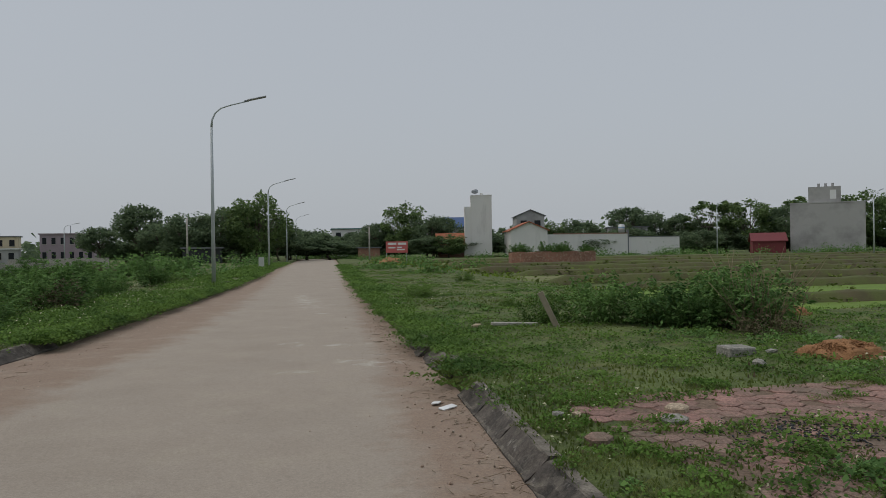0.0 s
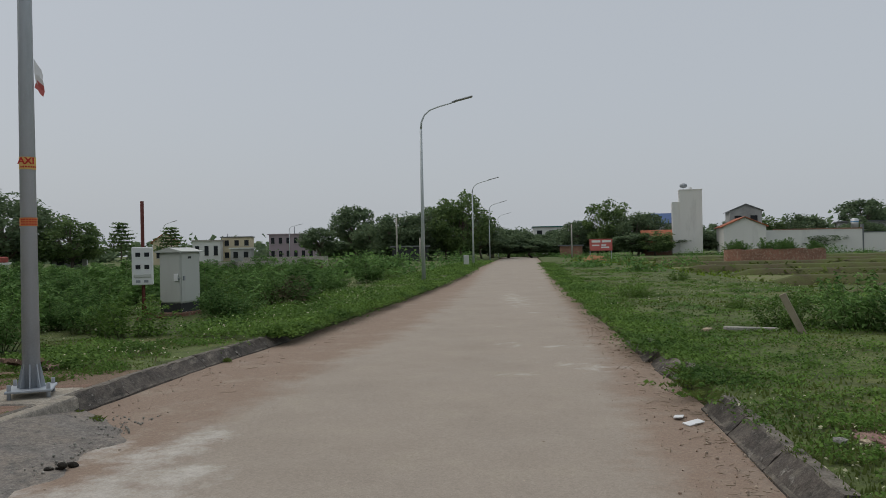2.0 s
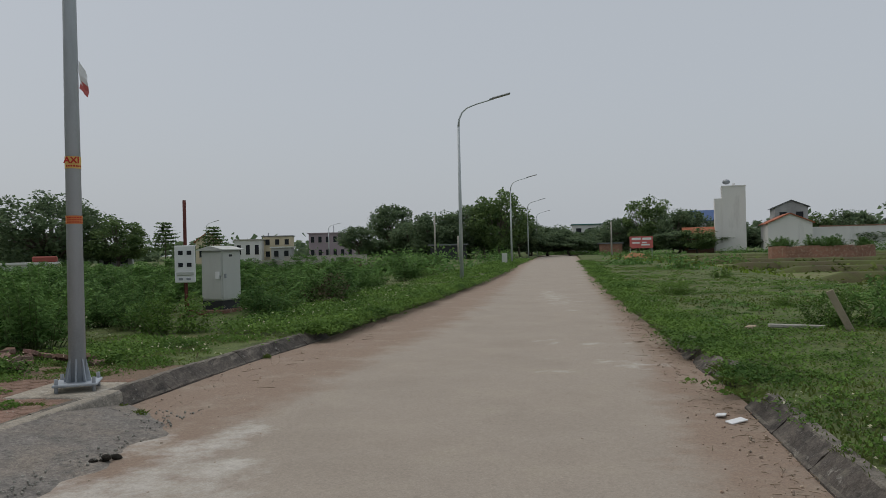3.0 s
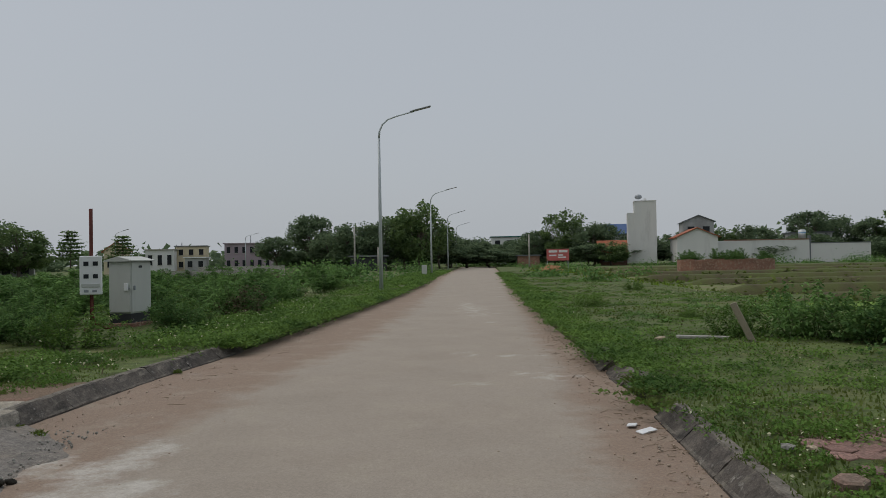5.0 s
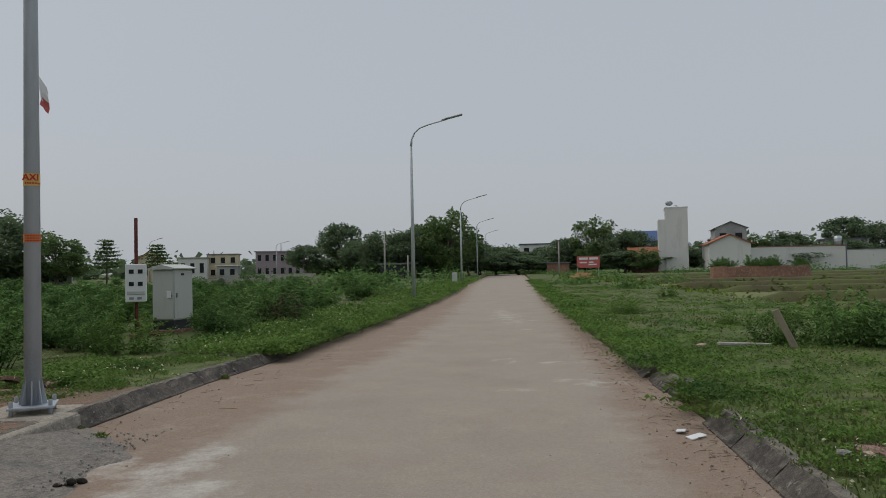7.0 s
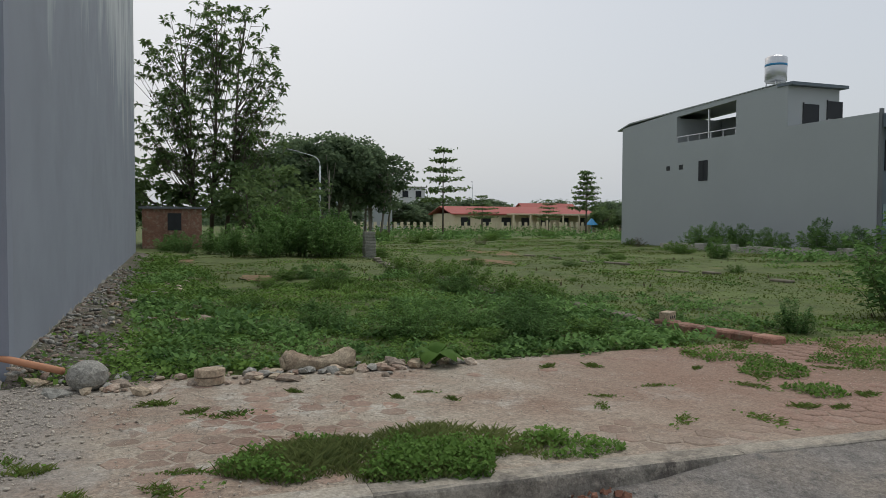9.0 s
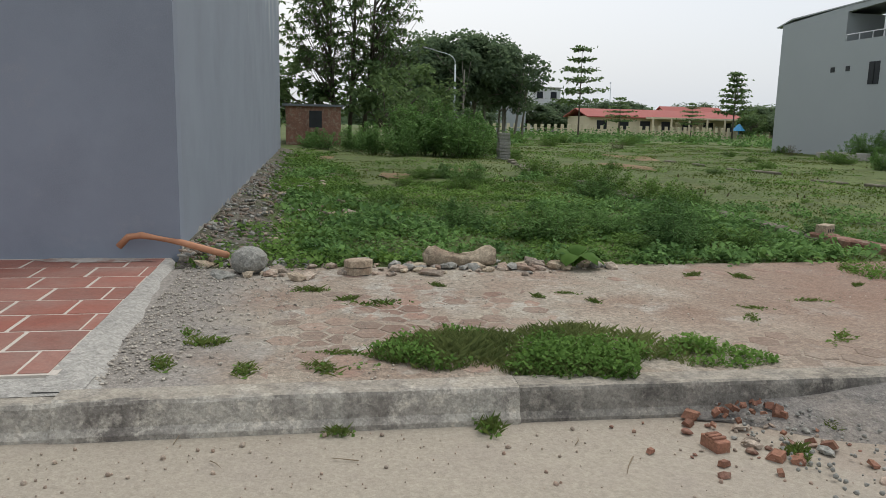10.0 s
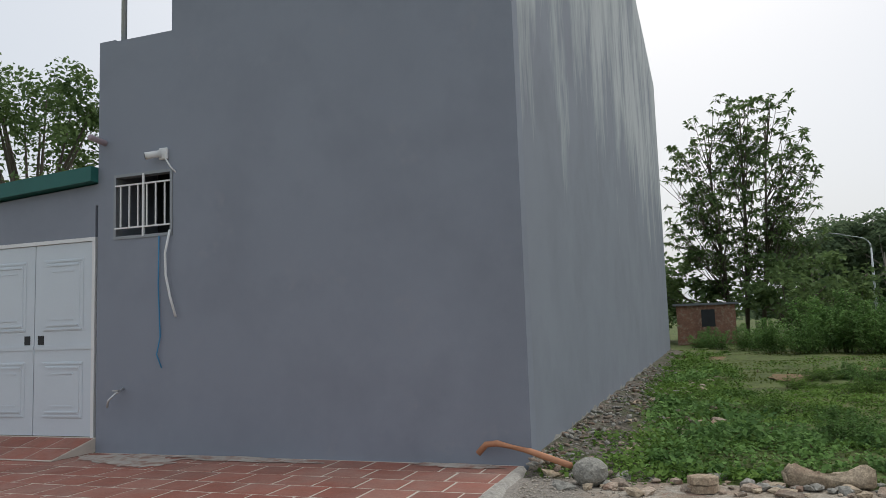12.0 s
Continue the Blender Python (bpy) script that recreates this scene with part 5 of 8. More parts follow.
# ring of old brickwork in the field
ring = thing("brick_ring", 23.6, 59.8, -0.1, label="round brick tank wall overgrown with weeds", category="brick wall")
rb = B()
n = 28
for k in range(n):
    a0, a1 = 2 * math.pi * k / n, 2 * math.pi * (k + 1) / n
    h = 1.2 + 0.05 * math.sin(k * 2.1)
    q = [rb.verts.new((r * math.cos(a), r * math.sin(a) * 0.5, z)) for a in (a0, a1) for r in (3.85, 3.55) for z in (0, h)]
    for f in ((0, 4, 5, 1), (2, 3, 7, 6), (1, 5, 7, 3)):
        rb.faces.new([q[i] for i in f])
bmesh.ops.remove_doubles(rb, verts=rb.verts, dist=0.08)
part("wall", rb, M_BRICK, ring)

# ---- low foundation walls between the plots ----


def low_wall(x0, y0, x1, y1, h, material, label, w=0.22, step=0.42, gap=0.55):
    """A broken line of foundation blocks, each its own piece."""
    L = math.hypot(x1 - x0, y1 - y0)
    t = thing("foundation_wall", x0, y0, 0, math.degrees(math.atan2(y1 - y0, x1 - x0)), label=label, category="low wall")
    k = 0.0
    while k < L:
        ln = step * rng.uniform(0.8, 1.15)
        if rng.uniform() > gap:
            gx, gy = x0 + (x1 - x0) * k / L, y0 + (y1 - y0) * k / L
            zz = float(ground_z(gx, gy))
            o = part("block", bx(0, ln - 0.02, -w / 2, w / 2, zz - 0.1, zz + h * rng.uniform(0.7, 1.1), bevel=0.02), material, t)
            o.matrix_basis = pose(k, rng.normal() * 0.02, 0, 0, 0, rng.normal() * 2)
        k += ln
    return t


low_wall(-9.0, 6.55, -20.5, 6.25, 0.07, M_MORTAR, "broken low foundation wall half hidden in weeds", gap=0.3)
low_wall(-7.45, 6.8, -9.0, 6.6, 0.10, M_BRICK, "crumbling tan brick foundation at the plot edge", step=0.28, gap=0.05)
low_wall(-32.5, 23.6, -19.0, 25.3, 0.32, M_CEMENT, "low pale brick wall in front of the house", step=0.6, gap=0.03)
low_wall(-14.0, 13.5, -27.5, 13.6, 0.06, M_MORTAR, "low dark foundation wall in the grass", step=0.6, gap=0.35)
low_wall(-20.5, 6.3, -27.0, 7.5, 0.08, M_MORTAR, "low mossy foundation wall in the grass", step=0.6, gap=0.2)

# ---- field bunds and the bright paddy on the far side of the road ----


def bund(x0, x1, y, w, h, slope=0.0):
    xs = np.arange(x0, x1 + 0.01, 0.8)
    rows = []
    for f, g in ((-1, 0), (-0.45, 0.85), (0, 1), (0.45, 0.8), (1, 0)):
        yy = y + slope * (xs - x0) + f * w * (1 + 0.25 * ripple(xs * 0.9, f + y)) + 0.3 * ripple(xs * 0.25, y)
        taper = np.clip((xs - x0) / 1.5, 0, 1) * np.clip((x1 - xs) / 1.5, 0, 1)
        rows.append(np.stack([xs, yy, -0.17 + (0.07 + h + 0.05 * ripple(xs * 1.7, y)) * g * taper], 1))
    V = np.stack(rows)
    R = len(xs)
    i = (np.arange(4)[:, None] * R + np.arange(R - 1)[None]).ravel()
    ob = mesh_np("field_bund", V.reshape(-1, 3), np.stack([i, i + R, i + R + 1, i + 1], 1), M_BUND, smooth=True)
    tagged(ob, "low grassy earth bund between fields", "bund", kind="structure")


for y, x0, x1 in ((17.3, 9.8, 60), (24, 10.5, 70), (31, 11, 80), (38.5, 12, 80), (47, 12, 90), (56, 13, 90), (66, 15, 100), (78, 16, 100)):
    bund(x0, x1, y, 0.45 + 0.006 * y, 0.3 + 0.002 * y, -0.04)
for c4, m_, lab in ((((10.0, 14.4), (60, 12.0), (60, 16.2), (9.9, 17.2)), M_PADDY, "bright green rice field below its bunds"),
                    (((10.4, 17.6), (60, 16.4), (60, 22.0), (10.4, 23.8)), M_PADDY, "bright green rice field between two bunds"),
                    (((11, 31.4), (80, 29), (80, 35.5), (11.5, 38.2)), M_FIELD, "dull green stubble field between bunds"),
                    (((12, 47.4), (90, 44.5), (90, 52.5), (12.5, 55.6)), M_FIELD, "dull green stubble field between bunds"),
                    (((15, 66.4), (100, 63), (100, 74), (15.5, 77.5)), M_FIELD, "dull green stubble field near the houses")):
    pd = B()
    pd.faces.new([pd.verts.new((x, y, -0.03)) for x, y in c4])
    tagged(link("rice_field", pd, m_), lab, "field", kind="structure")

# ---- trees ----


def clump_tree(name, label, H, spread, trunk_h, clumps, per, leaf, leaves, bark, flat=0.75, trunks=1, r0=0.22, clump_r=0.9):
    """A tree: tapered trunk with forking limbs and a crown of many separate clumps of leaves."""
    t = thing(name, label=label, category="tree")
    tubes, pts = [], []
    cz, rz = (H + trunk_h) / 2, (H - trunk_h) / 2
    cents = []
    for k in range(clumps):
        v = rng.normal(size=3)
        v /= np.linalg.norm(v)
        rr = rng.uniform(0.45, 1.0) ** 0.6
        c = np.array((v[0] * spread * rr, v[1] * spread * rr, cz + v[2] * rz * rr))
        c[2] = min(c[2], H - 0.2)
        cents.append(c)
    for j in range(trunks):
        bx_, by_ = (rng.normal(size=2) * 0.35 * spread if trunks > 1 else (0, 0))
        top = np.array((bx_ * 1.3 + rng.normal() * 0.2, by_ * 1.3 + rng.normal() * 0.2, trunk_h + rz * 0.9))
        mid = np.array((bx_ * 1.1 + rng.normal() * 0.15, by_ * 1.1 + rng.normal() * 0.15, trunk_h * 0.6))
        tubes.append(tube_np([(bx_, by_, -0.1), mid, top], [r0, r0 * 0.8, r0 * 0.25], 7))
        for c in cents[j::trunks][: max(4, clumps // (2 * trunks))]:
            s0 = mid + (top - mid) * rng.uniform(0.1, 0.8)
            m_ = (s0 + c) / 2 + np.array((0, 0, -0.2))
            tubes.append(tube_np([s0, m_, c], [r0 * 0.4, r0 * 0.25, 0.03], 5))
    V, F = join_np(tubes)
    mesh_np("trunk", V, F, bark, t, smooth=True)
    for c in cents:
        g = rng.normal(size=(per, 3))
        g /= np.linalg.norm(g, axis=1)[:, None]
        g *= (rng.uniform(0.25, 1.0, per) ** 0.5)[:, None] * clump_r * rng.uniform(0.65, 1.25)
        g[:, 2] *= flat
        pts.append(c + g)
    V, F = leaf_np(np.concatenate(pts), leaf, up=0.1, aspect=0.6)
    mesh_np("crown", V, F, leaves, t)
    return t


def put(tree, x, y, rz=0.0, s=(1, 1, 1), z=0.05):
    o = copy_thing(tree, pose(x, y, z, 0, 0, rz))
    o.scale = s
    return o


def place(t, x, y, z=0.05):
    t.location = (x, y, z)
    return t


broad_a = place(clump_tree("tree", "broad dark green tree with a dense uneven crown", 8.3, 3.4, 2.0, 48, 120, 0.40, L_DARK_HAZED, M_BARK, clump_r=1.0), -16.5, 110)
broad_b = place(clump_tree("tree", "spreading green tree with an open crown", 8.6, 3.8, 1.6, 52, 120, 0.42, L_MID, M_BARK, clump_r=1.1), -0.5, 100)
broad_c = place(clump_tree("tree", "rounded dark tree behind the fields", 6.5, 3.2, 1.0, 46, 120, 0.4, L_DARK_HAZED, M_BARK, clump_r=1.1), -5.5, 102)
airy = place(clump_tree("tree", "tall airy tree with tufted leaves", 9.0, 4.2, 2.8, 30, 60, 0.5, L_MID, M_BARK, clump_r=0.75, flat=0.5), 79.5, 117)
for tr, x, y, rz, s in (
    (broad_c, -9.5, 101, 40, (1.1, 1.1, 0.95)), (broad_b, 22.5, 121, 70, (0.95, 0.95, 1.0)), (broad_b, -2.8, 104, 120, (0.9, 0.9, 0.88)), (broad_a, 2.2, 108, 200, (0.8, 0.8, 0.75)),
    (broad_c, -13.0, 106, 90, (1, 1, 0.8)), (broad_a, -20.5, 104, 10, (0.8, 0.8, 0.6)), (broad_c, 4.2, 118, 30, (0.8, 0.8, 0.65)),
    (broad_c, 8.0, 140, 60, (1.2, 1.2, 0.8)), (broad_a, 18.5, 124, 150, (0.9, 0.9, 0.72)), (broad_c, 25.5, 117, 220, (1, 1, 0.98)),
    (broad_a, 29.0, 120, 300, (0.85, 0.85, 0.82)), (broad_c, 37.5, 128, 0, (0.9, 0.9, 0.9)), (broad_b, 52, 132, 20, (1, 1, 0.68)),
    (broad_a, 47, 136, 70, (1, 1, 0.72)), (broad_c, 57, 130, 110, (1.2, 1.2, 0.95)), (broad_a, 63.5, 122, 160, (1.3, 1.3, 1.02)),
    (broad_c, 68.5, 124, 210, (1.1, 1.1, 1.1)), (airy, 76, 118, 60, (1.2, 1.2, 1.0)), (broad_a, 72, 119, 250, (1, 1, 0.85)),
    (broad_b, 82, 114, 90, (1.2, 1.2, 1.02)), (broad_c, 87, 110, 330, (1.3, 1.3, 1.2)), (airy, 91, 112, 10, (1.2, 1.2, 1.05)), (broad_b, 100, 108, 40, (1.2, 1.2, 1.15)),
    (broad_a, 96, 110, 140, (1.3, 1.3, 1.1)), (airy, 106, 104, 190, (1.3, 1.3, 1.15)), (broad_c, 112, 100, 280, (1.5, 1.5, 1.4)),
    (broad_b, -41.5, 78, 240, (0.9, 0.9, 0.62)), 
    (broad_a, 10.5, 138, 60, (1.2, 1.2, 0.55)), (broad_c, 17.5, 140, 10, (1.2, 1.2, 0.72)), (broad_c, 13.5, 143, 80, (1.0, 1.0, 0.6)), (broad_b, 26.8, 108, 80, (0.7, 0.7, 0.4)),
    (broad_a, -12, 130, 0, (1, 1, 0.7)), (broad_c, 12, 160, 0, (1.5, 1.5, 0.8)), (broad_c, 22, 165, 90, (1.5, 1.5, 0.8)), (broad_a, 4.5, 152, 33, (1.2, 1.2, 0.62)),
):
    put(tr, x, y, rz, s)
for k in range(40):
    x = -20 + k * 3.4 + rng.normal() * 1.0
    yy = 116 + rng.normal() * 5 + (10 if 4 < x < 20 else 0) - (0.12 * (x - 60) if x > 60 else 0)
    put((broad_c, broad_a)[k % 2], x, yy, rng.uniform(0, 360), (1.25, 1.25, rng.uniform(0.34, 0.6)))
for k in range(16):
    put((broad_c, broad_a)[k % 2], -118 + rng.normal() * 5, 10 + k * 4.5, rng.uniform(0, 360), (1.2, 1.2, rng.uniform(0.4, 0.7)))
banyan = place(clump_tree("tree", "big domed dark banyan tree", 8.2, 5.0, 0.8, 90, 90, 0.42, L_DARK_HAZED, M_BARK, r0=0.6, clump_r=1.15), -48.6, 77.3)
banyan.scale = (1.22, 1.22, 1.0)


def tier_tree(label, H, tiers, spread):
    """A young almond tree: straight stem with flat layered whorls."""
    t = thing("tree", label=label, category="tree", group="young almond trees")
    tubes = [tube_np([(0, 0, -0.1), (0.03, 0, H * 0.5), (0, 0.02, H)], [0.09, 0.06, 0.015], 6)]
    pts = []
    for k in range(tiers):
        f = k / max(1, tiers - 1)
        z = H * (0.42 + 0.56 * f)
        rad = spread * (1 - 0.72 * f) * rng.uniform(0.8, 1.1)
        for a in range(7):
            ang = a * 2 * math.pi / 7 + rng.normal() * 0.25
            L = rad * rng.uniform(0.7, 1.1)
            e = np.array((L * math.cos(ang), L * math.sin(ang), z + 0.12 * L))
            tubes.append(tube_np([(0, 0, z - 0.1), e], [0.025, 0.008], 4))
            m = int(26 * L / spread) + 14
            u = rng.uniform(0.3, 1.05, m)[:, None]
            g = np.array((0, 0, z)) + u * (e - np.array((0, 0, z))) + rng.normal(size=(m, 3)) * (0.16 * spread * 0.6, 0.16 * spread * 0.6, 0.05)
            pts.append(g)
    V, F = join_np(tubes)
    mesh_np("trunk", V, F, M_BARK, t, smooth=True)
    V, F = leaf_np(np.concatenate(pts), 0.3, up=0.05, aspect=0.6, droop=0.1)
    mesh_np("crown", V, F, L_MID, t)
    return t


tier_a = place(tier_tree("slender young tree with layered branches", 7.2, 6, 2.3), -58, 21.3)
tier_b = place(tier_tree("conical young tree with layered branches", 6.3, 8, 1.9), -66, 39.2)
put(tier_b, -36.5, 79, 40, (1.0, 1.0, 0.78))
put(tier_b, -33.5, 85, 90, (1.1, 1.1, 0.72))
put(tier_a, -80, 42.5, 10, (0.7, 0.7, 0.55))
put(tier_a, -80, 34.0, 70, (0.9, 0.9, 0.6))
put(broad_b, -84, 52.5, 30, (0.5, 0.5, 0.36))
put(broad_c, -82, 56.5, 30, (0.8, 0.8, 0.55))
put(broad_a, -86, 60.0, 130, (0.9, 0.9, 0.5))
for x, y, k in ((-105, 24, 0.8), (-112, 44, 0.75), (-120, 52, 0.8), (-112, 60, 0.75), (-95, 20, 0.5), (-100, 66, 0.7)):
    put(broad_c, x, y, x * 7, (1.2, 1.2, k))

# dense grove of slim trunks
grove_a = place(clump_tree("tree", "tall dark tree in a dense grove of slim trunks", 8.8, 2.3, 2.7, 42, 130, 0.36, L_DARK_HAZED, M_PALE_BARK, r0=0.12, trunks=2, clump_r=1.0), -62, 13)
for x, y, rz, k in ((-61, 9.0, 30, 0.9), (-60.5, 11, 80, 0.97), (-61, 15, 140, 0.98), (-61.5, 17, 190, 0.9), (-64, 10, 300, 1.0), (-65, 13.5, 20, 1.0), (-64.5, 16, 60, 0.95), (-62, 7.4, 100, 0.85)):
    o = put(grove_a, x, y, rz, (1, 1, k))
    o["group"] = "trees of the grove"
tagged(grove_a, group="trees of the grove")


def sparse_tree(x, y):
    """A tall open tree: rising stems, long limbs, each twig ending in a rosette of long drooping leaves."""
    t = thing("tree", x, y, 0.05, label="tall open tree with rosettes of long leaves", category="tree")
    tubes, ends = [], []
    stems = [[np.array(p, float) for p in st] for st in (((0, 0, -0.1), (0.1, 0.3, 6), (0.1, 0.4, 12.4)), ((0.4, 0.7, -0.1), (0.3, 1.2, 5), (0.2, 1.6, 11.4)), ((-0.5, -0.6, -0.1), (-0.5, -1.0, 5), (-0.6, -1.4, 11.0)))]
    for k in range(190):
        v = rng.normal(size=3)
        v /= np.linalg.norm(v)
        e = np.array((0, 0.2, 7.9)) + v * (3.6, 4.5, 5.2) * rng.uniform(0.3, 1.0) ** 0.7
        st = stems[int(np.argmin([abs(e[1] - q[2][1]) + rng.uniform(0, 1.5) for q in stems]))]
        z = max(1.6, e[2] - rng.uniform(0.8, 2.2) - 0.35 * math.hypot(e[0], e[1]))
        f = z / st[2][2]
        p = st[0] + (st[1] - st[0]) * min(1, f * 2) if f < 0.5 else st[1] + (st[2] - st[1]) * min(1.0, (f - 0.5) * 2)
        tubes.append(tube_np([p, (p + e) / 2 + (0, 0, -0.15), e], [0.03, 0.02, 0.009], 4))
        ends.append(e)
        for j in range(3):
            s0 = p + (e - p) * rng.uniform(0.5, 0.95)
            e2 = s0 + rng.normal(size=3) * (0.5, 0.5, 0.3) + (0, 0, 0.3)
            tubes.append(tube_np([s0, e2], [0.016, 0.009], 3))
            ends.append(e2)
    tubes += [tube_np(st, [0.12, 0.085, 0.025], 7) for st in stems]
    V, F = join_np(tubes)
    mesh_np("trunk", V, F, M_BARK, t, smooth=True)
    P = np.repeat(np.array(ends), 15, axis=0)
    o = rng.normal(size=P.shape) * (1, 1, 0.35)
    o /= np.linalg.norm(o, axis=1)[:, None]
    V, F = spray_np(P + o * 0.04, o, 0.29, 0.42, 0.3)
    mesh_np("crown", V, F, L_MID, t)
    return t


sparse_tree(-42.5, 2.7)
# undergrowth and trees round the brick hut, and behind the near house
low_tree = place(clump_tree("tree", "low leafy tree beside the brick hut", 4.2, 1.9, 0.6, 26, 70, 0.28, L_MID, M_BARK, r0=0.1, clump_r=0.6), -40, 4.6)
put(low_tree, -43.5, -2.5, 40, (1.0, 1.0, 0.9))
put(low_tree, -37.4, -2.0, 300, (0.7, 0.7, 0.62))
put(low_tree, -45, 0.5, 80, (1.4, 1.4, 1.2))
put(low_tree, -44, 6.5, 160, (0.8, 0.8, 0.7))
put(low_tree, -51, 7.4, 220, (1.4, 1.4, 1.2))
put(low_tree, -47, -4.0, 220, (1.5, 1.5, 1.5))
big_back = place(clump_tree("tree", "tall leafy tree rising behind the house", 13.5, 4.6, 4.0, 70, 210, 0.26, L_MID, M_BARK, r0=0.35, clump_r=1.1), -26, -27)
put(big_back, -33, -22.5, 80, (0.8, 0.8, 0.72))
put(big_back, -24, -36, 160, (1, 1, 0.95))

# woods closing the horizon, seen only as a low dark line
def far_woods():
    out = []
    for r, n, h in ((185, 900, 6.0), (230, 800, 8.0)):
        a = rng.uniform(0, 2 * math.pi, n)
        hh = h * (0.6 + 0.4 * ripple(a * 9, a * 17)) * rng.uniform(0.35, 1, n)
        for ang, z in zip(a, hh):
            c = np.array((r * math.cos(ang), r * math.sin(ang), z * 0.55))
            out.append(c + rng.normal(size=(26, 3)) * (3.2, 3.2, 0.8 + z * 0.25))
    P = np.concatenate(out)
    P = P[P[:, 2] > 0]
    V, F = leaf_np(P, 2.0, up=0.1, aspect=0.8)
    ob = mesh_np("far_woods", V, F, L_DARK_HAZED)
    tagged(ob, "distant low belt of dark woods on the horizon", "woods", kind="stuff")


far_woods()

# ---- shrubs ----


def shrub(name, label, H, R, stems, per, leaf, leaves, stalk=M_STEM):
    """Leafy stems spreading from one root, leaves in whorls along each and a rosette at its tip."""
    t = thing(name, label=label, category="shrub")
    tubes, pts, outs, sizes = [], [], [], []
    for k in range(stems):
        a, rr = rng.uniform(0, 2 * math.pi), R * math.sqrt(rng.uniform(0, 1))
        foot = np.array((0.45 * rr * math.cos(a), 0.45 * rr * math.sin(a), -0.03))
        h = H * rng.uniform(0.55, 1.06) * (1 - 0.5 * (rr / R) ** 2.5)
        tip = np.array((rr * math.cos(a), rr * math.sin(a), h)) + rng.normal(size=3) * (0.07, 0.07, 0)
        mid = (foot + tip) / 2 + rng.normal(size=3) * 0.04
        tubes.append(tube_np([foot, mid, tip], [0.008, 0.006, 0.003], 3))
        n = max(6, int(per * h / H))
        u = np.concatenate([rng.uniform(0.1, 1.0, n - n // 4) ** 0.7, rng.uniform(0.9, 1.03, n // 4)])
        b = rng.uniform(0, 2 * math.pi, n)
        o = np.stack([np.cos(b), np.sin(b), rng.uniform(-0.15, 0.55, n)], 1)
        p = np.where(u[:, None] < 0.5, foot + (mid - foot) * u[:, None] * 2, mid + (tip - mid) * (u[:, None] - 0.5) * 2)
        pts.append(p + o * rng.uniform(0.0, 0.11, n)[:, None] * (1.25 - 0.7 * u[:, None]))
        outs.append(o)
        sizes.append(leaf * (1.2 - 0.45 * u))
    V, F = join_np(tubes)
    mesh_np("stem", V, F, stalk, t)
    V, F = spray_np(np.concatenate(pts), np.concatenate(outs), np.concatenate(sizes))
    mesh_np("foliage", V, F, leaves, t)
    return t


sh_a = place(shrub("shrub", "leafy green weed shrub on the overgrown plot", 1.2, 0.9, 46, 120, 0.088, L_BUSH), -7.4, 11.3, 0.12)
sh_b = place(shrub("shrub", "tall bushy green weeds on the overgrown plot", 1.36, 0.75, 36, 130, 0.098, L_BUSH), -9.0, 12.2, 0.12)
sh_c = place(shrub("shrub", "low dense leafy shrub in the weeds", 0.7, 0.8, 42, 80, 0.078, L_WEED), -6.3, 13.4, 0.12)
dry = place(shrub("shrub", "dark reddish half-dry shrub beside the cabinet", 0.95, 0.6, 26, 34, 0.09, L_DRY), -4.9, 19.5, 0.12)
placed = [(-7.4, 11.3), (-9.0, 12.2), (-6.3, 13.4), (-4.9, 19.5)]
tries = 0
while len(placed) < 175 and tries < 6000:
    tries += 1
    r = 11.5 + 48 * rng.uniform() ** 1.4
    a = radians(rng.uniform(5, 41))
    x, y = -0.8 - r * math.sin(a), 0.9 + r * math.cos(a)
    gap = float(left_edge(y)) - x
    if gap < 2.3 or (gap < 4.2 and y < 13.5):
        continue
    # clear ground before the cabinet and the meter post
    da = math.degrees(math.atan2(-0.8 - x, y - 0.9))
    if 17.5 < da < 25 and r < 18.2:
        continue
    if math.hypot(x + 6.97, y - 17.6) < 1.0 or any(math.hypot(x - p, y - q) < 0.62 + r * 0.012 for p, q in placed):
        continue
    placed.append((x, y))
    k = rng.uniform(0.6, 1.25)
    put((sh_a, sh_b, sh_c, sh_a, sh_b)[len(placed) % 5] if rng.uniform() > 0.05 else dry, x, y, rng.uniform(0, 360), (k * (1 + r * 0.008), k * (1 + r * 0.008), k * (1.05 if r < 15.5 else 0.72)), 0.12)
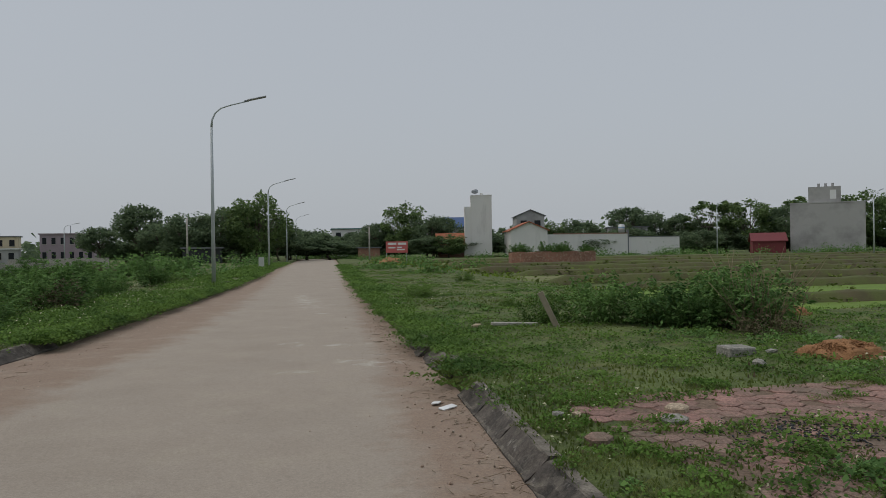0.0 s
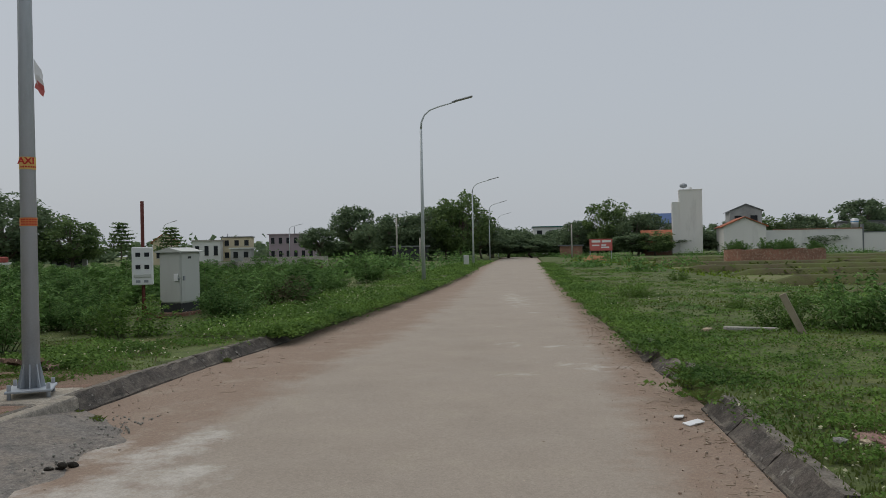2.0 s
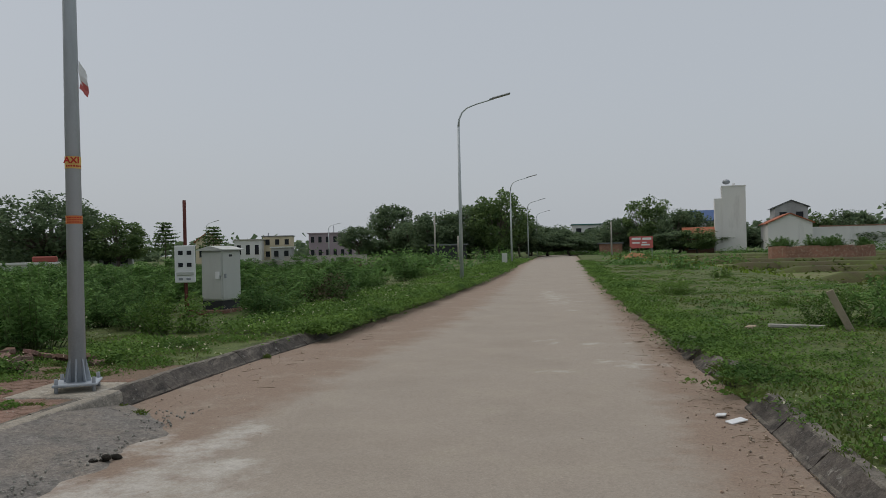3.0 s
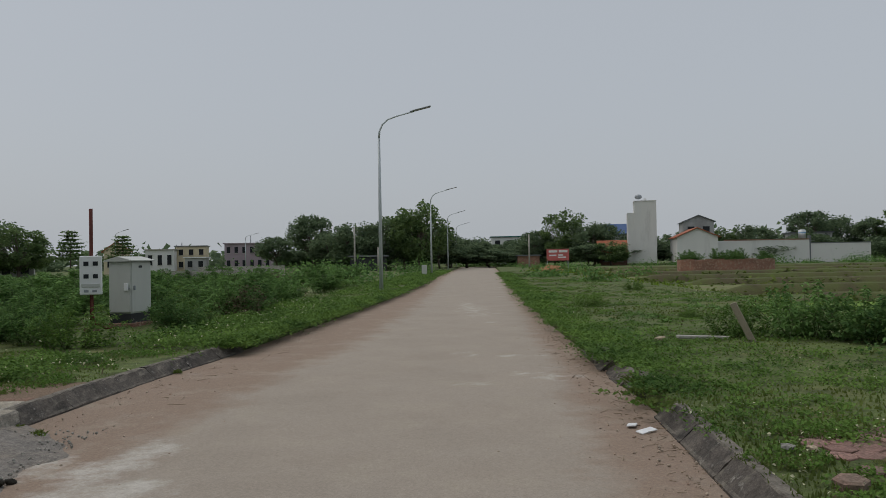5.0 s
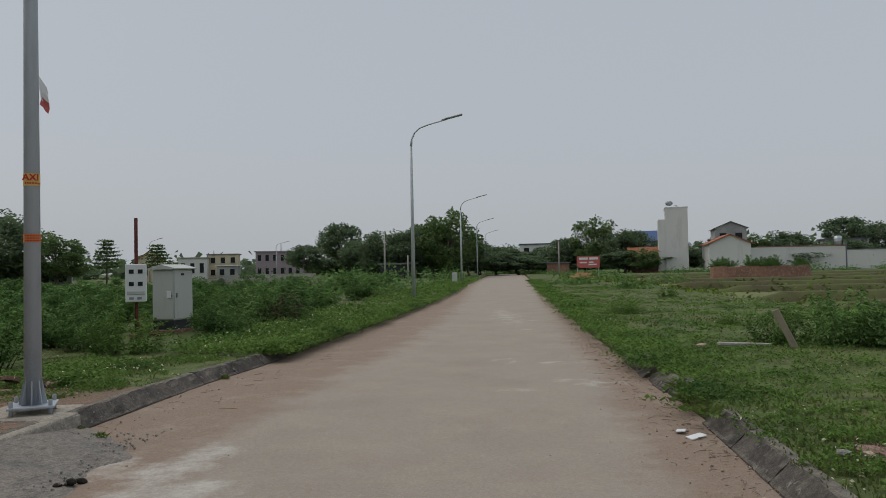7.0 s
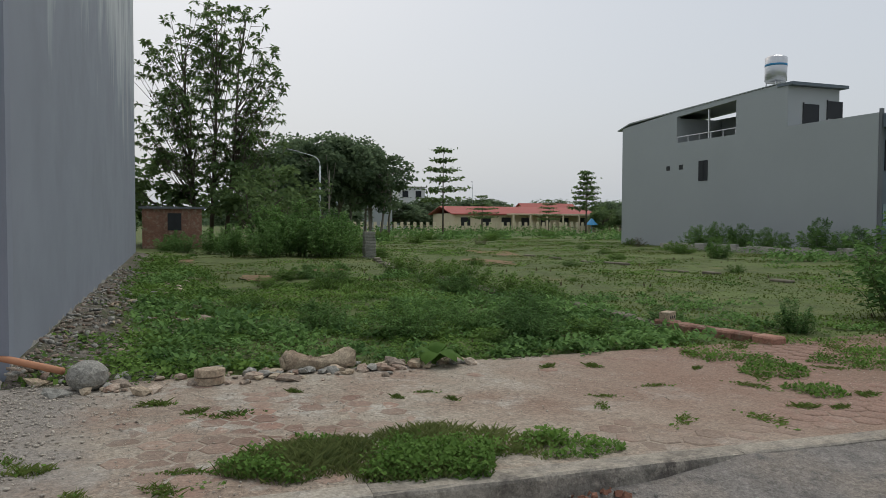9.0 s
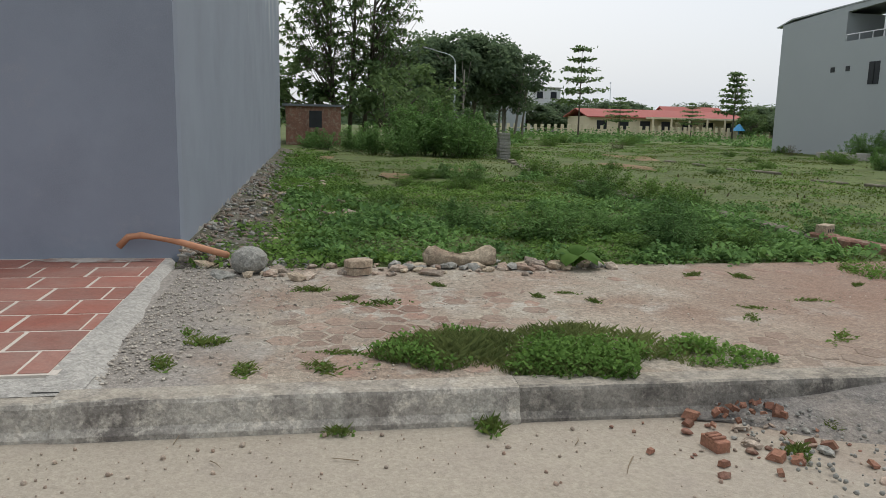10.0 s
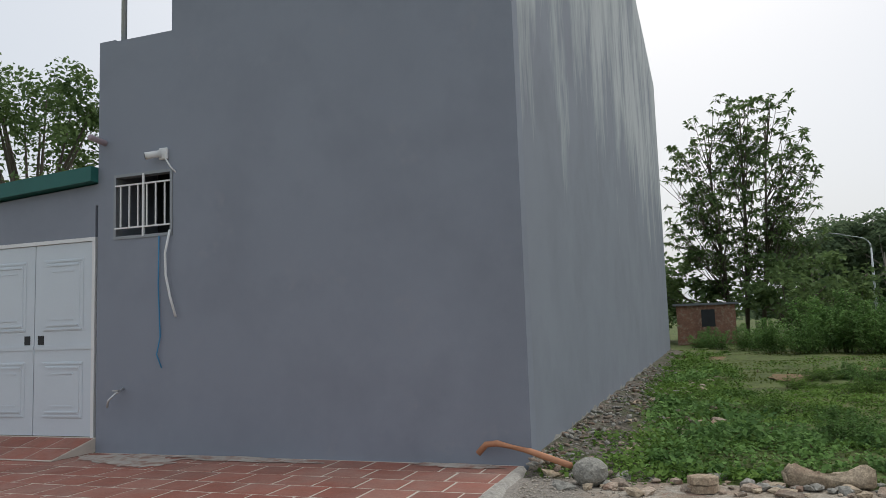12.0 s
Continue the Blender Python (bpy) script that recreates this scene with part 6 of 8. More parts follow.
# shrubs by the far house, on the back plots and round the pillar
for x, y, k, tr in ((-31, 24.6, 1.0, sh_a), (-29.6, 24.9, 1.1, sh_a), (-28.2, 24.7, 1.0, sh_b), (-26.6, 25.0, 1.0, sh_a), (-24.6, 25.3, 1.15, sh_b), (-23.2, 25.4, 1.1, sh_a), (-30.3, 22.6, 0.8, sh_c), (-27.5, 21.0, 0.8, sh_c), (-34.5, 23.6, 0.7, dry),
                    (-38, 25.5, 0.6, sh_c), (-28.6, 4.0, 0.99, sh_a), (-29.2, 5.2, 1.65, sh_b), (-28.4, 6.2, 1.5, sh_a), (-29.5, 3.0, 0.86, sh_b), (-30.4, 6.8, 1.5, sh_a), (-31.2, 4.5, 1.6, sh_b), (-32, 2.4, 0.86, sh_a), (-33.5, 1.2, 0.79, sh_a), (-31.8, 7.9, 1.2, sh_c),
                    (-35.0, 0.6, 0.73, sh_a), (-36.0, 3.2, 0.92, sh_b), (-34.5, 5.5, 1.3, sh_a), (-27.9, 7.9, 0.7, sh_c), (-37, 6, 1.3, sh_a), (-40, 8, 1.4, sh_b), (-46, 10, 1.3, sh_a), (-50, 14, 1.0, sh_c), (-44, 14.5, 0.9, sh_c), (-52, 18, 0.9, sh_c), (-54, 24, 0.9, sh_c), (-48, 21, 0.8, sh_c),
                    (-60, 27, 1.0, sh_c), (-63, 33, 1.0, sh_c), (-56, 30, 0.9, sh_c), (-40, 17, 0.7, dry), (-13.5, 6.6, 0.7, sh_c), (-15.2, 6.4, 0.75, sh_c), (-17.3, 6.6, 0.8, sh_c), (-11.9, 6.3, 0.55, sh_c), (-19.2, 6.2, 0.8, sh_c), (-16.0, 9.2, 0.2, sh_c), (-13.1, 9.2, 0.2, sh_c), (-8.15, 7.7, 0.34, sh_b),
                    (-21, 12, 0.4, sh_c), (-24, 15.5, 0.45, sh_c), (-22.9, 19.0, 0.7, sh_b), (-17, 14.6, 0.35, sh_c), (-28, 17.5, 0.4, sh_c), (-33, 19.5, 0.45, sh_c), (-22.5, 9.5, 0.4, sh_c)):
    put(tr, x, y, rng.uniform(0, 360), (k, k, k * rng.uniform(0.85, 1.1)), 0.1)
for k in range(34):
    x, y = -8.4 - 10 * rng.uniform() ** 1.2, rng.uniform(0.9, 7.0)
    if float(ripple(x * 0.8, y * 0.8)) > -0.2:
        q = rng.uniform(0.28, 0.5)
        put((sh_c, sh_c, sh_a)[k % 3], x, y, rng.uniform(0, 360), (q * 1.2, q * 1.2, q * rng.uniform(0.7, 1.0)), 0.12)
spots = [(rng.uniform(-83, -46), rng.uniform(12, 58), rng.uniform(0.5, 0.9)) for k in range(70)]
for k in range(60):
    y = rng.uniform(40, 128)
    side = rng.uniform() < 0.6
    spots.append((float(left_edge(y)) - rng.uniform(1.2, 16), y, rng.uniform(0.8, 1.4)) if side else (float(right_edge(y)) + rng.uniform(1.5, 10), y, rng.uniform(0.4, 0.8)))
spots += [(x, 100 - 0.12 * (x - 40) + rng.uniform(-2, 2) - (8 if x > 66 else 0), rng.uniform(0.5, 1.2)) for x in rng.uniform(26, 84, 40)]
spots += [(rng.uniform(4, 20), rng.uniform(129, 146), rng.uniform(1.2, 2.4)) for k in range(30)]
P = np.concatenate([np.array((x, y, 0.05)) + np.abs(rng.normal(size=(150, 3))) * (0, 0, h * 0.5) + rng.normal(size=(150, 3)) * (0.75, 0.75, 0) for x, y, h in spots])
V, F = leaf_np(P, 0.28, up=0.25, aspect=0.55)
tagged(mesh_np("far_shrubs", V, F, L_BUSH), "distant shrubs and tall weeds over the plots", "shrubs", kind="stuff")
for k in range(12):
    a = rng.uniform(0, 2 * math.pi)
    put((sh_a, sh_b)[k % 2], 23.6 + 3.2 * math.cos(a), 59.8 + 1.5 * math.sin(a), rng.uniform(0, 360), (0.9, 0.9, rng.uniform(0.5, 0.9)), 0.85)
# the big bush on the near right plot
big = place(shrub("shrub", "large leafy green bush on the grassy plot", 1.05, 0.95, 40, 60, 0.125, L_BUSH), 5.5, 12.6, 0.1)
big.scale = (0.85, 0.85, 0.9)
for x, y, k, g in ((6.2, 12.2, 0.8, 20), (6.9, 11.8, 0.95, 90), (7.3, 11.2, 1.05, 200), (7.6, 12.0, 1.0, 250), (6.6, 11.4, 0.7, 310)):
    put(big, x, y, g, (k, k, k), 0.1)
put(sh_c, 4.55, 13.0, 20, (0.7, 0.7, 0.85), 0.1)
dead = []
for k in range(46):
    f = np.array((7.3 + rng.normal() * 0.25, 10.9 + rng.normal() * 0.3, 0.1))
    e = f + np.array((rng.normal() * 0.35, rng.normal() * 0.35, rng.uniform(0.5, 1.35)))
    dead.append(tube_np([f, (f + e) / 2 + rng.normal(size=3) * 0.06, e], [0.009, 0.006, 0.003], 4))
V, F = join_np(dead)
tagged(mesh_np("dead_stalks", V, F, M_STRAW), "tangle of dry brown stalks beside the bush", "stalks", kind="stuff")
dark_mound = place(shrub("shrub", "low dark dry scrub in front of the bush", 0.42, 0.6, 30, 40, 0.06, L_DRY), 6.9, 10.2, 0.1)
for x, y, k in ((8.2, 12.6, 0.5), (4.0, 21, 0.6), (9.0, 42, 0.7), (7.7, 30, 0.6), (5.2, 17, 0.35), (8.8, 16.2, 0.5)):
    put(sh_c, x, y, rng.uniform(0, 360), (k, k, k), 0.1)

# ---- ground cover ----


def polar(n, r0, r1, a0, a1, power=1.0):
    """Points round the walk, denser near it; angles in degrees from +x."""
    r = r0 + (r1 - r0) * rng.uniform(0, 1, n) ** power
    a = np.radians(rng.uniform(a0, a1, n))
    return -0.9 + r * np.cos(a), 0.6 + r * np.sin(a), r


def patchy(x, y, s=1.0, o=0.0):
    """Uneven patches, 0 to 1, about two metres across at s = 1."""
    x, y = np.asarray(x, float) * s * 0.42 + o * 7.3, np.asarray(y, float) * s * 0.42 - o * 3.9
    f = 0.55 * value_noise(x, y) + 0.29 * value_noise(x * 2.1 + 9, y * 2.1) + 0.16 * value_noise(x * 4.3, y * 4.3 + 5)
    return np.clip(0.5 + 1.6 * (f - 0.5), 0, 1)


def cover(name, label, x, y, r, keep, hmax, size, kind_, material, grow=0.016, shift=0.0):
    x, y, r = x[keep], y[keep], r[keep]
    hm = hmax(x, y) if callable(hmax) else np.full(len(x), hmax)
    z = ground_z(x, y)
    if kind_ == "leaf":
        P = np.stack([x, y, z + hm * rng.uniform(0.05, 1, len(x))], 1)
        V, F = leaf_np(P, size * (1 + grow * r * 2.2), up=0.25, aspect=0.62)
    else:
        P = np.stack([x, y, z - 0.01], 1)
        V, F = blade_np(P, hm, 0.006 * (1 + grow * r * 9))
    ob = mesh_np(name, V, F, material)
    return tagged(ob, label, "ground cover", kind="stuff")


def left_ok(x, y):
    gap = left_edge(y) - x
    paved = (x > -7.75) & (y < 6.2) | (x > -7.0) & (y < 9.2) | (x > -7.4) & (y < 13.5) & (patchy(x, y, 1.0, 2) > 0.52)
    in_house = (y < -0.45) & (x < -4)
    rubble = (x < -7.5) & (y < -0.5 + 1.1 * np.exp((x + 8) / 14))
    by_cabinet = (np.abs(x + 6.3) < 1.0) & (y > 13.2) & (y < 16.5)
    return (gap > 0.13) & ~paved & ~in_house & ~rubble & ~by_cabinet


def clumps(name, label, x, y, r, keep, per, spread, height, leaf, material, grow=0.03):
    """Separate low plants: each a small mound of leaves."""
    x, y, r = x[keep], y[keep], r[keep]
    n = len(x)
    big = rng.uniform(0.45, 1.35, n) * (0.7 + 0.6 * patchy(x, y, 0.55, 3))
    k = np.repeat(np.arange(n), per)
    sp = (spread * big)[k] * (1 + 0.012 * r[k])
    g = rng.normal(size=(len(k), 2)) * 0.55
    rr = np.hypot(g[:, 0], g[:, 1])
    px, py = x[k] + g[:, 0] * sp, y[k] + g[:, 1] * sp
    pz = ground_z(px, py) + (height * big)[k] * np.exp(-rr * rr) * rng.uniform(0.3, 1.0, len(k))
    V, F = level_leaf_np(np.stack([px, py, pz], 1), leaf * (1 + grow * r[k]) * (0.8 + 0.4 * big[k]))
    ob = mesh_np(name, V, F, material)
    return tagged(ob, label, "ground cover", kind="stuff")


def plot_lush(x, y):
    """The weedy plot beside the house: rank near its walls, thin further back."""
    return (y < 6.35) & (x > -20.5 + 3.5 * patchy(x, y, 0.8, 4))


x, y, r = polar(9000, 6.8, 26, 96, 193, 1.1)
rank = patchy(x, y, 1.1, 3) - 0.018 * np.abs(x + 9.0) * (x < -9)
clumps("plot_weeds", "dense low leafy weeds over the empty plot", x, y, r, left_ok(x, y) & plot_lush(x, y) & (rank > 0.42), 44, 0.17, 0.085, 0.024, L_WEED, 0.03)
x, y, r = polar(3000, 7.2, 24, 120, 190, 1.1)
rank = patchy(x, y, 1.0, 8) + 0.25 * np.exp(-((y - 6.3) / 0.8) ** 2)
clumps("tall_weeds", "taller bright leafy weeds standing in clumps", x, y, r, left_ok(x, y) & plot_lush(x, y) & (rank > 0.69), 50, 0.2, 0.24, 0.046, L_BUSH, 0.015)
x, y, r = polar(5200, 9, 60, 92, 185, 1.3)
clumps("meadow_weeds", "scattered low weeds in the grazed meadow", x, y, r, left_ok(x, y) & ~plot_lush(x, y) & (patchy(x, y, 0.6, 1) + 0.35 * patchy(x, y, 2.2, 5) > 0.72), 30, 0.24, 0.085, 0.028, L_WEED, 0.025)
x, y, r = polar(150000, 6.5, 60, 92, 193, 1.2)
cover("plot_grass", "short olive turf on the empty plots", x, y, r, left_ok(x, y) & (patchy(x, y, 0.8, 3) < 0.8), lambda x, y: 0.012 + 0.035 * patchy(x, y, 1.2, 1), 0, "blade", L_GRASS)
x, y, r = polar(1600, 6.5, 60, 92, 193, 1.2)
cover("dry_grass", "dry brown stalks among the weeds", x, y, r, left_ok(x, y) & (patchy(x, y, 0.9, 5) > 0.55), 0.09, 0, "blade", L_DRY)


def right_ok(x, y):
    gap = x - right_edge(y)
    hexes = (patchy(x, y, 1.6, 1.5) + 0.5 * (patchy(x, y, 4.5, 7) - 0.5) < 0.5) & (x > 2.1) & (x < 5.8) & (y > 2.5) & (y < 6.2 + 0.12 * (x - 3)) & (x + y > 5.6)
    paddy = (x > 9.8) & (y > 13.8)
    return (gap > 0.1) & ~hexes & ~paddy


x, y, r = polar(11000, 3.4, 46, -8, 88, 1.25)
lush = (patchy(x, y, 1.2, 4) + 0.012 * (16 - r) * (r < 16) > 0.42)
clumps("roadside_weeds", "dense low green weeds on the roadside plot", x, y, r, right_ok(x, y) & lush, 38, 0.16, 0.065, 0.022, L_WEED, 0.025)
x, y, r = polar(1500, 4, 30, -5, 88, 1.2)
clumps("tall_weeds", "taller bright weeds in the roadside plot", x, y, r, right_ok(x, y) & (patchy(x, y, 1.3, 9) > 0.62) & (x - right_edge(y) > 0.4), 44, 0.16, 0.13, 0.03, L_BUSH, 0.02)
x, y, r = polar(150000, 3.6, 75, -8, 88, 1.3)
cover("roadside_grass", "short olive turf on the roadside plot", x, y, r, right_ok(x, y) & (patchy(x, y, 1.1, 6) < 0.72), lambda x, y: 0.015 + 0.035 * patchy(x, y, 0.9, 1), 0, "blade", L_GRASS)
x, y, r = polar(3500, 4.5, 60, -8, 88, 1.0)
cover("dry_grass", "dry brown stalks in the roadside grass", x, y, r, right_ok(x, y) & (patchy(x, y, 0.6, 5) > 0.45), 0.06, 0, "blade", L_DRY)
x, y, r = polar(5200, 4.5, 30, -5, 88, 1.2)
cover("wild_flowers", "tiny pale yellow flowers scattered through the weeds", x, y, r, right_ok(x, y) & (patchy(x, y, 0.8, 7) > 0.45), 0.14, 0.022, "leaf", L_FLOWER)
x, y, r = polar(2600, 9, 34, 93, 125, 1.2)
cover("wild_flowers", "tiny pale flowers in the verge weeds", x, y, r, left_ok(x, y) & (left_edge(y) - x < 5), 0.26, 0.028, "leaf", L_FLOWER)
x, y, r = polar(420, 12, 60, 96, 138, 1.0)
clumps("thicket", "tall tangled weeds standing over the plot", x, y, r, left_ok(x, y) & (x < -6.8) & (y > 17.5) & (patchy(x, y, 0.7, 4) > 0.45), 80, 0.4, 0.5, 0.06, L_BUSH, 0.02)
x, y, r = polar(3200, 6.6, 30, 164, 192, 1.1)
clumps("wall_weeds", "ragged weeds in the rubble along the house wall", x, y, r, (y > -0.4) & (y < 1.6) & (x < -7.8) & (patchy(x, y, 1.1, 4) > 0.36), 30, 0.15, 0.1, 0.03, L_WEED)
x, y, r = polar(900, 7, 14, 120, 186, 1.0)
clumps("leafy_weeds", "broad-leaved weeds rank along the old foundation", x, y, r, left_ok(x, y) & (x < -7.9) & (patchy(x, y, 0.9, 9) > 0.5), 50, 0.18, 0.16, 0.032, L_BUSH)
n = 1100
y = 13.0 + 40 * rng.uniform(0, 1, n) ** 1.7
x = left_edge(y) + 0.1 * rng.normal(size=n) + 0.12 * (patchy(y, y * 0.1, 2.6, 8) - 0.4)
clumps("edge_weeds", "low weeds hiding the edge of the verge", x, y, np.hypot(x, y), y > 13.0, 34, 0.15, 0.13, 0.026, L_WEED, 0.022)
# rank weeds creeping over both kerbs further on
n = 2300
y = 9 + 75 * rng.uniform(0, 1, n) ** 1.8
x = left_edge(y) - 2.6 * rng.uniform(0.0, 1, n) + 0.35 * (patchy(y, y * 0.1, 2.0, 3) - 0.3) * (y > 13.8)
keep = ((y > 13.6) | (left_edge(y) - x > 0.3)) & ~((y < 13.5) & (patchy(x, y, 1.3, 2) > 0.5)) & ~((np.abs(x + 6.6) < 0.9) & (y > 13.8) & (y < 17.2))
clumps("verge_weeds", "thick green weeds overgrowing the kerb", x, y, np.hypot(x, y), keep & (patchy(x, y, 1.4, 6) > 0.3), 44, 0.24, 0.18, 0.03, L_WEED, 0.022)
n = 1500
y = 7.6 + 62 * rng.uniform(0, 1, n) ** 1.7
x = right_edge(y) - 0.38 * patchy(y, y * 0.1, 2.4, 5) ** 1.5 + 0.45 * np.abs(rng.normal(size=n))
clumps("verge_weeds", "green weeds spilling onto the road's edge", x, y, np.hypot(x, y), (y > 8.2) & ~((y > 9.0) & (y < 10.4) & (np.abs(x - right_edge(y)) < 0.2)), 40, 0.15, 0.09, 0.024, L_WEED, 0.025)
n = 2200
x = rng.uniform(10, 75, n) ** 1.0
k = rng.integers(0, 8, n)
y = np.array((17.3, 24, 31, 38.5, 47, 56, 66, 78))[k] - 0.04 * (x - 11) + rng.normal(size=n) * 0.6
clumps("bund_weeds", "weeds growing along the field bunds", x, y, np.hypot(x, y), x > 10.5, 14, 0.45, 0.32, 0.07, L_GRASS, 0.03)
n = 60000
x, y = rng.uniform(10, 70, n), 14 + 66 * rng.uniform(0, 1, n) ** 1.4
keep = (y < 23) | (patchy(x, y * 3, 0.5) > 0.55)
cover("rice_shoots", "short bright green shoots in the wet fields", x, y, np.hypot(x, y), keep, 0.14, 0, "blade", L_RICE)

# ---- left pavement: worn hexagonal pavers in a sandy bed ----
pav = strip("pavement", lambda y: np.full_like(y, -7.7), lambda y: left_edge(y) - 0.14, -0.6, 9.6, 0.1575, 0.2, M_BED, "sandy worn footpath bed under red pavers", "pavement", 0.0)


def hex_mesh(name, r, h, material, bevel=0.012):
    bm = B()
    rings = []
    for rr, z in ((r, -h), (r, 0.0 - bevel * 0.6), (r - bevel, 0.0)):
        rings.append([bm.verts.new((rr * math.cos(k * math.pi / 3 + math.pi / 6), rr * math.sin(k * math.pi / 3 + math.pi / 6), z)) for k in range(6)])
    for a, c in zip(rings, rings[1:]):
        for k in range(6):
            bm.faces.new((a[k], a[(k + 1) % 6], c[(k + 1) % 6], c[k]))
    bm.faces.new(rings[-1])
    me = bpy.data.meshes.new(name)
    bm.to_mesh(me)
    bm.free()
    me.materials.append(material)
    return me


def join_copies(me, poses):
    """All copies of a small mesh as one vertex and face list."""
    v0 = np.array([v.co[:] for v in me.vertices])
    V, faces, o = [], [], 0
    tri = []
    for p in me.polygons:
        ids = list(p.vertices)
        tri += [(ids[0], ids[k], ids[k + 1]) for k in range(1, len(ids) - 1)]
    tri = np.array(tri)
    for m in poses:
        mm = np.array(m)
        V.append(v0 @ mm[:3, :3].T + mm[:3, 3])
        faces.append(tri + o)
        o += len(v0)
    return np.concatenate(V), np.concatenate(faces)


hexm = hex_mesh("paver", 0.1035, 0.05, M_PAVER, 0.008)
near, rest = [], []
w = 0.108 * math.sqrt(3) + 0.006
for i in range(-60, 60):
    for j in range(-60, 60):
        x = -6.2 + i * w + (j % 2) * w / 2
        y = 3 + j * 0.108 * 1.5 * 1.04
        if not (-7.55 < x < float(left_edge(y)) - 0.25 and -0.15 < y < 8.6):
            continue
        if (x < -6.9 and y < 0.6) or (y < 0.25 and x < -5.6 + y):
            continue
        sunk = float(patchy(np.array(x), np.array(y), 0.9, 2))
        buried = sunk + 0.3 * float(np.interp(y, (0.6, 2.4, 4.2, 6.0), (0.05, 0.8, 0.75, 0.4)))
        z = 0.1645 + rng.normal() * 0.0018 - 0.016 * max(0.0, buried - 0.5) * 2
        m = pose(x, y, z, rng.normal() * 0.7, rng.normal() * 0.7, rng.normal() * 2)
        (near if (x > -6.75 and 0.1 < y < 3.9) else rest).append(m)
for m in near[:300]:
    ob = new("paver", hexm)
    ob.parent = pav
    ob.matrix_basis = m
V, F = join_copies(hexm, rest + near[300:])
tagged(mesh_np("pavers", V, F, M_PAVER, pav), kind="stuff")

# damp red pavers showing through the weeds on the right plot
pav2 = strip("pavement", lambda y: np.full_like(y, 1.75) + 0.1 * y, lambda y: np.full_like(y, 6.3), 2.0, 6.5, 0.150, 0.3, M_MUD, "muddy bed of broken red pavers under weeds", "pavement", 0.2)
hexd = hex_mesh("paver", 0.106, 0.05, M_PAVER_DARK, 0.007)
for i in range(-30, 30):
    for j in range(-30, 30):
        x, y = 3.2 + i * w + (j % 2) * w / 2, 4.6 + j * 0.108 * 1.56
        if 2.05 < x < 5.8 and 2.6 < y < 6.5 and float(patchy(np.array(x), np.array(y), 1.6, 1.5)) < 0.66 and rng.uniform() > 0.15:
            ob = new("paver", hexd)
            ob.parent = pav2
            ob.matrix_basis = pose(x, y, 0.158 + rng.normal() * 0.003, rng.normal() * 1.3, rng.normal() * 1.3, rng.normal() * 3)

# ---- tiled forecourt of the near house ----
fc = tagged(link("forecourt", bx(-8.1, -4.98, -9.4, -0.58, 0.10, 0.183), M_GROUT), "forecourt of red terracotta tiles with pale joints", "forecourt", kind="structure")
tm = B()
box(tm, 0.014, 0.386, 0.014, 0.386, -0.01, 0.004, bevel=0.002)
tile_me = bpy.data.meshes.new("tile")
tm.to_mesh(tile_me)
tm.free()
tile_me.materials.append(M_TILE)
for i in range(8):
    x0 = -8.1 + 0.03 + i * 0.385
    off = (0.13, 0.33, 0.05, 0.25)[i % 4]
    for j in range(-1, 23):
        y1 = -0.62 - j * 0.4 + off
        y0 = y1 - 0.4
        y1c = min(y1, -0.62)
        if y1c - y0 < 0.04 or y0 < -9.3:
            continue
        ob = new("tile", tile_me)
        ob.parent = fc
        ob.matrix_basis = pose(x0, y0, 0.183 + rng.normal() * 0.0008) @ Matrix.Diagonal((0.96, (y1c - y0) / 0.4, 1, 1))
sp = B()
for cx, cy, rx_, ry_ in ((-7.78, -5.0, 0.3, 0.55), (-7.62, -4.55, 0.22, 0.35), (-7.95, -3.6, 0.13, 0.9), (-7.98, -1.2, 0.11, 0.45)):
    rim = []
    for k in range(36):
        a = k * math.pi / 18
        q = 1 + 0.3 * float(ripple(cx * 3 + 2.5 * math.cos(a), cy * 3 + 2.5 * math.sin(a))) + 0.12 * math.sin(9 * a + cx)
        rim.append(sp.verts.new((max(HX + 0.004, cx + rx_ * q * math.cos(a)), cy + ry_ * q * math.sin(a), 0.1905 + 0.003 * ry_)))
    sp.faces.new(rim)
bmesh.ops.recalc_face_normals(sp, faces=sp.faces)
tagged(link("cement_splash", sp, M_SPLASH), "dried pale cement splashed on the red tiles", "cement", kind="structure")
strip("cement_edging", lambda y: np.full_like(y, -4.99), lambda y: left_edge(y) - 0.10, -9.4, -0.4, 0.1685, 0.2, M_CEMENT, "pale cement edging of the tiled forecourt", "edging", 0.015, lift=0.009)
ce = B()
cols = []
for k in range(28):
    xx = -8.05 + k * 0.1222
    ww = np.interp(xx, (-8.05, -7.0, -5.4, -4.75), (0.06, 0.13, 0.22, 0.3)) + 0.03 * float(ripple(xx * 5.0, xx * 2.0))
    cols.append([ce.verts.new((xx, -0.62, 0.187 if k < 25 else 0.18)), ce.verts.new((xx, -0.6 + ww * 0.6, 0.181 if k < 25 else 0.176)), ce.verts.new((xx, -0.6 + ww, 0.150))])
for a, b in zip(cols, cols[1:]):
    for k in range(2):
        ce.faces.new((a[k], b[k], b[k + 1], a[k + 1]))
bmesh.ops.recalc_face_normals(ce, faces=ce.faces)
tagged(link("cement_edging", ce, M_CEMENT, smooth=True), "smeared cement strip beside the tiles", "edging", kind="structure")
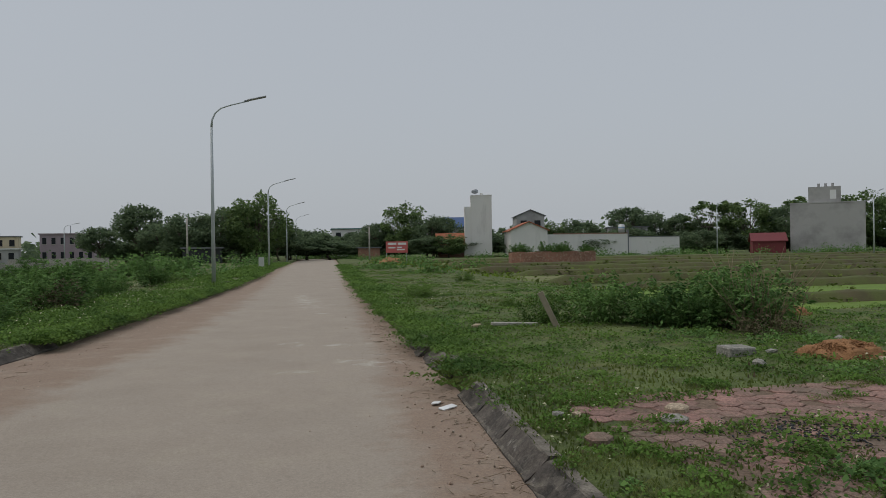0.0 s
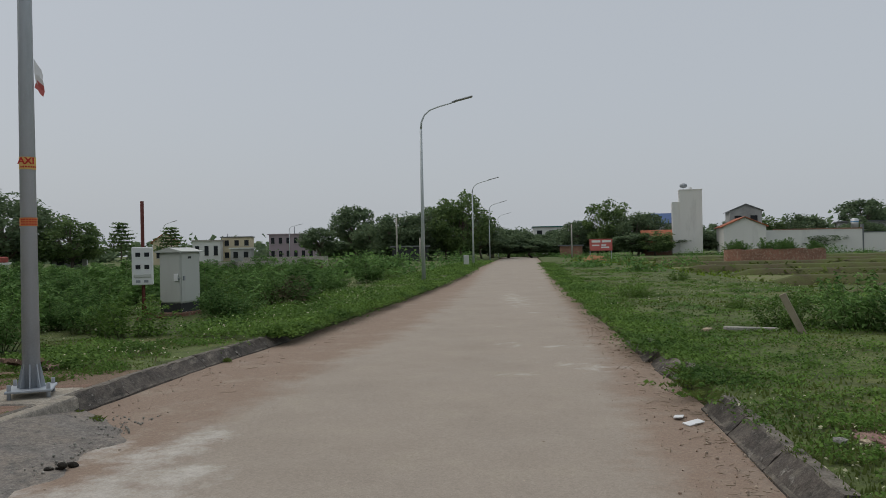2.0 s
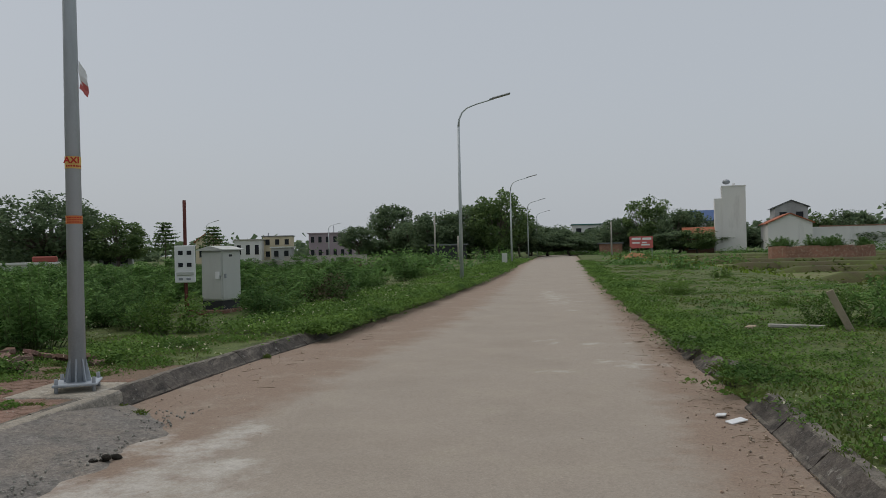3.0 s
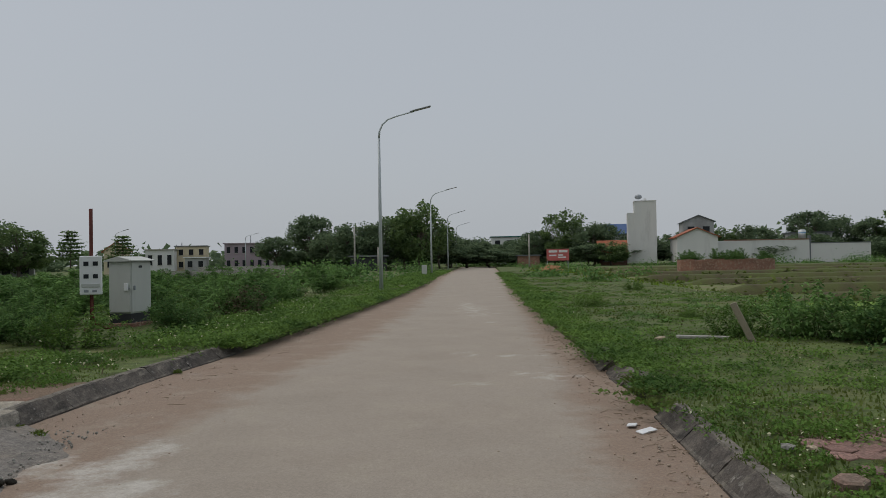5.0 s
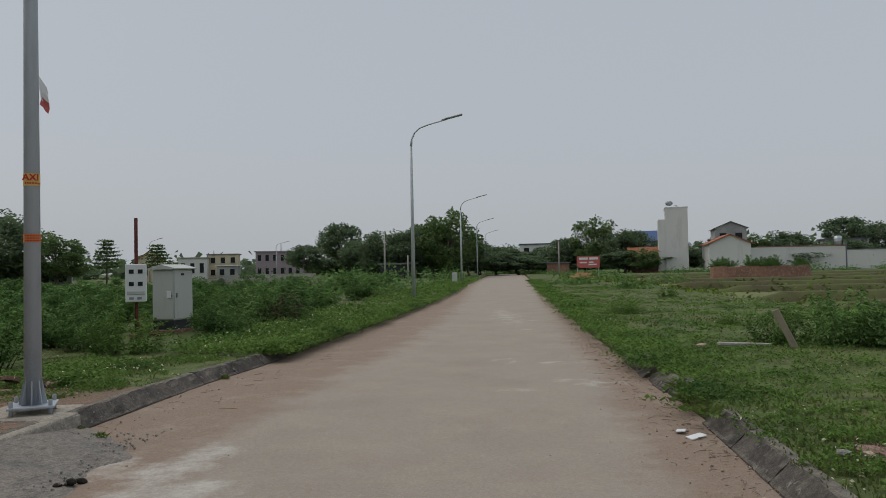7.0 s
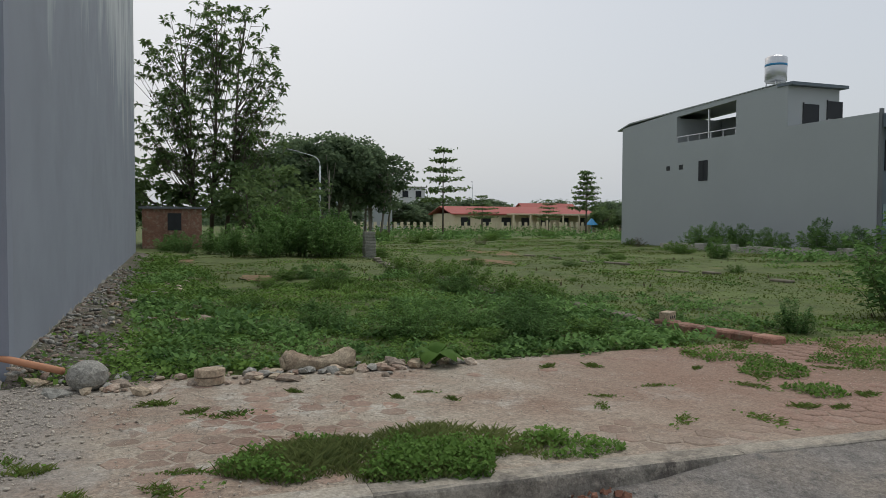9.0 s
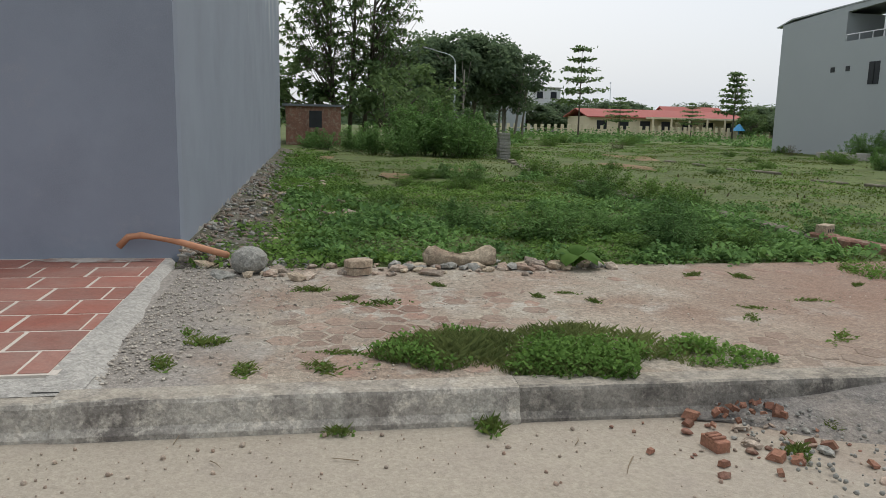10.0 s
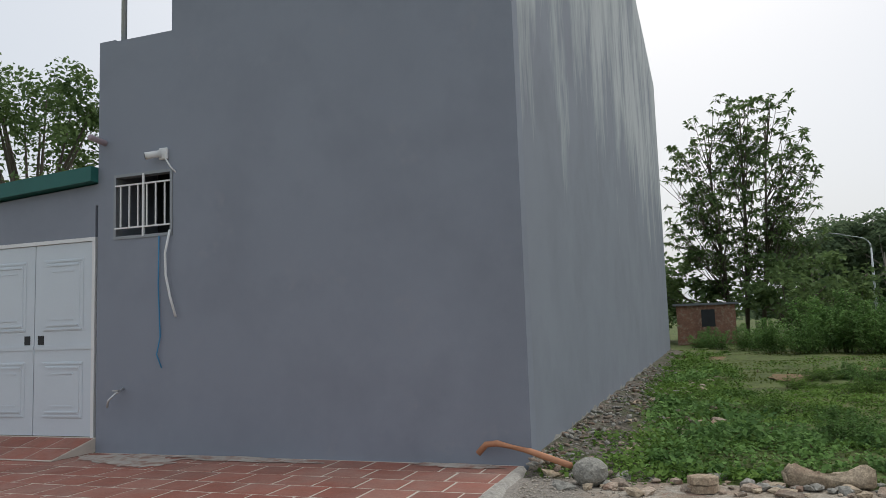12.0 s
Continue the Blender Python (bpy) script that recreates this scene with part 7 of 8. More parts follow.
# gravel between forecourt and pavers, and rubble skirting the side wall
sk = B()
rows = []
for k in range(60):
    xx = -7.75 - k * 0.4
    wd = 0.55 + 0.25 * float(ripple(xx * 1.7, xx)) + max(0.0, 0.75 - 0.2 * (-xx - 7.75))
    hh = (0.12 + 0.05 * float(ripple(xx * 2.9, 1.0))) * (0.0 if k == 0 else 1.0)
    rows.append([sk.verts.new((xx, -0.5, 0.14 + hh)), sk.verts.new((xx, -0.5 + wd * 0.5, 0.15 + hh * 0.5)), sk.verts.new((xx, -0.5 + wd, 0.13))])
for a, b in zip(rows, rows[1:]):
    for k in range(2):
        sk.faces.new((a[k], a[k + 1], b[k + 1], b[k]))
bmesh.ops.recalc_face_normals(sk, faces=sk.faces)
tagged(link("gravel_skirt", sk, M_SKIRT, smooth=True), "rough grey rubble skirt along the house wall", "gravel", kind="structure")


def rock_mesh(name, seed, material, sub=1, sharp=0.28):
    bm = B()
    bmesh.ops.create_icosphere(bm, subdivisions=sub, radius=0.5)
    lr = np.random.default_rng(seed)
    for v in bm.verts:
        v.co *= 1 + lr.uniform(-sharp, sharp)
    me = bpy.data.meshes.new(name)
    bm.to_mesh(me)
    bm.free()
    me.materials.append(material)
    return me


def rock(name, me, x, y, z, sx, sy, sz, rz, label, category, group=""):
    ob = new(name, me)
    ob.matrix_basis = pose(x, y, z, rng.normal() * 8, rng.normal() * 8, rz) @ Matrix.Diagonal((sx, sy, sz, 1))
    return tagged(ob, label, category, group)


rocks = [rock_mesh("rubble_stone", s, m, 1) for s, m in ((1, M_RUBBLE), (2, M_RUBBLE), (3, M_STONE), (4, M_BLOCK))]
rubble_red = rock_mesh("rubble_stone", 6, M_BRICK, 1)
big_rock = rock_mesh("stone", 9, M_STONE, 3, 0.05)
rock("stone", big_rock, -7.52, 0.13, 0.26, 0.31, 0.30, 0.24, 20, "rounded grey stone beside the pipe", "stone")
tagged(tube("drain_pipe", [(-8.02, -1.0, 0.30), (-8.02, -0.92, 0.385), (-7.98, -0.8, 0.405), (-7.85, -0.45, 0.36), (-7.62, -0.05, 0.29)], [0.03, 0.03, 0.03, 0.028, 0.028], M_ORANGE_PIPE, n=10), "orange plastic drain pipe leaning out of the ground", "pipe")
for k in range(110):
    y = -0.1 + 3.5 * rng.uniform() ** 0.85
    x = -7.55 + rng.normal() * 0.13 - 0.05 * (y - 1.5)
    s = 0.04 + 0.12 * rng.uniform() ** 1.8
    rock("rubble_stone", rocks[k % 4], x, y, 0.16 + s * 0.15, s * rng.uniform(0.8, 1.7), s, s * rng.uniform(0.4, 0.7), rng.uniform(0, 360), "broken stone and brick rubble along the plot edge", "rubble", "rubble along the plot edge")
for k in range(150):
    x = -7.8 - 12 * rng.uniform() ** 1.6
    s = rng.uniform(0.05, 0.15)
    rock("rubble_stone", rocks[k % 4], x, -0.35 + 1.5 * rng.uniform() ** 1.3, 0.15 + s * 0.15, s * 1.5, s, s * 0.5, rng.uniform(0, 360), "loose rubble lying along the house wall", "rubble", "rubble by the wall")
P = []
for k in range(1500):
    x = -7.75 - 14 * rng.uniform() ** 1.5
    y = -0.45 + 1.25 * rng.uniform() ** 1.7
    sz = 0.02 + 0.07 * rng.uniform() ** 3
    P.append(pose(x, y, 0.15 + 0.14 * max(0.0, 0.35 - y) + sz * 0.1, rng.normal() * 20, rng.normal() * 20, rng.uniform(0, 360)) @ Matrix.Diagonal((sz * 1.5, sz, sz * 0.6, 1)))
for j, (m_, lab) in enumerate(((M_STONE, "loose grey rubble heaped along the house wall"), (M_RUBBLE, "loose tan rubble heaped along the house wall"))):
    V, F = join_copies(rocks[1 + j], P[j::2])
    tagged(mesh_np("wall_rubble", V, F, m_), lab, "rubble", kind="stuff")
mo = B()
lo, hi = [], []
for k in range(150):
    xx = HX - 0.02 - k * 0.1
    lo.append(mo.verts.new((xx, HY + 0.012, 0.12)))
    hi.append(mo.verts.new((xx, HY + 0.004, 0.27 + 0.07 * float(ripple(xx * 3.1, 2.0)) + rng.normal() * 0.02)))
for k in range(149):
    mo.faces.new((lo[k], lo[k + 1], hi[k + 1], hi[k]))
tagged(link("mortar_smear", mo, M_CEMENT), "ragged pale mortar smeared along the foot of the wall", "mortar", kind="structure")
for k, (dx, z, rr) in enumerate(((0, 0.20, 12), (0.01, 0.265, -8))):
    ob = new("paver", hex_mesh("paver", 0.12, 0.06, M_BLOCK))
    ob.matrix_basis = pose(-7.42 + dx, 1.02, z + 0.02, 2, -3, rr)
    tagged(ob, "loose hexagonal paver stacked on the rubble", "paver", "stacked pavers")
# scooped broken concrete piece
cb = B()
pr = [(-0.42, 0), (0.42, 0), (0.43, 0.17), (0.34, 0.23), (0.2, 0.17), (0.05, 0.14), (-0.12, 0.145), (-0.24, 0.2), (-0.36, 0.24), (-0.45, 0.16)]
poly_prism(cb, pr, "x", -0.09, 0.09)
bmesh.ops.bevel(cb, geom=cb.edges[:], offset=0.02, segments=2, affect="EDGES")
for v in cb.verts:
    v.co += Vector((rng.normal(), rng.normal(), rng.normal())) * 0.008
ob = tagged(link("concrete_piece", cb, M_BLOCK, smooth=True), "scooped piece of broken tan concrete", "concrete")
ob.matrix_basis = pose(-7.72, 1.95, 0.16, 0, -8, 4) @ Matrix.Diagonal((0.9, 0.74, 0.78, 1))
# big-leaved plant
bl_ = thing("leafy_plant", -7.55, 2.95, 0.15, label="low plant with one broad bright green leaf", category="plant")
for k, (a, L, z) in enumerate(((40, 0.24, 0.07), (250, 0.2, 0.09), (140, 0.18, 0.11), (320, 0.2, 0.06), (75, 0.27, 0.05))):
    bm = B()
    pts = []
    for u, wv in ((0, 0.02), (0.25, 0.38), (0.55, 0.48), (0.85, 0.28), (1, 0.0)):
        pts.append([bm.verts.new((u * L, sgn * wv * L, z + 0.1 * math.sin(u * 3) - 0.02 * abs(sgn))) for sgn in (-1, 0, 1)])
    for p, q in zip(pts, pts[1:]):
        for j in range(2):
            bm.faces.new((p[j], q[j], q[j + 1], p[j + 1]))
    bmesh.ops.rotate(bm, verts=bm.verts, cent=(0, 0, 0), matrix=Matrix.Rotation(radians(a), 3, "Z"))
    part("leaf", bm, L_MOUND, bl_, smooth=True)
    tube("stalk", [(0, 0, -0.02), (0.02 * math.cos(radians(a)), 0.02 * math.sin(radians(a)), z)], 0.008, L_WEED, bl_, n=5)

# tufts of grass in the pavement


def tuft(label, R, n_blade, n_leaf, h, ry=1.0):
    t = thing("grass_tuft", label=label, category="grass")
    a = rng.uniform(0, 2 * math.pi, n_blade)
    rr = R * np.sqrt(rng.uniform(0, 1, n_blade)) * (0.78 + 0.22 * np.sin(3 * a + R * 9) + 0.12 * np.sin(7 * a))
    P = np.stack([rr * np.cos(a) * 0.62, rr * np.sin(a) * ry, np.zeros(n_blade)], 1)
    V, F = blade_np(P, h * (1.2 - 0.6 * rr / R), 0.0024, 1.3)
    tagged(mesh_np("turf", V, F, L_GRASS, t), kind="stuff")
    a = rng.uniform(0, 2 * math.pi, n_leaf)
    rr = R * np.sqrt(rng.uniform(0, 1, n_leaf)) * (0.82 + 0.2 * np.sin(3 * a + R * 9) + 0.14 * np.sin(7 * a))
    P = np.stack([rr * np.cos(a) * 0.62, rr * np.sin(a) * ry, h * (1 - 0.75 * (rr / R) ** 2) * rng.uniform(0.1, 1, n_leaf)], 1)
    P[:, 2] *= 0.55 + 0.75 * patchy(P[:, 0] * 6, P[:, 1] * 6)
    V, F = leaf_np(P, 0.034, up=0.35, aspect=0.7)
    tagged(mesh_np("clover", V, F, L_MOUND, t), kind="stuff")
    return t


def mound(x0, y0, hx, hy, n_blade, n_leaf, h, leaf, label, bare=()):
    """A ragged low growth: fine turf inside, leafy clumps where it is rank."""
    t = thing("grass_patch", x0, y0, 0.155, label=label, category="grass")

    def spots(n, rag):
        x, y = rng.uniform(-1.35, 1.35, n) * hx, rng.uniform(-1.35, 1.35, n) * hy
        f = 1 - (x / hx) ** 2 - (y / hy) ** 2 + rag * ripple((x + x0) * 6, (y + y0) * 5) + 0.35 * rag * ripple((x - y0) * 17, (y + x0) * 19)
        for bx_, by_, br in bare:
            f -= 1.4 * np.exp(-((x - bx_) ** 2 + (y - by_) ** 2) / br ** 2)
        k = f > rng.uniform(0, 0.25, n)
        return x[k], y[k], np.clip(f[k], 0, 1)
    x, y, f = spots(n_blade, 0.55)
    V, F = blade_np(np.stack([x, y, -0.01 + 0 * x], 1), h * (0.3 + 0.4 * np.sqrt(f)) * (0.6 + 0.6 * patchy(x * 5, y * 5)), 0.0018, 0.8)
    tagged(mesh_np("turf", V, F, L_TURF, t), kind="stuff")
    x, y, f = spots(n_leaf, 0.75)
    rank = patchy(x + x0, y + y0, 4.5, 2) + 0.5 * (x / hx) * 0.6 - 0.25 * rng.uniform(0, 1, len(x))
    k = rank > 0.3
    x, y, f = x[k], y[k], f[k]
    P = np.stack([x, y, h * (0.25 + 0.75 * np.sqrt(f)) * rng.uniform(0.1, 1.05, len(x))], 1)
    V, F = level_leaf_np(P, leaf * 0.95, 0.55, 0.8)
    tagged(mesh_np("clover", V, F, L_MOUND, t), kind="stuff")
    return t


mound(-5.16, 1.86, 0.47, 0.92, 16000, 34000, 0.115, 0.024, "thick ragged mound of clover and grass on the pavers", ((0.42, 0.62, 0.16), (0.42, -0.42, 0.12)))
mound(-4.92, 2.88, 0.2, 0.3, 2600, 2200, 0.06, 0.024, "thin ragged patch of grass at the kerb")
tf = place(tuft("small tuft of grass between pavers", 0.13, 120, 44, 0.046), -5.5, 0.05, 0.155)
tf2 = place(tuft("sprawling weed between pavers", 0.15, 90, 34, 0.036, 1.7), -6.35, 1.1, 0.155)
for x, y, k in ((-5.05, 0.02, 1.5), (-4.95, 0.45, 1.3), (-5.05, 0.62, 1.4), (-5.35, 0.82, 1.2), (-5.8, 0.1, 1.2), (-6.7, 0.7, 1.5), (-6.45, 0.72, 1.1), (-6.9, 1.6, 0.9), (-6.5, 2.3, 0.8), (-6.3, 2.6, 0.8), (-6.6, 2.5, 0.7), (-5.7, 3.6, 1.0), (-5.3, 3.9, 1.3), (-6.0, 3.8, 0.8), (-6.2, 4.2, 1.0),
                (-5.1, 4.4, 1.5), (-5.2, 4.9, 1.3), (-5.9, 4.9, 1.4), (-6.1, 5.3, 1.2), (-7.1, 3.9, 1.2), (-7.0, 4.3, 1.3), (-6.6, 5.0, 1.0), (-5.6, 5.6, 1.3), (-5.3, 5.2, 1.0), (-7.2, 5.4, 1.5), (-6.5, 6.0, 1.6), (-6.2, 6.3, 1.2), (-5.1, 6.7, 1.5), (-5.4, 7.0, 1.4), (-5.8, 7.3, 1.6), (-6.2, 7.0, 1.2), (-5.0, 7.3, 1.4),
                (-6.6, 7.6, 1.8), (-7.0, 7.0, 1.8), (-6.0, 8.3, 2.0), (-5.2, 8.9, 2.0), (-5.6, 9.2, 2.2), (-6.4, 9.0, 2.4), (-7.2, 8.2, 2.2), (-7.5, 6.2, 2.0), (-5.5, 9.9, 2.2), (-5.0, 9.6, 1.8), (-6.9, 9.6, 2.4)):
    put(tf if rng.uniform() < 0.5 else tf2, x + rng.normal() * 0.1, y + rng.normal() * 0.12, rng.uniform(0, 360), (k * 0.75 * rng.uniform(0.6, 1.1), k * 0.75, 0.45 + 0.2 * k), 0.155)
for x, y, k in ((-4.52, 0.75, 1.0), (-4.5, 1.45, 1.6), (-4.05, 2.75, 1.3), (-4.3, 3.1, 1.0), (-4.0, 3.9, 0.9), (-3.95, 7.6, 1.3), (-3.9, 11.2, 1.4), (-4.3, 7.9, 1.0)):
    put(tf, x, y, rng.uniform(0, 360), (k * 0.6, k * 0.6, 0.75 * k), 0.01)
for x, y, k in ((1.75, 4.7, 1.2), (1.85, 4.1, 1.2), (3.0, 3.6, 1.3), (4.1, 4.7, 1.2), (2.4, 5.5, 0.8), (4.4, 5.9, 0.8), (1.7, 5.7, 1.0), (2.3, 6.5, 1.2), (2.9, 4.5, 0.7), (5.0, 6.4, 1.0), (3.7, 6.7, 0.9)):
    mound(x, y, 0.3 * k, 0.22 * k, int(1500 * k), int(1800 * k), 0.07, 0.026, "low ragged weeds between damp red pavers")
for x, y, k in ((-6.4, 6.9, 1.3), (-5.9, 7.7, 1.1), (-5.3, 6.6, 0.8), (-7.0, 7.6, 1.6), (-6.3, 8.7, 1.3), (-5.4, 9.0, 1.2), (-5.0, 9.7, 1.2), (-5.9, 10.1, 1.4), (-5.2, 10.9, 1.3), (-6.7, 10.8, 1.5), (-5.8, 11.8, 1.4), (-4.9, 12.2, 1.2), (-6.8, 12.4, 1.4), (-7.2, 5.9, 1.2), (-6.4, 5.7, 0.8), (-5.7, 5.4, 0.6), (-5.1, 7.2, 0.5)):
    mound(x, y, 0.46 * k, 0.4 * k, int(2400 * k), int(2600 * k), 0.055, 0.028, "ragged green weeds spreading over the footpath")
for x, y, k in ((1.45, 7.6, 1.6), (1.5, 8.2, 1.8), (1.65, 8.8, 1.6)):
    put(tf2, x, y, rng.uniform(0, 360), (1.2 * k, 1.0 * k, 1.5), 0.145)

# ---- brick pile on the road's edge, other litter ----
def shard_mesh(seed):
    """A split piece of hollow brick: a wedge with two ribs on one face."""
    lr = np.random.default_rng(seed)
    bm = B()
    L, W_, H_ = 0.5, lr.uniform(0.22, 0.4), lr.uniform(0.16, 0.3)
    poly_prism(bm, [(-L, -H_), (L * lr.uniform(0.7, 1.1), -H_), (L * lr.uniform(0.3, 0.8), H_), (-L * lr.uniform(0.6, 1.0), H_ * lr.uniform(0.6, 1.0))], "y", -W_, W_)
    for v in bm.verts:
        v.co += Vector(lr.normal(size=3) * 0.04)
    me = bpy.data.meshes.new("brick")
    bm.to_mesh(me)
    bm.free()
    me.materials.append(M_SHARD)
    return me


shards = [shard_mesh(40 + k) for k in range(6)]
hb = thing("hollow_brick", -4.17, 2.42, 0.036, 100, label="broken red hollow brick with ribbed top", category="brick")
hb.scale = (0.8, 0.8, 0.8)
part("body", bx(-0.045, 0.045, -0.075, 0.075, -0.045, 0.025, bevel=0.005), M_SHARD, hb)
for yy in (-0.026, 0.008, 0.036):
    part("rib", bx(-0.043 + yy * 0.1, 0.045, yy - 0.012, yy + 0.012, 0.022, 0.038, bevel=0.004), M_SHARD, hb)
for k, (x, y, sz) in enumerate(((-4.02, 2.62, 0.075), (-3.98, 2.7, 0.06), (-4.08, 2.92, 0.08), (-3.9, 3.0, 0.055), (-3.88, 2.55, 0.045), (-3.99, 2.36, 0.05), (-4.15, 2.1, 0.035), (-4.5, 2.48, 0.08), (-4.42, 2.42, 0.05))):
    ob = new("brick", shards[k % 6])
    ob.matrix_basis = pose(x, y, 0.012 + sz * 0.2, rng.normal() * 12, rng.normal() * 12, rng.uniform(0, 360)) @ Matrix.Scale(sz, 4)
    tagged(ob, "broken red brick on the road's edge", "brick", "brick rubble on the road")
for k in range(34):
    sz = rng.uniform(0.025, 0.07)
    x, y = -4.44 + rng.normal() * 0.12, 2.78 + rng.normal() * 0.17
    ob = new("brick", shards[k % 6])
    ob.matrix_basis = pose(x, y, 0.014 + 0.07 * max(0.0, 1 - math.hypot((x + 4.48) / 0.28, (y - 2.78) / 0.35)), rng.normal() * 35, rng.normal() * 35, rng.uniform(0, 360)) @ Matrix.Scale(sz, 4)
    tagged(ob, "broken red brick on the road's edge", "brick", "brick rubble on the road")
for k in range(70):
    sz = 0.015 + 0.06 * rng.uniform() ** 2
    rock("rubble_stone", (rubble_red, rocks[0], rocks[2], rubble_red)[k % 4], -4.3 + rng.normal() * 0.2, 2.82 + rng.normal() * 0.3, 0.006 + sz * 0.2, sz * 1.4, sz, sz * 0.6, rng.uniform(0, 360), "broken rubble on the road's edge", "rubble", "rubble on the road")
ob = thing("hollow_block", -9.12, 6.62, 0.2, 30, label="hollow concrete block on the low wall", category="block")
ob.scale = (0.55, 0.55, 0.65)
hb = part("body", bx(-0.12, 0.12, -0.2, 0.2, 0, 0.2, bevel=0.012), M_BLOCK, ob)
# Black discs on the solid face paint the dark inside the block's holes.
for yy in (-0.11, 0.0, 0.11):
    tube("hole", [(0.121, yy, 0.1), (0.1225, yy, 0.1)], 0.032, M_BLACK, hb, n=10)
for k, (x, y, z) in enumerate(((-3.46, 6.07, 0.02), (-3.4, 6.13, 0.025), (-3.52, 6.03, 0.02), (-3.43, 6.05, 0.045))):
    rock("dung", rock_mesh("dung", 30 + k, M_DUNG, 2, 0.1), x, y, z, 0.085, 0.065, 0.045, k * 50, "dark dried dung on the road", "dung", "dung on the road")
pp = bx(-0.09, 0.09, -0.04, 0.04, 0.0, 0.012, bevel=0.003)
ob = tagged(link("paper_scrap", pp, M_WHITE), "crumpled white paper scrap at the kerb", "litter")
ob.matrix_basis = pose(1.28, 7.2, 0.01, 6, -4, 30)
ob = copy_thing(ob, pose(1.22, 7.42, 0.012, -5, 6, 70))
# stones and pavers on the right plot
for x, y, z, r, m in ((2.85, 5.85, 0.17, 0.1, M_BLOCK), (2.62, 5.5, 0.17, 0.11, M_STONE), (1.82, 5.12, 0.18, 0.1, M_PAVER_DARK)):
    ob = new("paver", hex_mesh("paver", r, 0.07, m, 0.02))
    ob.matrix_basis = pose(x, y, z + 0.03, 3, -4, 10)
    tagged(ob, "loose paver lying on the weedy footpath", "paver", "loose pavers")
for k, (x, y, s) in enumerate(((1.85, 5.9, 0.08), (1.98, 5.85, 0.07), (4.9, 7.6, 0.16), (6.3, 7.2, 0.2), (5.6, 8.3, 0.12), (3.1, 12.5, 0.14), (7.2, 9.0, 0.2))):
    rock("stone", rocks[2 + k % 2], x, y, 0.19, s * 1.4, s, s * 0.6, k * 40, "pale stone in the weeds", "stone", "stones in the weeds")
sl = tagged(link("concrete_slab", bx(-0.3, 0.3, -0.18, 0.18, 0, 0.16, bevel=0.02), M_STONE), "grey concrete slab half buried in weeds", "slab")
sl.matrix_basis = pose(5.25, 8.5, 0.1, 4, 3, 10) @ Matrix.Diagonal((0.7, 0.7, 0.9, 1))
sl2 = tagged(link("concrete_slab", bx(-0.3, 0.3, -0.15, 0.15, 0, 0.3, bevel=0.02), M_STONE), "grey concrete block among roadside weeds", "slab")
sl2.matrix_basis = pose(-6.2, 24.6, 0.2, 0, 3, 8)
bd = thing("board", 4.3, 12.2, 0.1, label="leaning weathered wooden board stuck in the ground", category="board")
pb = bx(-0.05, 0.05, -0.012, 0.012, -0.05, 0.72, bevel=0.006)
o = part("plank", pb, M_WOOD, bd)
o.matrix_basis = pose(0.15, 0, 0, 12, -24, -25)
ob = tagged(link("plank", bx(-0.55, 0.3, -0.05, 0.05, 0, 0.05, bevel=0.01), M_CEMENT), "pale plank lying in the grass", "plank")
ob.matrix_basis = pose(3.9, 12.5, 0.17, 2, 3, 6)


def heap(x, y, rx_, ry_, h, label):
    bm = B()
    bmesh.ops.create_icosphere(bm, subdivisions=4, radius=1)
    for v in bm.verts:
        v.co = Vector((v.co.x * rx_, v.co.y * ry_, max(v.co.z, -0.1) * h)) * (1 + 0.3 * noise.noise(v.co * 2.3)) + Vector((0.04 * noise.noise(v.co * 9), 0.04 * noise.noise(v.co * 8 + Vector((3, 1, 2))), 0.05 * noise.noise(v.co * 7)))
    o = tagged(link("mound", bm, M_HEAP, smooth=True), label, "heap")
    o.matrix_basis = pose(x, y, 0.12, 0, 0, -20)


heap(6.3, 7.9, 0.5, 0.36, 0.2, "heap of orange-brown wood chips in the grass")
heap(9.2, 12.4, 0.3, 0.25, 0.2, "small heap of orange soil in the grass")
heap(11.5, 70, 1.2, 0.8, 0.6, "small mound of tan soil beside the road")
# pile of broken pavers by the near lamp
for k in range(24):
    ob = new("paver", hexd if k % 3 else hexm)
    ob.matrix_basis = pose(-6.6 + rng.normal() * 0.45, 9.75 + rng.normal() * 0.22, 0.2 + 0.07 * rng.uniform() * (k % 4), rng.normal() * 14, rng.normal() * 14, rng.uniform(0, 60))
    tagged(ob, "red paver in a tumbled pile beside the footpath", "paver", "pile of pavers")
ft = tagged(link("lamp_footing", bx(-0.42, 0.4, -0.42, 0.42, -0.1, 0.172, bevel=0.02), M_KERB), "square concrete footing of the street lamp", "footing")
ft.matrix_basis = pose(-4.87, 8.0, 0.0)

# grit and twigs on the road
P = []
for k in range(4200):
    y = -2 + 22 * rng.uniform() ** 1.5
    if k % 3 == 0:
        x = float(right_edge(y)) - abs(rng.normal()) * 0.4
    elif k % 3 == 1:
        x = float(left_edge(y)) + 0.1 + abs(rng.normal()) * 0.8
    elif k % 4:
        continue
    else:
        x = rng.uniform(float(left_edge(y)) + 0.1, float(right_edge(y)))
    P.append(pose(x, y, 0.009, rng.uniform(0, 360), rng.uniform(0, 360), 0) @ Matrix.Scale(float(0.007 + 0.022 * rng.uniform() ** 5), 4))
V, F = join_copies(rocks[0], P)
tagged(mesh_np("grit", V, F, M_RUBBLE), "scattered grit and small stones on the road", "grit", kind="stuff")
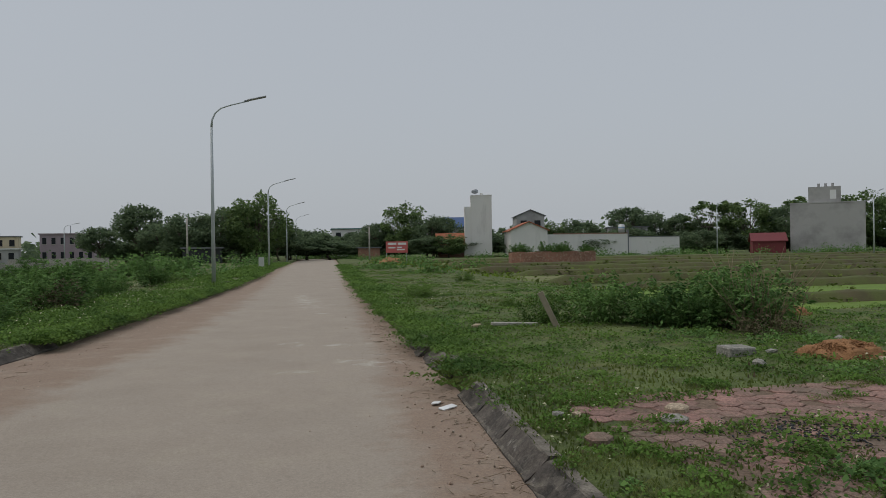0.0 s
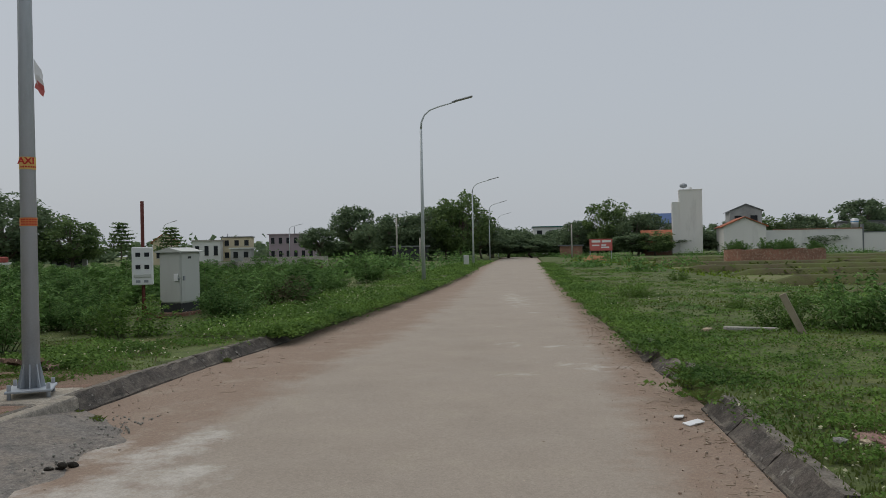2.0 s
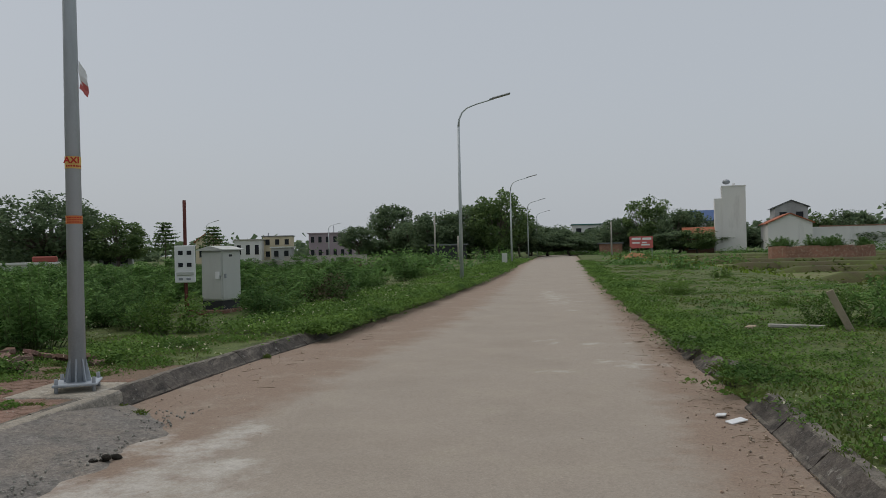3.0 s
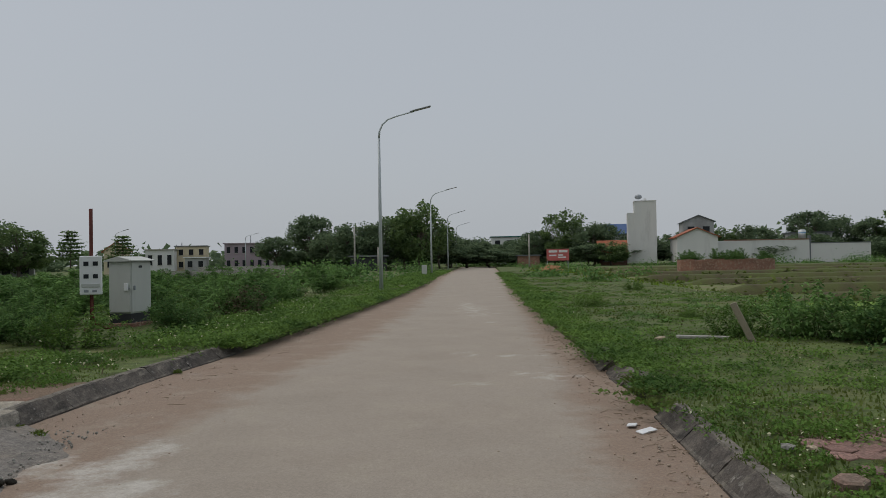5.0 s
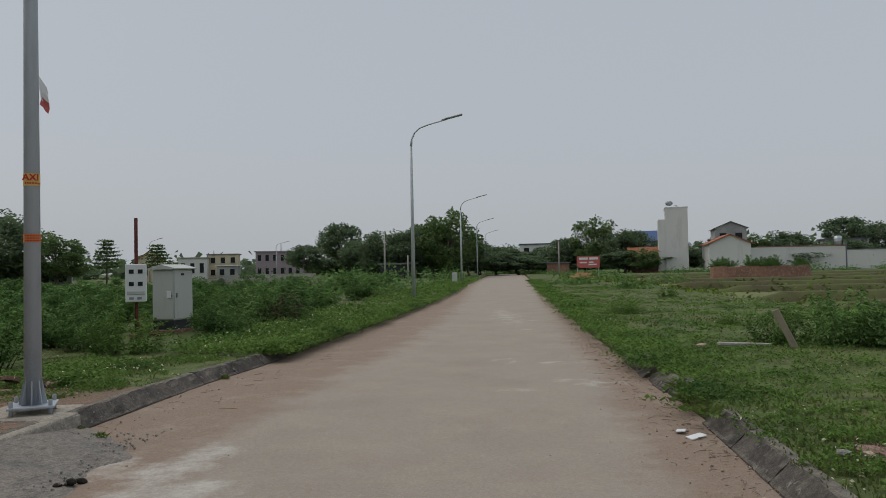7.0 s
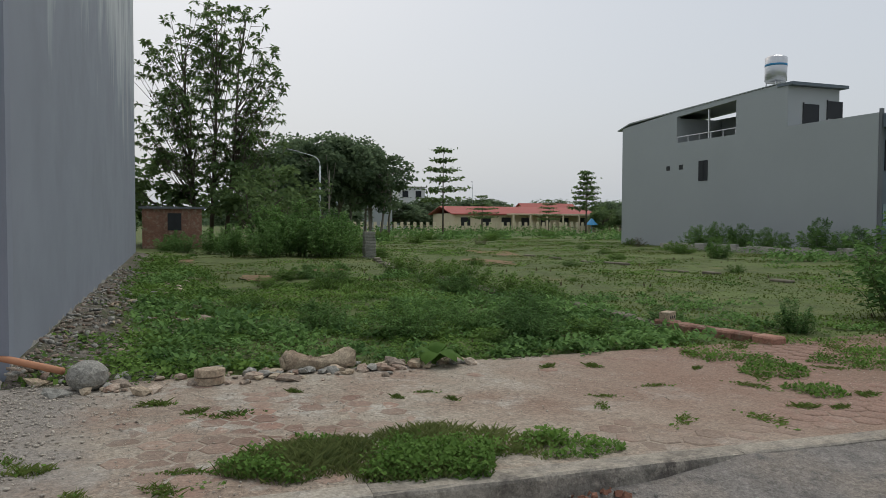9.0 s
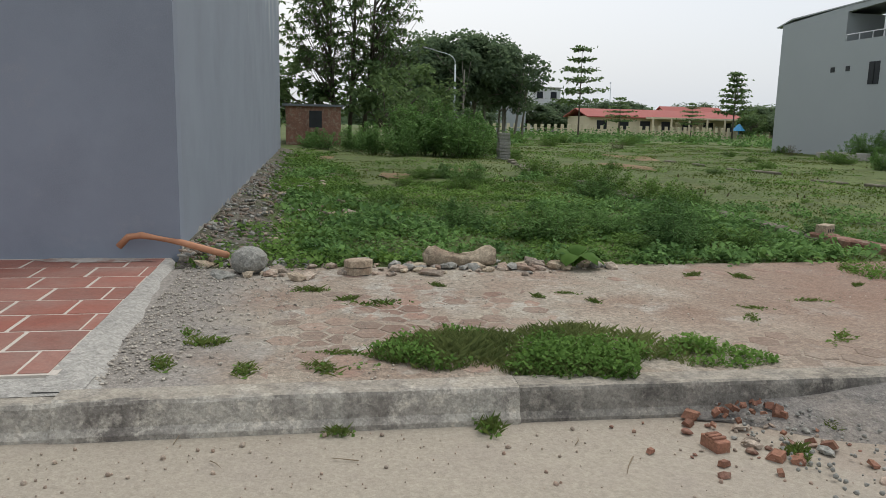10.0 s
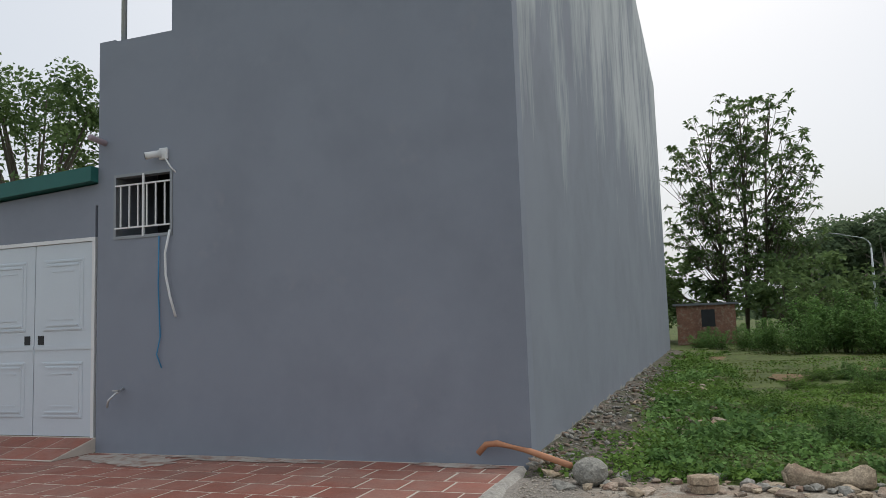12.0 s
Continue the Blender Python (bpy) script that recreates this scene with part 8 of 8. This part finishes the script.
P = [pose(float(left_edge(y)) + rng.uniform(0.02, 1.0), y, 0.02 + 0.13 * rng.uniform() * 0.3, rng.uniform(0, 360), rng.uniform(0, 360), 0) @ Matrix.Scale(float(rng.uniform(0.01, 0.028)), 4) for y in rng.uniform(2.6, 7.6, 900)]
V, F = join_copies(rocks[2], P)
tagged(mesh_np("gravel_stones", V, F, M_STONE), "loose grey gravel stones on the ramp", "gravel", kind="stuff")
P = []
for k in range(16000):
    if k % 2:
        x = -4.85 - 2.9 * rng.uniform() ** 0.8
        y = -0.42 + abs(rng.normal()) * (0.2 + 0.12 * (-x - 4.85))
        sz = 0.004 + 0.024 * rng.uniform() ** 12
    else:
        x, y = rng.uniform(-7.6, -4.75), rng.uniform(0.3, 8)
        if patchy(np.array(x), np.array(y), 1.4, 5) < rng.uniform(0.35, 0.8):
            continue
        sz = 0.004 + 0.012 * rng.uniform() ** 4
    P.append(pose(x, y, 0.1625 + sz * 0.1, rng.normal() * 10, rng.normal() * 10, rng.uniform(0, 360)) @ Matrix.Diagonal((sz * 1.4, sz, sz * 0.5, 1)))
V, F = join_copies(rocks[1], P)
tagged(mesh_np("gravel_stones", V, F, M_CHIPS), "loose stone chips over the pavers", "gravel", kind="stuff")
tw_ = []
for k in range(150):
    y = -1 + 16 * rng.uniform()
    x = float(right_edge(y)) - abs(rng.normal()) * 0.35 if k % 4 else float(left_edge(y)) + rng.uniform(0.1, 1.2)
    a, L = rng.uniform(0, 6.28), rng.uniform(0.04, 0.2)
    p = np.array((x, y, 0.012))
    q = p + np.array((math.cos(a) * L, math.sin(a) * L, 0.006))
    tw_.append(tube_np([p, (p + q) / 2 + rng.normal(size=3) * (0.01, 0.01, 0.002), q], [0.0028, 0.0022, 0.0014], 4))
V, F = join_np(tw_)
tagged(mesh_np("twigs", V, F, M_STRAW), "dry twigs and straw on the road", "twigs", kind="stuff")
# burnt scraps on the damp pavers, chips on the heap
P = [pose(3.35 + rng.normal() * 0.3, 4.95 + rng.normal() * 0.22, 0.166, rng.normal() * 15, rng.normal() * 15, rng.uniform(0, 360)) @ Matrix.Diagonal((*(rng.uniform(0.008, 0.035, 2)), 0.008, 1)) for k in range(420)]
V, F = join_copies(rocks[0], P)
tagged(mesh_np("charcoal", V, F, M_BLACK), "black burnt scraps strewn on the damp pavers", "charcoal", kind="stuff")
P = []
for k in range(1500):
    a, q = rng.uniform(0, 6.283), abs(rng.normal()) * 0.5
    P.append(pose(6.3 + 0.5 * q * math.cos(a), 7.9 + 0.36 * q * math.sin(a), 0.12 + 0.2 * max(0.1, 1 - q * q) ** 0.5 + rng.uniform(-0.02, 0.02), rng.normal() * 40, rng.normal() * 40, rng.uniform(0, 360)) @ Matrix.Diagonal((rng.uniform(0.02, 0.07), 0.02, 0.008, 1)))
V, F = join_copies(rocks[1], P)
tagged(mesh_np("wood_chips", V, F, M_HEAP), "orange wood chips strewn over the heap", "wood chips", kind="stuff")
# leaf litter and straw swept against the kerb
tw_ = []
for k in range(520):
    y = 2.0 + 13 * rng.uniform() ** 1.3
    x = float(right_edge(y)) - 0.03 - abs(rng.normal()) * 0.18
    a, L = rng.uniform(0, 6.28), rng.uniform(0.015, 0.08)
    p = np.array((x, y, 0.006 + rng.uniform(0, 0.015)))
    tw_.append(tube_np([p, p + np.array((math.cos(a) * L, math.sin(a) * L, rng.uniform(-0.004, 0.01)))], [0.0026, 0.0014], 3))
V, F = join_np(tw_)
tagged(mesh_np("twigs", V, F, M_STRAW), "leaf litter and straw swept against the kerb", "litter", kind="stuff")
# bare soil showing in the turf
for x, y, rx_, ry_ in ((-18.5, 2.6, 0.9, 0.4), (-27.0, 1.0, 1.2, 0.6), (-24.5, 10.5, 2.2, 0.6), (-30, 13.5, 2.6, 0.7), (-13.2, 4.9, 0.5, 0.4), (-21, 4.6, 0.8, 0.4)):
    ring = B()
    vs = []
    for k in range(40):
        a = k * 2 * math.pi / 40
        q = 1 + 0.35 * float(ripple(x + 2.2 * math.cos(a), y + 2.2 * math.sin(a))) + 0.1 * math.sin(7 * a + x)
        px_, py_ = x + rx_ * q * math.cos(a), y + ry_ * q * math.sin(a)
        vs.append(ring.verts.new((px_, py_, float(ground_z(np.array([px_]), np.array([py_]))[0]) + 0.006)))
    c = ring.verts.new((x, y, float(ground_z(np.array([x]), np.array([y]))[0]) + 0.05))
    for k in range(40):
        ring.faces.new((c, vs[k], vs[(k + 1) % 40]))
    tagged(link("bare_soil", ring, M_SOIL, smooth=True), "bare orange-brown soil showing through the turf", "soil", kind="structure")
